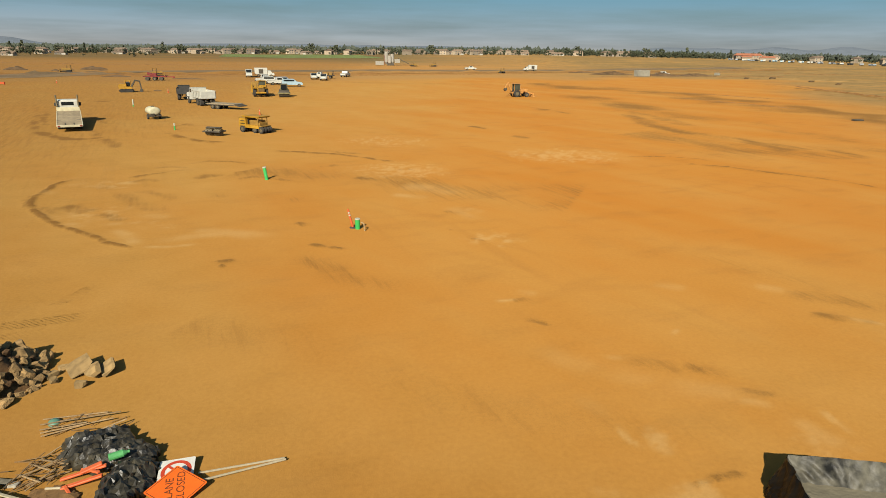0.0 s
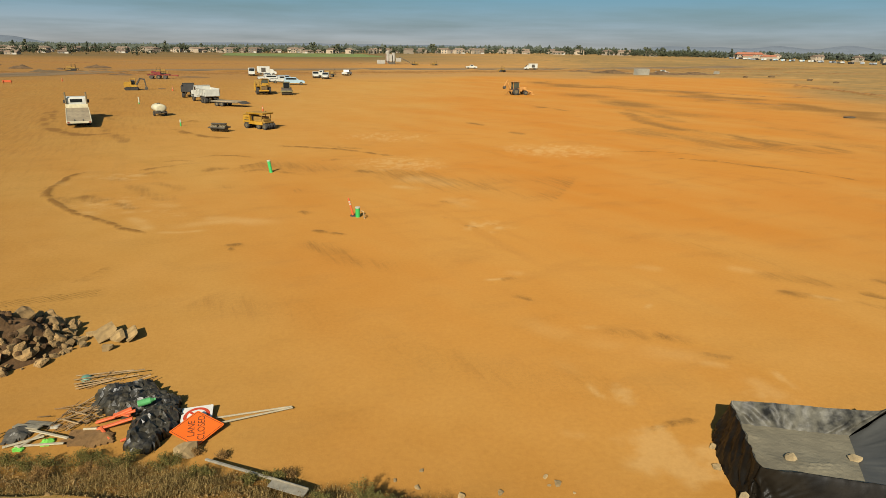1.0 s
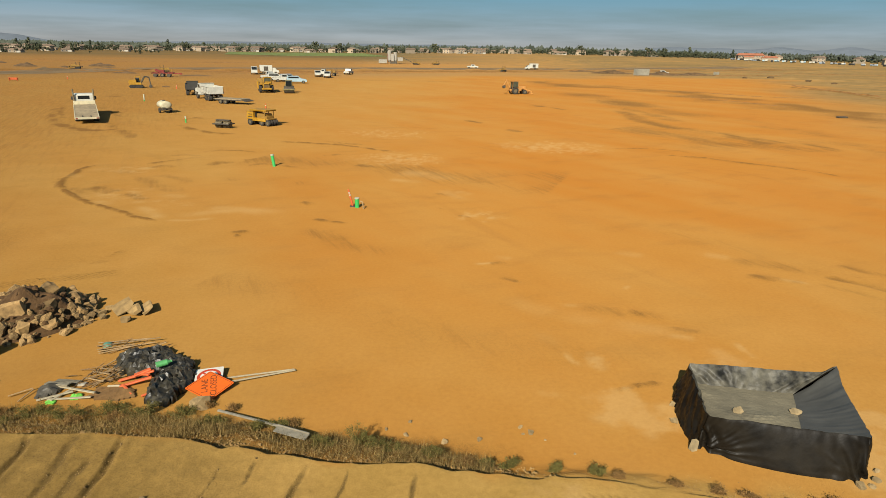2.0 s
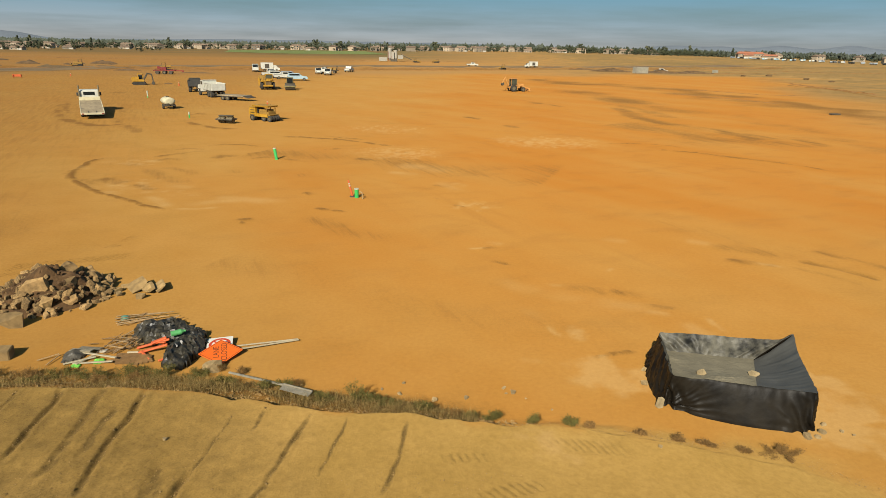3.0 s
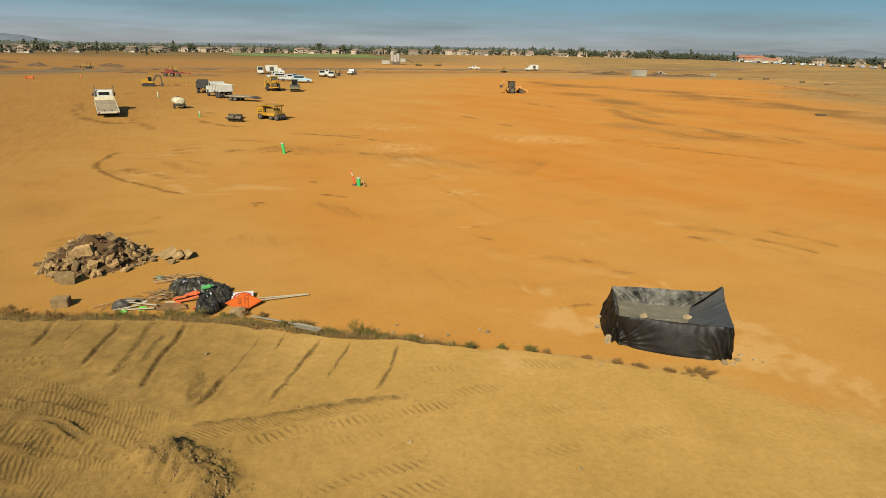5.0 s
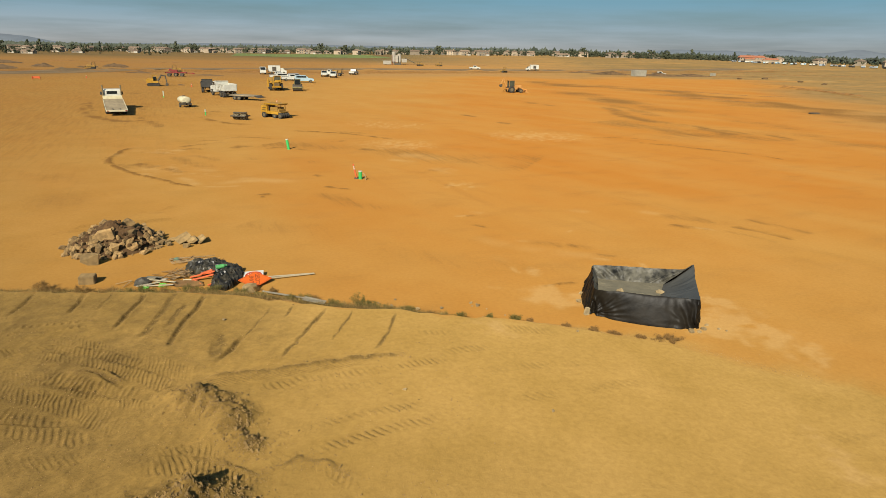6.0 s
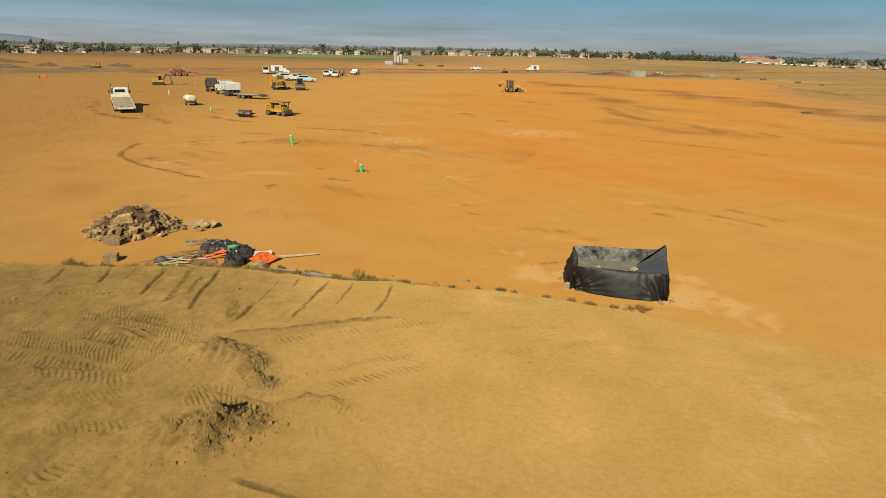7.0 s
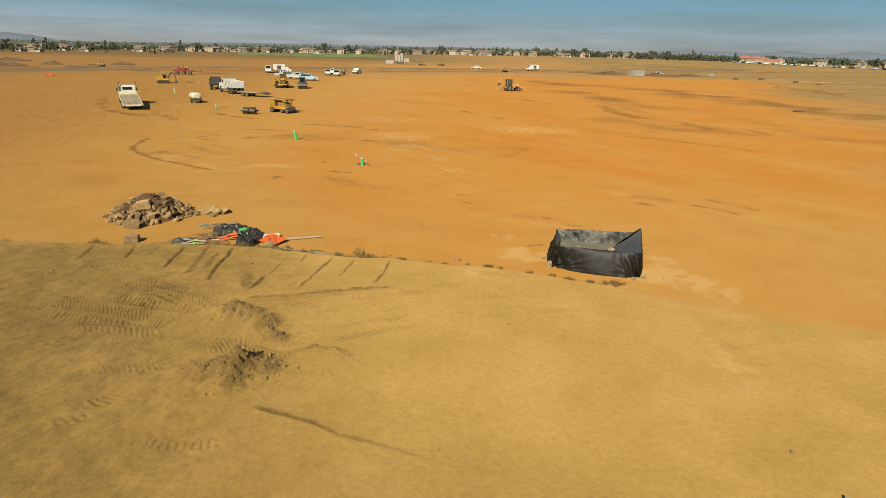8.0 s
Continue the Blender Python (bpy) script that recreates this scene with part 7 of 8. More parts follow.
    boxes("axle_fork", M_YELLOW_DUSTY, ob, [((1.95, 0, 1.08), (0.5, 2.0, 0.16)), ((1.95, -0.55, 0.8), (0.16, 0.12, 0.5)), ((1.95, 0.55, 0.8), (0.16, 0.12, 0.5))])
    bars("exhaust", M_DARK_STEEL, ob, [((0.9, 0.5, 1.7), (0.9, 0.5, 2.6), 0.06)])
    return ob


place(canopy_tractor(), -18.8, 72.3, -32, 0.74)


def scraper():
    """A wheel tractor with a push bowl behind it: big tyres, a high cab, rails, ladder and lamps."""
    ob = thing("scraper", "large yellow earth scraper with a high cab, parked", "scraper")
    boxes("bowl", M_YELLOW_DUSTY, ob, [((-2.6, 1.5, 1.6), (4.4, 0.14, 1.9)), ((-2.6, -1.5, 1.6), (4.4, 0.14, 1.9)), ((-2.6, 0, 0.8), (4.4, 3.0, 0.16)), ((-4.8, 0, 1.9), (0.16, 3.0, 2.2))], "open steel bowl")
    boxes("side_rib", M_YELLOW, ob, [((-4.4 + 0.75 * k, s * 1.62, 1.6), (0.14, 0.10, 1.8)) for k in range(6) for s in (-1, 1)])
    boxes("gooseneck", M_YELLOW, ob, [((0.1, 0, 2.35), (1.5, 0.8, 0.5)), ((-0.6, 0, 1.9), (0.5, 2.6, 0.5))], "", 0.08)
    boxes("tractor_body", M_YELLOW, ob, [((2.6, 0, 1.6), (2.6, 1.5, 1.0)), ((2.9, 0, 0.95), (2.8, 2.3, 0.3)), ((3.6, 0, 2.2), (1.1, 1.2, 0.35))], "", 0.1)
    boxes("mudguard", M_YELLOW, ob, [((2.4, s * 1.35, 1.98), (2.1, 0.7, 0.10)) for s in (-1, 1)], "", 0.04)
    boxes("cab", M_YELLOW, ob, [((1.3, 0.45, 3.55), (1.7, 1.8, 0.12)), ((1.3, 0.45, 2.35), (1.6, 1.7, 0.45))])
    boxes("cab_glass", M_CAB_GLASS, ob, [((1.3, 0.45, 3.03), (1.35, 1.45, 0.88))], "dusty cab panes")
    for a in (-1, 1):
        for b in (-1, 1):
            bars("cab_post", M_YELLOW, ob, [((1.3 + a * 0.74, 0.45 + b * 0.8, 2.5), (1.3 + a * 0.74, 0.45 + b * 0.8, 3.5), 0.07)])
    boxes("engine_grille", M_DARK_STEEL, ob, [((3.93, 0, 1.6), (0.06, 1.25, 0.8))])
    boxes("grille_bar", M_YELLOW_DUSTY, ob, [((3.98, 0, 1.3 + 0.2 * k), (0.05, 1.3, 0.06)) for k in range(4)], "", 0.01)
    bars("guard_rail", M_YELLOW_DUSTY, ob, [((2.1, -0.9, 2.1), (2.1, -0.9, 2.9), 0.04), ((3.4, -0.9, 2.1), (3.4, -0.9, 2.9), 0.04), ((2.1, -0.9, 2.9), (3.4, -0.9, 2.9), 0.04), ((2.1, -0.9, 2.5), (3.4, -0.9, 2.5), 0.03)])
    boxes("ladder", M_DARK_STEEL, ob, [((1.2, -1.5, 0.6 + 0.35 * k), (0.5, 0.2, 0.05)) for k in range(5)], "", 0.01)
    for s in (-1, 1):
        wheel(ob, 2.4, s * 1.35, 0.92, 0.66)
        wheel(ob, -3.9, s * 1.15, 0.92, 0.62)
        boxes("headlight", M_RIM, ob, [((4.0, s * 0.55, 2.2), (0.06, 0.24, 0.18))], "", 0.01)
    bars("exhaust", M_DARK_STEEL, ob, [((3.2, -0.4, 2.2), (3.2, -0.4, 3.2), 0.08)])
    return ob


place(scraper(), -31.3, 126.6, -72, 0.82)


def drum_compactor():
    ob = thing("compactor", "olive soil compactor with a smooth steel drum in front", "compactor")
    bars("drum", M_DARK_STEEL, ob, [((1.6, -1.05, 0.75), (1.6, 1.05, 0.75), 0.75)], "wide smooth steel drum", 28)
    boxes("drum_frame", M_OLIVE, ob, [((1.6, 1.2, 0.8), (1.9, 0.12, 0.3)), ((1.6, -1.2, 0.8), (1.9, 0.12, 0.3)), ((0.6, 0, 0.85), (0.14, 2.5, 0.35)), ((2.55, 0, 0.85), (0.14, 2.5, 0.3))])
    boxes("body", M_OLIVE, ob, [((-1.5, 0, 1.35), (2.2, 1.6, 0.9)), ((-0.1, 0, 1.0), (1.2, 1.0, 0.4))], "", 0.08)
    boxes("cab_glass", M_GLASS, ob, [((-0.2, 0, 2.0), (1.1, 1.2, 1.0))])
    boxes("cab_roof", M_OLIVE, ob, [((-0.2, 0, 2.62), (1.5, 1.5, 0.12))])
    for a in (-1, 1):
        for b in (-1, 1):
            bars("cab_post", M_OLIVE, ob, [((-0.2 + a * 0.6, b * 0.65, 1.3), (-0.2 + a * 0.6, b * 0.65, 2.6), 0.05)])
    for s in (-1, 1):
        wheel(ob, -1.5, s * 0.85, 0.72, 0.5)
    return ob


place(drum_compactor(), -26.3, 125.0, -78, 0.9)


def road_car(kind, paint, label, category):
    """A pickup, a sport utility car or a van, one outline drawn across and its glass, lamps and wheels."""
    ob = thing("pickup_truck" if kind == "pickup" else ("suv" if kind == "suv" else "van"), label, category, "parked cars")
    if kind == "pickup":
        pts = [(-2.75, 0.55), (-2.75, 1.15), (-0.75, 1.18), (-0.55, 1.80), (0.75, 1.82), (1.35, 1.22), (2.6, 1.08), (2.75, 0.85), (2.75, 0.45)]
        glass = (0.10, 1.52, 1.15, 0.40)
    elif kind == "suv":
        pts = [(-2.4, 0.5), (-2.45, 1.1), (-2.2, 1.75), (0.4, 1.80), (1.15, 1.15), (2.3, 1.0), (2.45, 0.8), (2.45, 0.42)]
        glass = (-0.75, 1.45, 2.5, 0.40)
    else:
        pts = [(-2.7, 0.5), (-2.75, 2.1), (-2.5, 2.3), (1.4, 2.3), (2.1, 1.35), (2.7, 1.15), (2.75, 0.45)]
        glass = (0.9, 1.75, 1.0, 0.5)
    outline("body", paint, ob, pts, -0.93, 0.93)
    x, z, ln, h = glass
    for s in (-1, 1):
        boxes("side_window", M_GLASS, ob, [((x, s * 0.935, z), (ln, 0.02, h))], "", 0.005)
        for wx in (-1.6, 1.6):
            wheel(ob, wx, s * 0.84, 0.37, 0.24)
        boxes("headlight", M_RIM, ob, [((pts[-2][0] - 0.02, s * 0.68, 0.80), (0.06, 0.36, 0.16))], "", 0.01)
        boxes("tail_lamp", M_RED, ob, [((pts[1][0] + 0.0, s * 0.80, 0.98), (0.05, 0.16, 0.26))], "", 0.01)
    top, low = (pts[4], pts[5]) if kind != "suv" else (pts[3], pts[4])
    if kind == "van":
        top, low = pts[3], pts[4]
    mx, mz = (top[0] + low[0]) / 2 + 0.015, (top[1] + low[1]) / 2 + 0.015
    ang = math.degrees(math.atan2(top[1] - low[1], low[0] - top[0]))
    boxes("windscreen", M_GLASS, ob, [((mx, 0, mz), (math.hypot(top[0] - low[0], top[1] - low[1]) * 0.86, 1.62, 0.02), (0, ang, 0))], "", 0.005)
    if kind == "pickup":
        boxes("cargo_bed", M_BLACK_PAINT, ob, [((-1.75, 0, 1.175), (1.8, 1.5, 0.03))], "dark open bed", 0.005)
    boxes("bumper", M_BLACK_PAINT, ob, [((pts[-1][0], 0, 0.5), (0.14, 1.8, 0.18)), ((pts[0][0], 0, 0.52), (0.14, 1.8, 0.18))], "", 0.02)
    return ob


place(road_car("suv", M_BLUE_PALE, "pale blue car parked beside other vehicles", "car"), -31.2, 158.6, 14)
white_pickup = place(road_car("pickup", M_WHITE_PAINT, "white pickup truck parked on dirt", "pickup truck"), -35.6, 164.5, 18)
white_suv = place(road_car("suv", M_WHITE_PAINT, "white sport utility car parked on dirt", "car"), -38.6, 170.0, 16)
place(road_car("suv", M_SILVER, "silver car parked among the trucks", "car"), -35.2, 169.5, 20)
place(road_car("van", M_WHITE_PAINT, "white van parked at the back of the row", "van"), -53.4, 205.0, -75)


def again(ob, x, y, turn):
    return copy_thing(ob, pose(x, y, floor_at(x, y), 0, 0, turn))


for src, x, y, turn in ((white_pickup, -41.4, 175.5, 20), (white_suv, -43.2, 182.0, -70), (white_suv, -31.9, 196.5, -80), (white_suv, -28.2, 191.0, -86), (white_pickup, -24.6, 215.5, 80),
                        (white_pickup, 24.9, 313.0, 5), (white_pickup, 102.5, 269.0, 3)):
    again(src, x, y, turn)


def box_truck():
    ob = thing("box_truck", "white box truck parked at the back of the row", "truck")
    boxes("cargo_box", M_WHITE_PAINT, ob, [((-1.2, 0, 2.1), (4.6, 2.3, 2.3))])
    outline("cab", M_WHITE_PAINT, ob, [(1.2, 0.6), (1.2, 2.3), (2.2, 2.3), (2.8, 1.5), (3.5, 1.35), (3.6, 0.6)], -1.0, 1.0)
    boxes("windscreen", M_GLASS, ob, [((2.52, 0, 1.92), (0.9, 1.8, 0.03), (0, 53, 0))], "", 0.005)
    for s in (-1, 1):
        boxes("door_panel", M_DARK_STEEL, ob, [((-1.2, s * 1.16, 2.0), (1.6, 0.03, 1.6))], "", 0.005)
        wheel(ob, 2.4, s * 0.9, 0.45, 0.28)
        wheel(ob, -2.2, s * 0.9, 0.45, 0.45)
    return ob


bt = place(box_truck(), -49.3, 208.0, 14, 0.85)
again(bt, 51.0, 296.0, 185)


def service_truck():
    ob = thing("service_truck", "flatbed service truck carrying dusty yellow equipment", "truck")
    outline("cab", M_WHITE_PAINT, ob, [(0.9, 0.5), (0.9, 1.9), (2.0, 1.9), (2.5, 1.25), (3.3, 1.1), (3.3, 0.5)], -0.95, 0.95)
    boxes("bed", M_BLACK_PAINT, ob, [((-1.1, 0, 0.85), (3.8, 2.1, 0.16))])
    boxes("equipment", M_YELLOW_DUSTY, ob, [((-0.6, 0.2, 1.35), (1.2, 1.0, 0.8)), ((-1.9, -0.2, 1.25), (1.0, 1.2, 0.6))], "dusty yellow equipment", 0.06)
    for s in (-1, 1):
        boxes("side_window", M_GLASS, ob, [((1.55, s * 0.955, 1.6), (0.8, 0.02, 0.4))], "", 0.005)
    bars("rack", M_DARK_STEEL, ob, [((-2.6, 0.9, 0.9), (-2.6, 0.9, 2.2), 0.05), ((-2.6, -0.9, 0.9), (-2.6, -0.9, 2.2), 0.05), ((-2.6, -0.9, 2.2), (-2.6, 0.9, 2.2), 0.05)])
    for s in (-1, 1):
        for x in (2.3, -1.9):
            wheel(ob, x, s * 0.88, 0.4, 0.28)
    return ob


place(service_truck(), -29.6, 203.0, 175)


def backhoe():
    ob = thing("backhoe_loader", "dusty orange backhoe loader on the open pad", "backhoe")
    boxes("body", M_ORANGE_MACHINE, ob, [((0.9, 0, 1.25), (1.9, 0.9, 0.7)), ((-0.4, 0, 0.85), (2.6, 0.9, 0.35))], "", 0.06)
    boxes("cab_roof", M_ORANGE_MACHINE, ob, [((-0.6, 0, 2.65), (1.6, 1.5, 0.10))])
    boxes("cab_glass", M_CAB_GLASS, ob, [((-0.6, 0.6, 2.0), (1.2, 0.03, 1.1)), ((-0.6, -0.6, 2.0), (1.2, 0.03, 1.1)), ((0.02, 0, 2.1), (0.03, 1.1, 0.9))], "dusty cab panes", 0.005)
    boxes("seat", M_BLACK_PAINT, ob, [((-0.7, 0, 1.4), (0.5, 0.5, 0.14)), ((-0.95, 0, 1.7), (0.12, 0.5, 0.5))])
    boxes("dash", M_ORANGE_MACHINE, ob, [((-0.05, 0, 1.35), (0.3, 0.9, 0.5))])
    for a in (-1, 1):
        for b in (-1, 1):
            bars("cab_post", M_ORANGE_MACHINE, ob, [((-0.6 + a * 0.66, b * 0.65, 1.1), (-0.6 + a * 0.66, b * 0.65, 2.6), 0.05)])
    for s in (-1, 1):
        boxes("loader_arm", M_ORANGE_MACHINE, ob, [((1.9, s * 0.62, 0.95), (2.2, 0.14, 0.24), (0, 18, 0))])
    outline("loader_bucket", M_ORANGE_MACHINE, ob, [(2.8, 0.05), (3.5, 0.05), (3.55, 0.12), (3.0, 0.25), (2.95, 0.75), (2.8, 0.8)], -1.05, 1.05)
    boxes("boom", M_ORANGE_MACHINE, ob, [((-2.05, 0, 2.0), (1.9, 0.2, 0.28), (0, 62, 0)), ((-2.75, 0, 2.35), (1.4, 0.2, 0.24), (0, -58, 0))], "folded digging boom")
    outline("digger_bucket", M_DARK_STEEL, ob, [(-3.2, 1.75), (-2.8, 1.85), (-2.75, 1.4), (-3.1, 1.2), (-3.35, 1.45)], -0.3, 0.3)
    for s in (-1, 1):
        bars("stabiliser", M_ORANGE_MACHINE, ob, [((-1.7, s * 0.4, 0.9), (-1.8, s * 1.2, 0.35), 0.07)])
    for s in (-1, 1):
        wheel(ob, -0.75, s * 0.85, 0.72, 0.45)
        wheel(ob, 1.5, s * 0.8, 0.46, 0.32)
    return ob


place(backhoe(), 20.3, 133.0, 16)


def red_harrow():
    ob = thing("disc_harrow", "rusty red disc harrow parked at the pad's edge", "disc harrow")
    boxes("frame", M_RED, ob, [((0, 1.2, 0.9), (5.0, 0.2, 0.2)), ((0, -1.2, 0.9), (5.0, 0.2, 0.2)), ((2.3, 0, 0.9), (0.2, 2.6, 0.2)), ((-2.3, 0, 0.9), (0.2, 2.6, 0.2)), ((0, 0, 1.2), (0.9, 2.0, 0.8)), ((3.2, 0, 0.8), (2.0, 0.2, 0.2)), ((-1.0, 0, 1.4), (1.2, 1.4, 0.5), (0, 20, 0))], "", 0.02)
    bm = bmesh.new()
    for k in range(9):
        for x in (-1.6, 1.4):
            rod(bm, (x, -1.6 + 0.4 * k, 0.42), (x, -1.55 + 0.4 * k, 0.42), 0.42, 0.36, 14)
    part("discs", bm, M_DARK_STEEL, ob, "row of steel discs")
    for s in (-1, 1):
        wheel(ob, 0.0, s * 1.45, 0.45, 0.25)
    boxes("hitch", M_RED, ob, [((4.1, 0, 0.7), (0.5, 0.5, 0.3))])
    return ob


place(red_harrow(), -71.8, 178.5, 15, 1.15)


def dozer():
    ob = thing("bulldozer", "dark yellow tracked bulldozer with a raised canopy", "bulldozer")
    for s in (-1, 1):
        outline("track", M_RUBBER, ob, [(-1.7, 0.3), (-1.4, 0), (1.4, 0), (1.7, 0.3), (1.6, 0.75), (-1.5, 0.95)], s * 0.95 - 0.25, s * 0.95 + 0.25)
    boxes("body", M_YELLOW_DUSTY, ob, [((0.7, 0, 1.3), (1.9, 1.0, 0.8)), ((-0.9, 0, 1.2), (1.3, 1.4, 0.7))], "", 0.06)
    boxes("canopy", M_YELLOW_DUSTY, ob, [((-0.8, 0, 2.6), (1.5, 1.5, 0.1))])
    for a in (-1, 1):
        for b in (-1, 1):
            bars("canopy_post", M_DARK_STEEL, ob, [((-0.8 + a * 0.65, b * 0.65, 1.5), (-0.8 + a * 0.65, b * 0.65, 2.55), 0.05)])
    outline("blade", M_YELLOW_DUSTY, ob, [(2.3, 0.05), (2.5, 0.05), (2.42, 0.6), (2.5, 1.1), (2.35, 1.1), (2.25, 0.6)], -1.5, 1.5)
    for s in (-1, 1):
        boxes("push_arm", M_YELLOW_DUSTY, ob, [((1.2, s * 1.3, 0.55), (2.3, 0.14, 0.2))])
    boxes("ripper", M_DARK_STEEL, ob, [((-2.1, 0, 0.9), (0.7, 1.2, 0.2)), ((-2.4, 0, 0.6), (0.12, 0.12, 0.9))])
    return ob


dz = place(dozer(), -82.0, 206.0, 20, 0.85)
for x, y, turn in ((35.0, 273.0, 100), (-118.0, 222.0, 200), (-3.0, 352.0, 15), (8.0, 356.0, 190)):
    again(dz, x, y, turn)


# ---- pipes, posts and cones on the pad ----
def stub_pipe(label, r, h, cap, lean=(0, 0)):
    ob = thing("stub_pipe", label, "pipe", "stub pipes")
    bm = bmesh.new()
    rod(bm, (0, 0, -0.1), (lean[0], lean[1], h - cap), r, None, 16)
    part("pipe", bm, M_PIPE_GREEN, ob, "bright green plastic pipe")
    bm = bmesh.new()
    rod(bm, (lean[0], lean[1], h - cap), (lean[0] * 1.05, lean[1] * 1.05, h), r * 1.12, None, 16)
    part("cap", bm, M_PIPE_WHITE, ob, "white pipe cap")
    return ob


GREEN_PIPE = "green plastic stub pipe with a white cap, upright in dirt"
place(stub_pipe(GREEN_PIPE, 0.13, 0.58, 0.06), -3.83, 32.95, 0)
place(stub_pipe(GREEN_PIPE, 0.12, 0.92, 0.09, (-0.16, 0.10)), -11.5, 45.6, 0)
place(stub_pipe(GREEN_PIPE, 0.08, 0.75, 0.30, (0.0, 0.0)), -28.2, 73.4, 0)
place(stub_pipe(GREEN_PIPE, 0.09, 1.10, 0.90, (0.04, 0.0)), -44.8, 101.4, 0)


def delineator():
    ob = thing("delineator_post", "orange traffic delineator post leaning beside a green pipe", "delineator")
    way = Vector((-0.26, 0.10, 1.0)).normalized()
    bm = bmesh.new()
    rod(bm, way * 0.06, way * 0.66, 0.07, 0.055, 14)
    rod(bm, way * 0.74, way * 0.80, 0.055, 0.052, 14)
    rod(bm, way * 0.88, way * 1.05, 0.052, 0.045, 14)
    part("post", bm, M_CONE, ob)
    bm = bmesh.new()
    rod(bm, way * 0.66, way * 0.74, 0.056, None, 14)
    rod(bm, way * 0.80, way * 0.88, 0.053, None, 14)
    part("reflective_band", bm, M_PIPE_WHITE, ob, "white reflective bands")
    bm = bmesh.new()
    rod(bm, (0, 0, 0), (0, 0, 0.06), 0.20, 0.16, 8)
    part("base", bm, M_BLACK_PAINT, ob, "black rubber base")
    return ob


place(delineator(), -4.10, 33.15, 0)
bm = bmesh.new()
rod(bm, (0, 0, -0.05), (-0.05, 0, 0.40), 0.035, None, 8)
rod(bm, (-0.05, 0, 0.40), (-0.20, 0.0, 0.46), 0.035, None, 8)
ob = link_mesh("bent_pipe", bm, M_WOOD)
place(ob, -3.42, 32.6, 0)
tagged(ob, "short bent pale pipe standing beside the green pipe", "pipe")


def site_cone(h, label):
    ob = thing("traffic_cone", label, "traffic cone", "site cones")
    bm = bmesh.new()
    rod(bm, (0, 0, 0.04), (0, 0, h * 0.6), 0.17, 0.11, 12)
    rod(bm, (0, 0, h * 0.75), (0, 0, h), 0.08, 0.05, 12)
    part("cone", bm, M_CONE, ob)
    bm = bmesh.new()
    rod(bm, (0, 0, h * 0.6), (0, 0, h * 0.75), 0.11, 0.08, 12)
    part("reflective_band", bm, M_PIPE_WHITE, ob)
    bm = bmesh.new()
    box(bm, (0, 0, 0.02), (0.42, 0.42, 0.05), (0, 0, 0), 0.01)
    part("base", bm, M_CONE, ob)
    return ob


cone = place(site_cone(1.1, "orange traffic cone standing on the dirt pad"), -50.8, 131.7, 0, 0.75)
again(cone, -23.0, 91.5, 0)
again(cone, -88.0, 160.0, 0)


def barrier():
    ob = thing("orange_barrier", "low orange site barrier at the pad's edge", "barrier")
    boxes("panel", M_CONE, ob, [((0, 0, 0.65), (2.6, 0.12, 0.7))])
    for x in (-1.1, 1.1):
        boxes("leg", M_CONE, ob, [((x, 0, 0.5), (0.14, 0.7, 1.0))])
    return ob


place(barrier(), -94.7, 149.5, 20, 0.7)

# ---- heaps, plant and stores at the far edge of the site ----
M_SPOIL = material("spoil_heap_soil", (0.115, 0.066, 0.027), 0.97, vary=0.35, scale=1.2, bump=0.6)
M_PLANT_WHITE = material("white_plant_steel", (0.40, 0.35, 0.27), 0.6, vary=0.15, scale=1.0)
M_STORE = material("grey_store_panel", (0.34, 0.30, 0.22), 0.7, vary=0.15, scale=1.0)


def spoil_heap(x, y, sx, sy, h, seed):
    bm = bmesh.new()
    na, nr = 28, 7
    top = bm.verts.new((0, 0, h))
    rows = []
    for r in range(1, nr + 1):
        g = r / nr
        row = []
        for a in range(na):
            th = 2 * math.pi * a / na
            w = 1 + 0.25 * noise.noise(Vector((math.cos(th) * 1.5, math.sin(th) * 1.5, seed)))
            px, py = sx * w * g * math.cos(th), sy * w * g * math.sin(th)
            row.append(bm.verts.new((px, py, max(0, h * (1 - g) ** 0.9 * (1 + 0.5 * noise.noise(Vector((px * 0.6, py * 0.6, seed))))) - 0.3 * (r == nr))))
        rows.append(row)
    for i in range(na):
        j = (i + 1) % na
        bm.faces.new((top, rows[0][i], rows[0][j]))
        for u, v in zip(rows, rows[1:]):
            bm.faces.new((u[i], v[i], v[j], u[j]))
    ob = link_mesh("soil_mound", bm, M_SPOIL, smooth=True)
    ob.location = (x, y, floor_at(x, y))
    return tagged(ob, "low brown heap of dug soil", "soil heap", "soil mounds")


for k, (x, y, sx, sy, h) in enumerate(((-143, 236, 6, 4, 2.2), (-122, 222, 4, 3, 1.6), (-123, 250, 7, 5, 2.2), (-108, 226, 9, 3, 1.0), (-90, 196, 6, 3, 0.9), (-60, 135.5, 1.6, 1.2, 0.5), (-54.9, 136.8, 1.3, 0.9, 0.45), (-162, 230, 9, 5, 2.0), (-150, 205, 10, 5, 1.6),
                                       (-66, 188, 7, 2.5, 0.5), (100, 262, 9, 2.5, 0.9), (112, 266, 8, 2.5, 0.9), (74, 292, 9, 3, 1.0), (-130, 170, 9, 4, 1.3), (82, 272, 13, 2.5, 2.4), (102, 268, 12, 2.5, 2.3), (117, 270, 13, 2.5, 2.0), (-158, 215, 12, 4, 2.2), (-138, 204, 9, 4, 1.9), (-176, 262, 14, 5, 2.4))):
    spoil_heap(x, y, sx * 0.8, sy * 0.8, h * 0.6, k * 3.3)


def mixing_plant():
    ob = thing("mixing_plant", "white mixing plant with silos and a conveyor", "mixing plant")
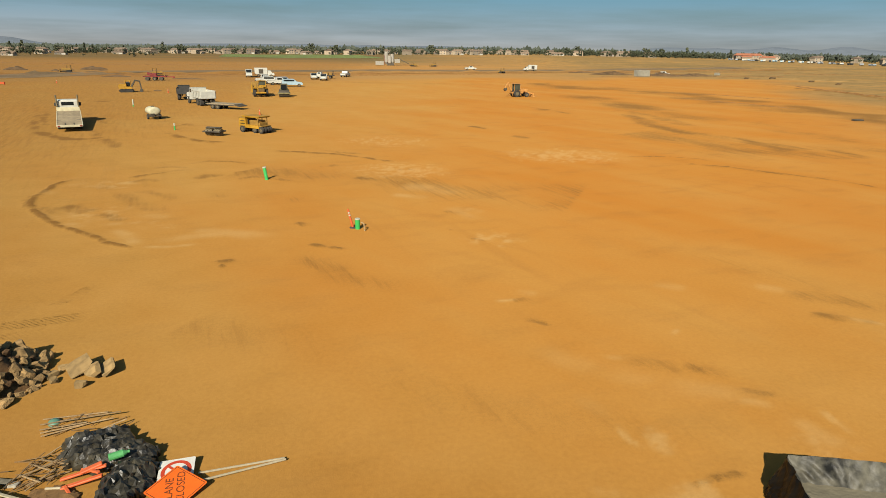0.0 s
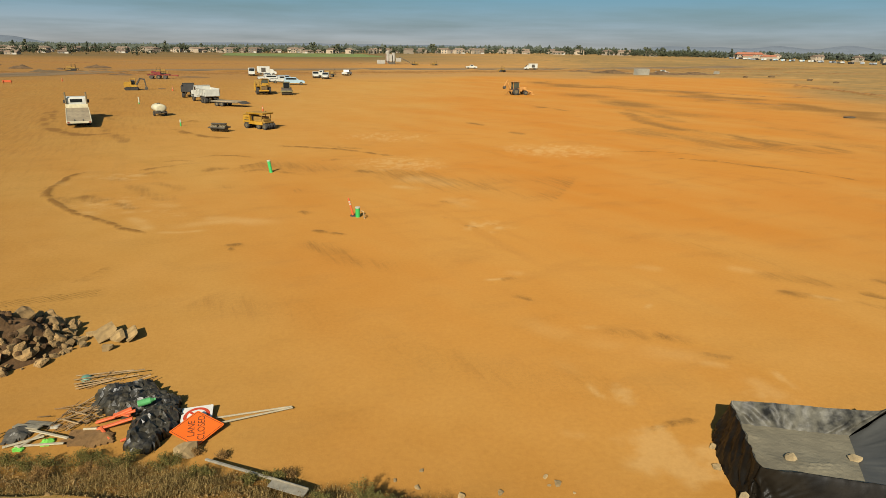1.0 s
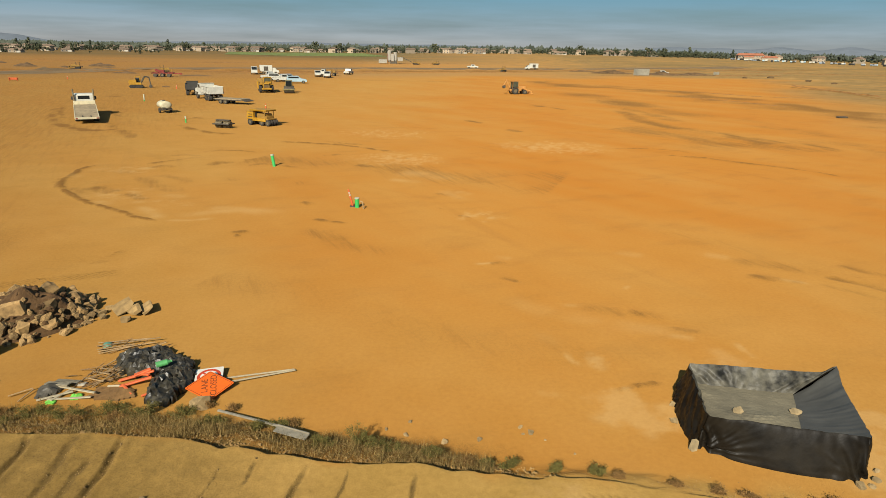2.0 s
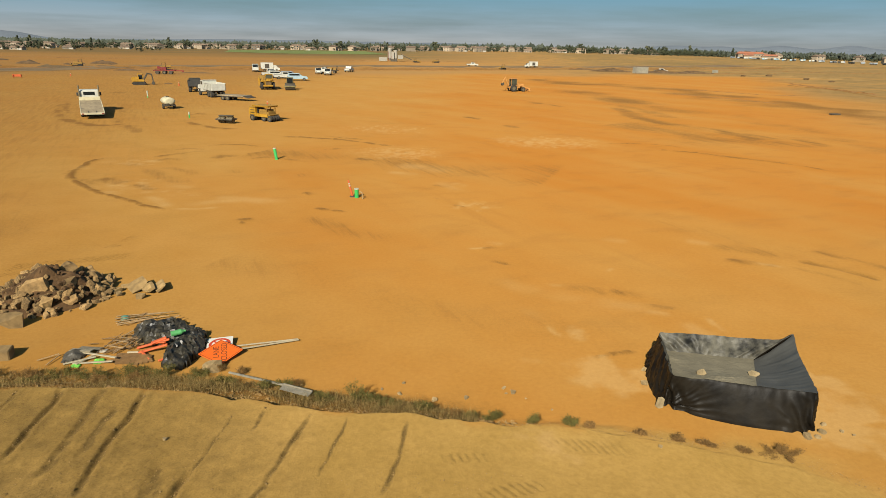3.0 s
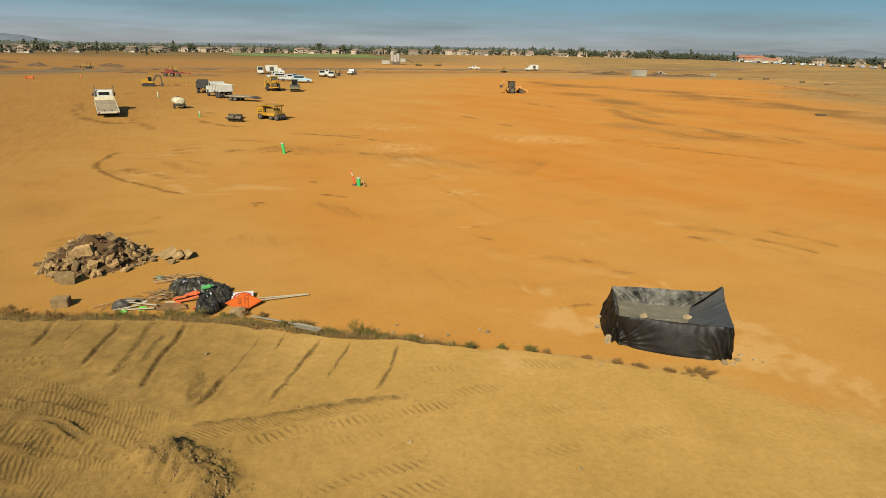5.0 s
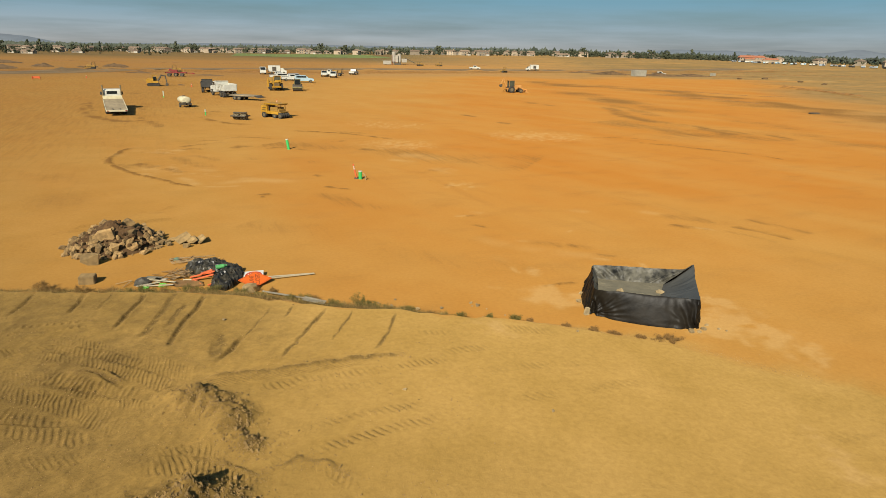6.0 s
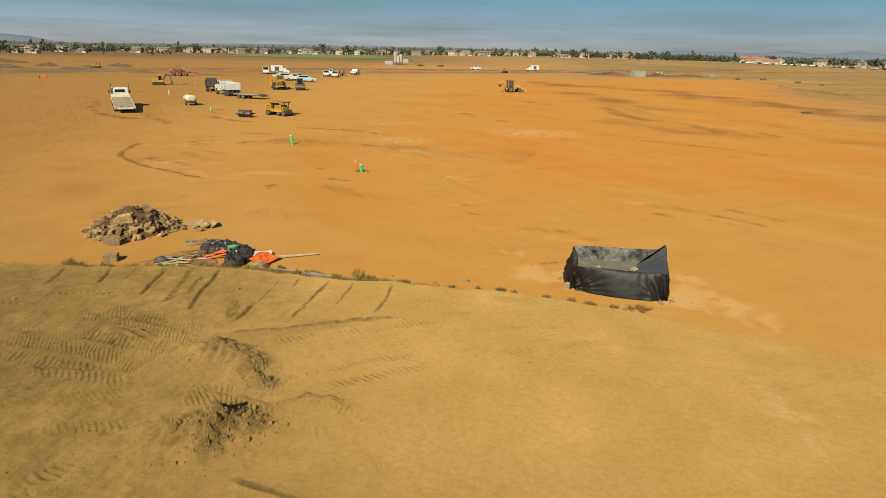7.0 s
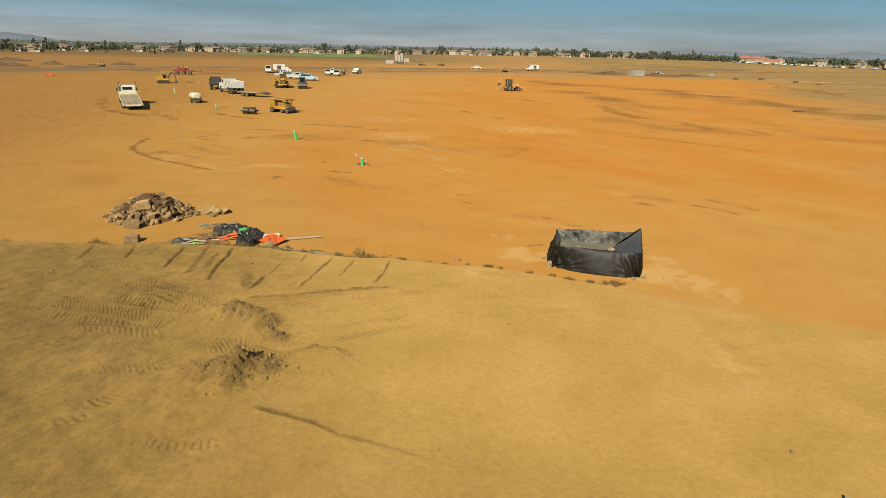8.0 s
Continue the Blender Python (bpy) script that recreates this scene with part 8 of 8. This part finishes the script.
    bm = bmesh.new()
    rod(bm, (0, 0, 2.4), (0, 0, 9.0), 1.5, None, 20)
    rod(bm, (0, 0, 0.9), (0, 0, 2.4), 0.5, 1.5, 20)
    rod(bm, (0, 0, 9.0), (0, 0, 9.6), 1.5, 0.5, 20)
    part("silo", bm, M_PLANT_WHITE, ob)
    bm = bmesh.new()
    rod(bm, (4.4, 1, 2.4), (4.4, 1, 8.2), 1.3, None, 20)
    rod(bm, (4.4, 1, 0.9), (4.4, 1, 2.4), 0.5, 1.3, 20)
    part("silo", bm, M_PLANT_WHITE, ob)
    bars("silo_leg", M_RED, ob, [((-1.2, -1.2, 0), (-1.2, -1.2, 7), 0.16), ((1.2, -1.2, 0), (1.2, -1.2, 4), 0.16), ((-1.2, 1.2, 0), (-1.2, 1.2, 4), 0.16), ((1.2, 1.2, 0), (1.2, 1.2, 4), 0.16)], "red steel legs")
    boxes("hopper", M_PLANT_WHITE, ob, [((8.0, 0, 3.2), (3.6, 3.0, 2.6), (0, 0, 0), 1.15), ((-5.0, 0, 1.6), (6.0, 2.4, 2.6)), ((2.2, -0.5, 4.5), (2.0, 2.4, 5.0))])
    boxes("conveyor", M_DARK_STEEL, ob, [((12.5, 0, 3.2), (9.0, 0.9, 0.5), (0, 25, 0)), ((3.0, -1.6, 0.8), (5.0, 1.5, 1.6))])
    return ob


place(mixing_plant(), -18.0, 362.0, 4, 0.75)


def store_container():
    ob = thing("storage_container", "pale grey storage container at the pad's edge", "container")
    boxes("body", M_STORE, ob, [((0, 0, 1.3), (6.1, 2.44, 2.5))])
    boxes("rib", M_STORE, ob, [((-2.9 + 0.29 * k, -1.24, 1.3), (0.12, 0.05, 2.3)) for k in range(21)], "", 0.01)
    for s in (-1, 1):
        boxes("door", M_STORE, ob, [((3.07, s * 0.6, 1.3), (0.05, 1.1, 2.3))], "", 0.01)
    return ob


box_a = place(store_container(), 89.5, 257.0, 22)
for x, y, turn, k in ((132.7, 283.3, 30, 0.45),):
    c = again(box_a, x, y, turn)
    c.scale = (k, k, k)
bundle = thing("pipe_bundle", "dark bundle of pipes lying on the pad", "pipe bundle")
for q in range(3):
    bm = bmesh.new()
    rod(bm, (-0.75, 0.25 * q - 0.25, 0.11), (0.75, 0.25 * q - 0.22, 0.11), 0.11, None, 12)
    part("pipe", bm, M_DARK_STEEL, bundle)
place(bundle, 64.7, 92.2, 5)
for x, y, s in ((127.8, 247.9, 0.9), (141.3, 253.4, 1.0), (140.3, 226.0, 0.8), (138.5, 208.0, 0.7)):
    lump("stock_pile", "small dark stock pile on the scrub land", "stock pile", (x, y, floor_at(x, y) + 0.2), (1.3 * s, 0.7 * s, 0.45 * s), M_SPOIL, int(x), 8, (0, 0, 10), "stock piles")

# ---- the green field beyond the site ----
field = bmesh.new()
cols, lines_ = 40, 14
fv = []
for j in range(lines_ + 1):
    row = []
    for i in range(cols + 1):
        y = 520 + 120 * j / lines_
        x = -160 + 130 * i / cols - 0.25 * (y - 530)
        row.append(field.verts.new((x, y, floor_at(x, y) + 0.12)))
    fv.append(row)
for j in range(lines_):
    for i in range(cols):
        field.faces.new((fv[j][i], fv[j][i + 1], fv[j + 1][i + 1], fv[j + 1][i]))
tagged(link_mesh("grass_field", field, material("mown_green_field", (0.105, 0.125, 0.026), 0.9, vary=0.3, scale=0.4, fine=2.0)), "flat green field before the houses", "field", kind="structure")

# ---- houses ----
M_STUCCO = material("tan_stucco", (0.40, 0.315, 0.215), 0.9, vary=0.12, scale=1.0, random_shade=0.4)
M_ROOF = material("brown_tile_roof", (0.19, 0.13, 0.085), 0.9, vary=0.2, scale=1.5, random_shade=0.3)
M_RED_ROOF = material("red_tile_roof", (0.34, 0.125, 0.062), 0.9, vary=0.2, scale=1.0)
M_PANE = material("house_window_glass", (0.05, 0.055, 0.06), 0.15, vary=0.2, scale=1.0)
M_TRIM = material("white_trim", (0.52, 0.47, 0.38), 0.8, vary=0.08, scale=1.0)


def gable(bm, x0, x1, y0, y1, z0, h, over=0.5):
    """A pitched roof with its ridge along x."""
    x0, x1, y0, y1 = x0 - over, x1 + over, y0 - over, y1 + over
    ym = (y0 + y1) / 2
    lo = [bm.verts.new(p) for p in ((x0, y0, z0), (x1, y0, z0), (x1, y1, z0), (x0, y1, z0))]
    r = [bm.verts.new((x0 + 0.25 * (y1 - y0) * 0.5, ym, z0 + h)), bm.verts.new((x1 - 0.25 * (y1 - y0) * 0.5, ym, z0 + h))]
    bm.faces.new((lo[0], lo[1], r[1], r[0]))
    bm.faces.new((lo[2], lo[3], r[0], r[1]))
    bm.faces.new((lo[3], lo[0], r[0]))
    bm.faces.new((lo[1], lo[2], r[1]))
    bm.faces.new(lo[::-1])


def house(storeys, w, d, wing):
    ob = thing("house", "tan stucco house with a brown tiled roof", "house", "houses beyond the field")
    h = 2.8 * storeys
    boxes("wall", M_STUCCO, ob, [((0, 0, h / 2), (w, d, h))] + ([((w * 0.32, -d / 2 - 1.5, 1.4), (w * 0.4, 4.0, 2.8))] if wing else []), "", 0.02)
    bm = bmesh.new()
    gable(bm, -w / 2, w / 2, -d / 2, d / 2, h, 2.1)
    if wing:
        gable(bm, w * 0.12, w * 0.52, -d / 2 - 3.6, -d / 2 + 1.0, 2.8, 1.2)
    roof = part("roof", bm, M_ROOF, ob)
    bm = bmesh.new()
    box(bm, (w * 0.28, 0.8, h + 1.9), (0.9, 0.7, 1.6))
    part("chimney", bm, M_STUCCO, roof)
    for fl in range(storeys):
        n = max(2, int(w / 4))
        for k in range(n):
            x = -w / 2 + (k + 0.5) * w / n
            if wing and fl == 0 and x > w * 0.1:
                continue
            win = boxes("window", M_TRIM, ob, [((x, -d / 2 - 0.02, 2.8 * fl + 1.6), (1.7, 0.08, 1.4))], "", 0.01)
            boxes("pane", M_PANE, win, [((x, -d / 2 - 0.07, 2.8 * fl + 1.6), (1.45, 0.04, 1.15))], "", 0.005)
    if wing:
        boxes("garage_door", M_TRIM, ob, [((w * 0.32, -d / 2 - 3.53, 1.15), (w * 0.3, 0.08, 2.2))], "", 0.01)
    return ob


def far_z(x, y):
    return floor_at(x, y)


r_far = random.Random(21)
protos = [house(2, 13, 9, True), house(2, 11, 9, False), house(1, 15, 10, True), house(1, 12, 9, False), house(2, 15, 10, True)]
spots = []
x = -640.0
while x < 250:
    for row_y in (676, 712, 752, 800):
        if r_far.random() < 0.72:
            spots.append((x + r_far.uniform(-3, 3), row_y + r_far.uniform(-16, 16) + 0.02 * x, r_far.choice((0, 15, -12, 180, 90, -35, 40, 70))))
    x += r_far.uniform(15, 23)
used = set()
for k, (x, y, turn) in enumerate(spots):
    p = k % 5
    m = pose(x, y, far_z(x, y), 0, 0, turn) @ Matrix.Diagonal((0.84, 0.84, 0.84, 1))
    if p in used:
        copy_thing(protos[p], m)
    else:
        protos[p].matrix_world = m
        used.add(p)
for x, y, turn in ((-300, 490, 10), (-335, 530, -15), (-360, 500, 30), (-385, 560, 0), (-300, 560, 15), (-270, 600, 5), (-410, 540, 60), (-345, 610, 0), (-430, 600, 20)):
    c = copy_thing(protos[2], pose(x, y, far_z(x, y), 0, 0, turn))
    c.scale = (0.6, 0.6, 0.6)


def red_roof_hall():
    ob = thing("hall", "long cream hall with red tiled roofs", "building")
    boxes("wall", M_STUCCO, ob, [((0, 0, 3.4), (36, 14, 6.8)), ((26, -2, 2.0), (22, 12, 4.0)), ((-4, -9, 2.2), (14, 6, 4.4))], "", 0.05)
    bm = bmesh.new()
    gable(bm, -18, 18, -7, 7, 6.8, 3.0, 1.0)
    gable(bm, 15, 37, -8, 4, 4.0, 2.4, 1.0)
    gable(bm, -11, 3, -12, -6, 4.4, 1.6, 0.6)
    part("roof", bm, M_RED_ROOF, ob, "red tiled roofs")
    for k in range(9):
        win = boxes("window", M_TRIM, ob, [((-16 + 4 * k, -7.04, 5.0), (2.0, 0.1, 1.6))], "", 0.01)
        boxes("pane", M_PANE, win, [((-16 + 4 * k, -7.10, 5.0), (1.7, 0.05, 1.3))], "", 0.005)
    return ob


hall = red_roof_hall()
hall.matrix_world = pose(330, 640, far_z(330, 640), 0, 0, -14) @ Matrix.Diagonal((0.66, 0.66, 0.66, 1))
for x, y, turn in ((440, 700, -20), (480, 640, -30), (455, 600, -30), (520, 690, -30), (560, 650, -35), (420, 780, -10), (380, 760, 0), (505, 560, -30), (400, 640, 10), (430, 580, -20), (470, 545, 30), (540, 600, -10), (495, 610, 60), (530, 540, -30), (560, 560, 0), (450, 650, 30), (385, 690, 15), (520, 640, 0), (590, 610, -20), (480, 500, 15), (550, 510, -40)):
    copy_thing(protos[1], pose(x, y, far_z(x, y), 0, 0, turn))

# parked cars before the hall
def distant_car(paint, word):
    ob = thing("parked_car", word + " car in the car park beside the hall", "car", "car park")
    outline("body", paint, ob, [(-2.3, 0.4), (-2.35, 1.0), (-1.9, 1.55), (0.5, 1.6), (1.2, 1.05), (2.3, 0.95), (2.35, 0.4)], -0.9, 0.9)
    for s in (-1, 1):
        boxes("side_window", M_GLASS, ob, [((-0.6, s * 0.905, 1.28), (1.9, 0.02, 0.34))], "", 0.005)
    for x in (-1.5, 1.5):
        bars("wheel", M_RUBBER, ob, [((x, -0.88, 0.33), (x, 0.88, 0.33), 0.33)], "", 10)
    return ob


park = [distant_car(M_WHITE_PAINT, "white"), distant_car(M_SILVER, "silver"), distant_car(M_BLUE_PALE, "pale blue"), distant_car(M_BLACK_PAINT, "black")]
for k in range(90):
    f = (k % 30) / 30
    x = 300 + 190 * f + r_far.uniform(-1.2, 1.2)
    y = 590 - 130 * f + 12 * (k // 30) + r_far.uniform(-1, 1)
    m = pose(x, y, floor_at(x, y), 0, 0, r_far.choice((60, 60, -120, 20)))
    if k < 4:
        park[k].matrix_world = m
    else:
        copy_thing(r_far.choice(park), m)

# ---- trees ----
M_BARK = material("grey_brown_bark", (0.13, 0.09, 0.055), 0.95, vary=0.3, scale=2.0, bump=0.5)
M_CROWN = foliage_material("dull_green_crown", (0.036, 0.043, 0.022), (0.115, 0.114, 0.060), (0.066, 0.072, 0.037))
M_CROWN_DARK = foliage_material("dark_conifer_crown", (0.030, 0.038, 0.022), (0.078, 0.086, 0.048))


def tree(kind, h, seed):
    r = random.Random(seed)
    word = {"round": "broad leafy tree among the houses", "tall": "tall dark conifer tree among the houses", "low": "low spreading tree among the houses", "palm": "tall thin tree with a small crown"}[kind]
    ob = thing("tree", word, "tree", "trees round the houses")
    bm = bmesh.new()
    rod(bm, (0, 0, -0.5), (0, 0, h * 0.45), 0.035 * h, 0.022 * h, 7)
    rod(bm, (0, 0, h * 0.45), (0.1, 0, h * 0.85), 0.022 * h, 0.006 * h, 6)
    for k in range(5):
        a = 6.28 * k / 5 + r.random()
        rod(bm, (0, 0, h * r.uniform(0.3, 0.5)), (math.cos(a) * h * 0.2, math.sin(a) * h * 0.2, h * r.uniform(0.55, 0.75)), 0.012 * h, 0.004 * h, 5)
    part("trunk", bm, M_BARK, ob)
    verts, faces = [], []
    n = {"round": 230, "tall": 200, "low": 230, "palm": 70}[kind]
    lobes = []
    for k in range(9):
        a = r.uniform(0, 6.28)
        if kind == "tall":
            g = r.random()
            lobes.append((Vector((math.cos(a) * 0.10 * h * (1 - g), math.sin(a) * 0.10 * h * (1 - g), h * (0.22 + 0.74 * g))), h * (0.06 + 0.10 * (1 - g))))
        elif kind == "palm":
            lobes.append((Vector((math.cos(a) * 0.05 * h, math.sin(a) * 0.05 * h, h * r.uniform(0.85, 1.0))), h * 0.08))
        else:
            w = 0.34 if kind == "round" else 0.55
            lobes.append((Vector((math.cos(a) * w * h * r.uniform(0.3, 1), math.sin(a) * w * h * r.uniform(0.3, 1), h * r.uniform(0.42, 0.86))), h * r.uniform(0.12, 0.2)))
    for _ in range(n):
        c, s = r.choice(lobes)
        d = Vector((r.gauss(0, 1), r.gauss(0, 1), r.gauss(0, 1))).normalized()
        p = c + d * s * r.uniform(0.55, 1.1)
        e = d.cross(Vector((r.gauss(0, 1), r.gauss(0, 1), r.gauss(0, 1)))).normalized()
        f = d.cross(e)
        q = h * r.uniform(0.035, 0.085)
        k = len(verts)
        tip = d * q * 0.7
        verts += [tuple(p + e * q), tuple(p + f * q * 0.9 + tip * 0.3), tuple(p - e * q), tuple(p - f * q * 0.9), tuple(p + tip)]
        faces += [(k, k + 1, k + 4), (k + 1, k + 2, k + 4), (k + 2, k + 3, k + 4), (k + 3, k, k + 4), (k + 3, k + 2, k + 1, k)]
    cr = new("crown", raw_mesh("crown", verts, faces, M_CROWN_DARK if kind == "tall" else M_CROWN))
    cr.parent = ob
    return ob


kinds = [tree("round", 9, 1), tree("round", 10, 2), tree("low", 7, 3), tree("low", 6, 4), tree("tall", 12, 5), tree("tall", 10, 6), tree("palm", 12, 7), tree("round", 8, 8)]
waiting = set(range(len(kinds)))


def plant(k, x, y, s):
    s *= 0.74
    m = pose(x, y, far_z(x, y) - 0.2, 0, 0, r_far.uniform(0, 360)) @ Matrix.Diagonal((s, s, s, 1))
    if k in waiting:
        waiting.discard(k)
        kinds[k].matrix_world = m
    else:
        c = copy_thing(kinds[k], m)
        c.matrix_world = m


count = 0
joined_v, joined_f = [], []


def light_crown(me, keep, grow):
    """Every so many clumps of a crown, made larger."""
    v = np.array([tuple(q.co) for q in me.vertices]).reshape(-1, 5, 3)[::keep]
    mid_ = v.mean(axis=1, keepdims=True)
    v = (mid_ + (v - mid_) * grow).reshape(-1, 3)
    return v, [tuple(c * 5 + i for i in f) for c in range(len(v) // 5) for f in ((0, 1, 4), (1, 2, 4), (2, 3, 4), (3, 0, 4), (3, 2, 1, 0))]


light = [light_crown([c for c in t.children if c.name.startswith("crown")][0].data, 4, 1.75) for t in kinds]


def belt(k, x, y, s):
    """A tree of the belt: the first rows stand singly, the rest are one mass."""
    global count
    count += 1
    if count <= 270:
        return plant(k, x, y, s)
    src_v, src_f = light[k]
    a = r_far.uniform(0, 6.28)
    turn = np.array(((math.cos(a), -math.sin(a), 0), (math.sin(a), math.cos(a), 0), (0, 0, 1))) * s
    base = sum(len(v) for v in joined_v)
    turn = turn * 0.76
    joined_v.append(src_v @ turn.T + np.array((x, y, far_z(x, y) - 0.2)))
    joined_f.extend(tuple(base + i for i in p) for p in src_f)


for x, y, k, s in ((-240, 668, 1, 1.25), (-235, 664, 0, 1.2), (-420, 690, 4, 1.3), (-412, 694, 4, 1.1), (-345, 690, 4, 1.15), (-338, 692, 5, 1.2), (312, 640, 4, 1.05), (352, 640, 1, 1.1), (-505, 640, 0, 1.2)):
    belt(k, x, y, s)
for _ in range(150):
    x = r_far.uniform(-660, 260)
    belt(r_far.choice((0, 1, 2, 3, 7, 2, 3, 5)), x, r_far.uniform(650, 692) + 0.02 * x, r_far.uniform(0.25, 0.7))
for _ in range(40):
    x = r_far.uniform(150, 300)
    belt(r_far.choice((4, 5, 0, 1, 5)), x, 680 - 0.25 * (x - 150) + r_far.uniform(-20, 0), r_far.uniform(0.35, 0.8))
for _ in range(71):
    y = r_far.uniform(480, 640)
    belt(r_far.choice((0, 1, 2, 3, 7, 4)), -y * r_far.uniform(0.40, 0.78), y, r_far.uniform(0.4, 0.75))
for _ in range(1150):
    x = r_far.uniform(-690, 310)
    k = r_far.choice((0, 1, 2, 7, 0, 1, 2, 7, 4, 5)) if noise.noise(Vector((x * 0.012, 4, 0))) < 0.12 else r_far.choice((4, 5, 4, 1, 6))
    belt(k, x, r_far.choice((694, 698, 732, 776, 780, 815)) + r_far.uniform(-10, 14) + 0.02 * x, (0.32 + 0.55 * r_far.random() ** 1.5) * (1.9 if r_far.random() < 0.05 else 1.0))
for _ in range(150):
    x = r_far.uniform(150, 310)
    belt(r_far.choice((4, 5, 0, 1, 5)), x, 690 - 0.25 * (x - 150) + r_far.uniform(0, 40), r_far.uniform(0.4, 0.85))
for _ in range(260):
    x = r_far.uniform(330, 680)
    belt(r_far.choice((0, 1, 2, 7, 3)), x, 690 - 0.50 * (x - 330) + r_far.uniform(-30, 120), r_far.uniform(0.3, 0.75))
for k in list(waiting):
    plant(k, -300 + 40 * k, 760, 0.9)
for _ in range(110):
    x = r_far.uniform(-670, 280)
    belt(r_far.choice((2, 3, 3, 7, 0)), x, r_far.uniform(652, 690) + 0.02 * x, r_far.uniform(0.25, 0.55))
tagged(new("tree_belt", raw_mesh("tree_belt", np.concatenate(joined_v).tolist(), joined_f, M_CROWN)), "dense belt of trees behind the houses", "trees", kind="stuff")

# far woods and roofs behind the first rows, too small to tell apart
verts, faces = [], []
for _ in range(4200):
    y = r_far.uniform(820, 2300)
    x = r_far.uniform(-0.95, 0.85) * y
    s = r_far.uniform(4, 9)
    z = far_z(x, y)
    for _ in range(4):
        c = Vector((x + r_far.gauss(0, s * 0.7), y + r_far.gauss(0, 3), z + s * r_far.uniform(0.2, 0.9)))
        k = len(verts)
        q = s * r_far.uniform(0.25, 0.5)
        verts += [tuple(c + Vector(o) * q) for o in ((1, 0, -0.3), (-0.5, 0.9, 0), (-0.6, -0.9, -0.2), (0.1, 0.1, 1.1), (0, 0, -1))]
        faces += [(k, k + 1, k + 3), (k + 1, k + 2, k + 3), (k + 2, k, k + 3), (k + 1, k, k + 4), (k + 2, k + 1, k + 4), (k, k + 2, k + 4)]
# greyed leaf colours carry the distance haze, as no air is modelled
M_FAR_WOOD = foliage_material("hazy_far_woods", (0.055, 0.065, 0.045), (0.13, 0.14, 0.10))
tagged(new("far_woods", raw_mesh("far_woods", verts, faces, M_FAR_WOOD)), "hazy belt of distant trees", "woods", kind="stuff")


# ---- hills on the horizon ----
def hills(name, x0, x1, y, h, seed, mat):
    bm = bmesh.new()
    prev = None
    n = 90
    for i in range(n + 1):
        f = i / n
        x = x0 + (x1 - x0) * f
        k = math.sin(math.pi * f) ** 0.7
        z = h * k * (0.65 + 0.5 * noise.noise(Vector((f * 4, seed, 0))) + 0.22 * noise.noise(Vector((f * 13, seed, 1))))
        row = [bm.verts.new((x, y - 350, -5)), bm.verts.new((x, y - 150, max(0, z * 0.55))), bm.verts.new((x, y, max(1, z))), bm.verts.new((x, y + 300, -5))]
        if prev:
            for a in range(3):
                bm.faces.new((prev[a], row[a], row[a + 1], prev[a + 1]))
        prev = row
    return tagged(link_mesh(name, bm, mat, smooth=True), "hazy blue-grey hills on the horizon", "hills", kind="structure")


# the blue-grey of the air's haze is painted into the hills' base colour
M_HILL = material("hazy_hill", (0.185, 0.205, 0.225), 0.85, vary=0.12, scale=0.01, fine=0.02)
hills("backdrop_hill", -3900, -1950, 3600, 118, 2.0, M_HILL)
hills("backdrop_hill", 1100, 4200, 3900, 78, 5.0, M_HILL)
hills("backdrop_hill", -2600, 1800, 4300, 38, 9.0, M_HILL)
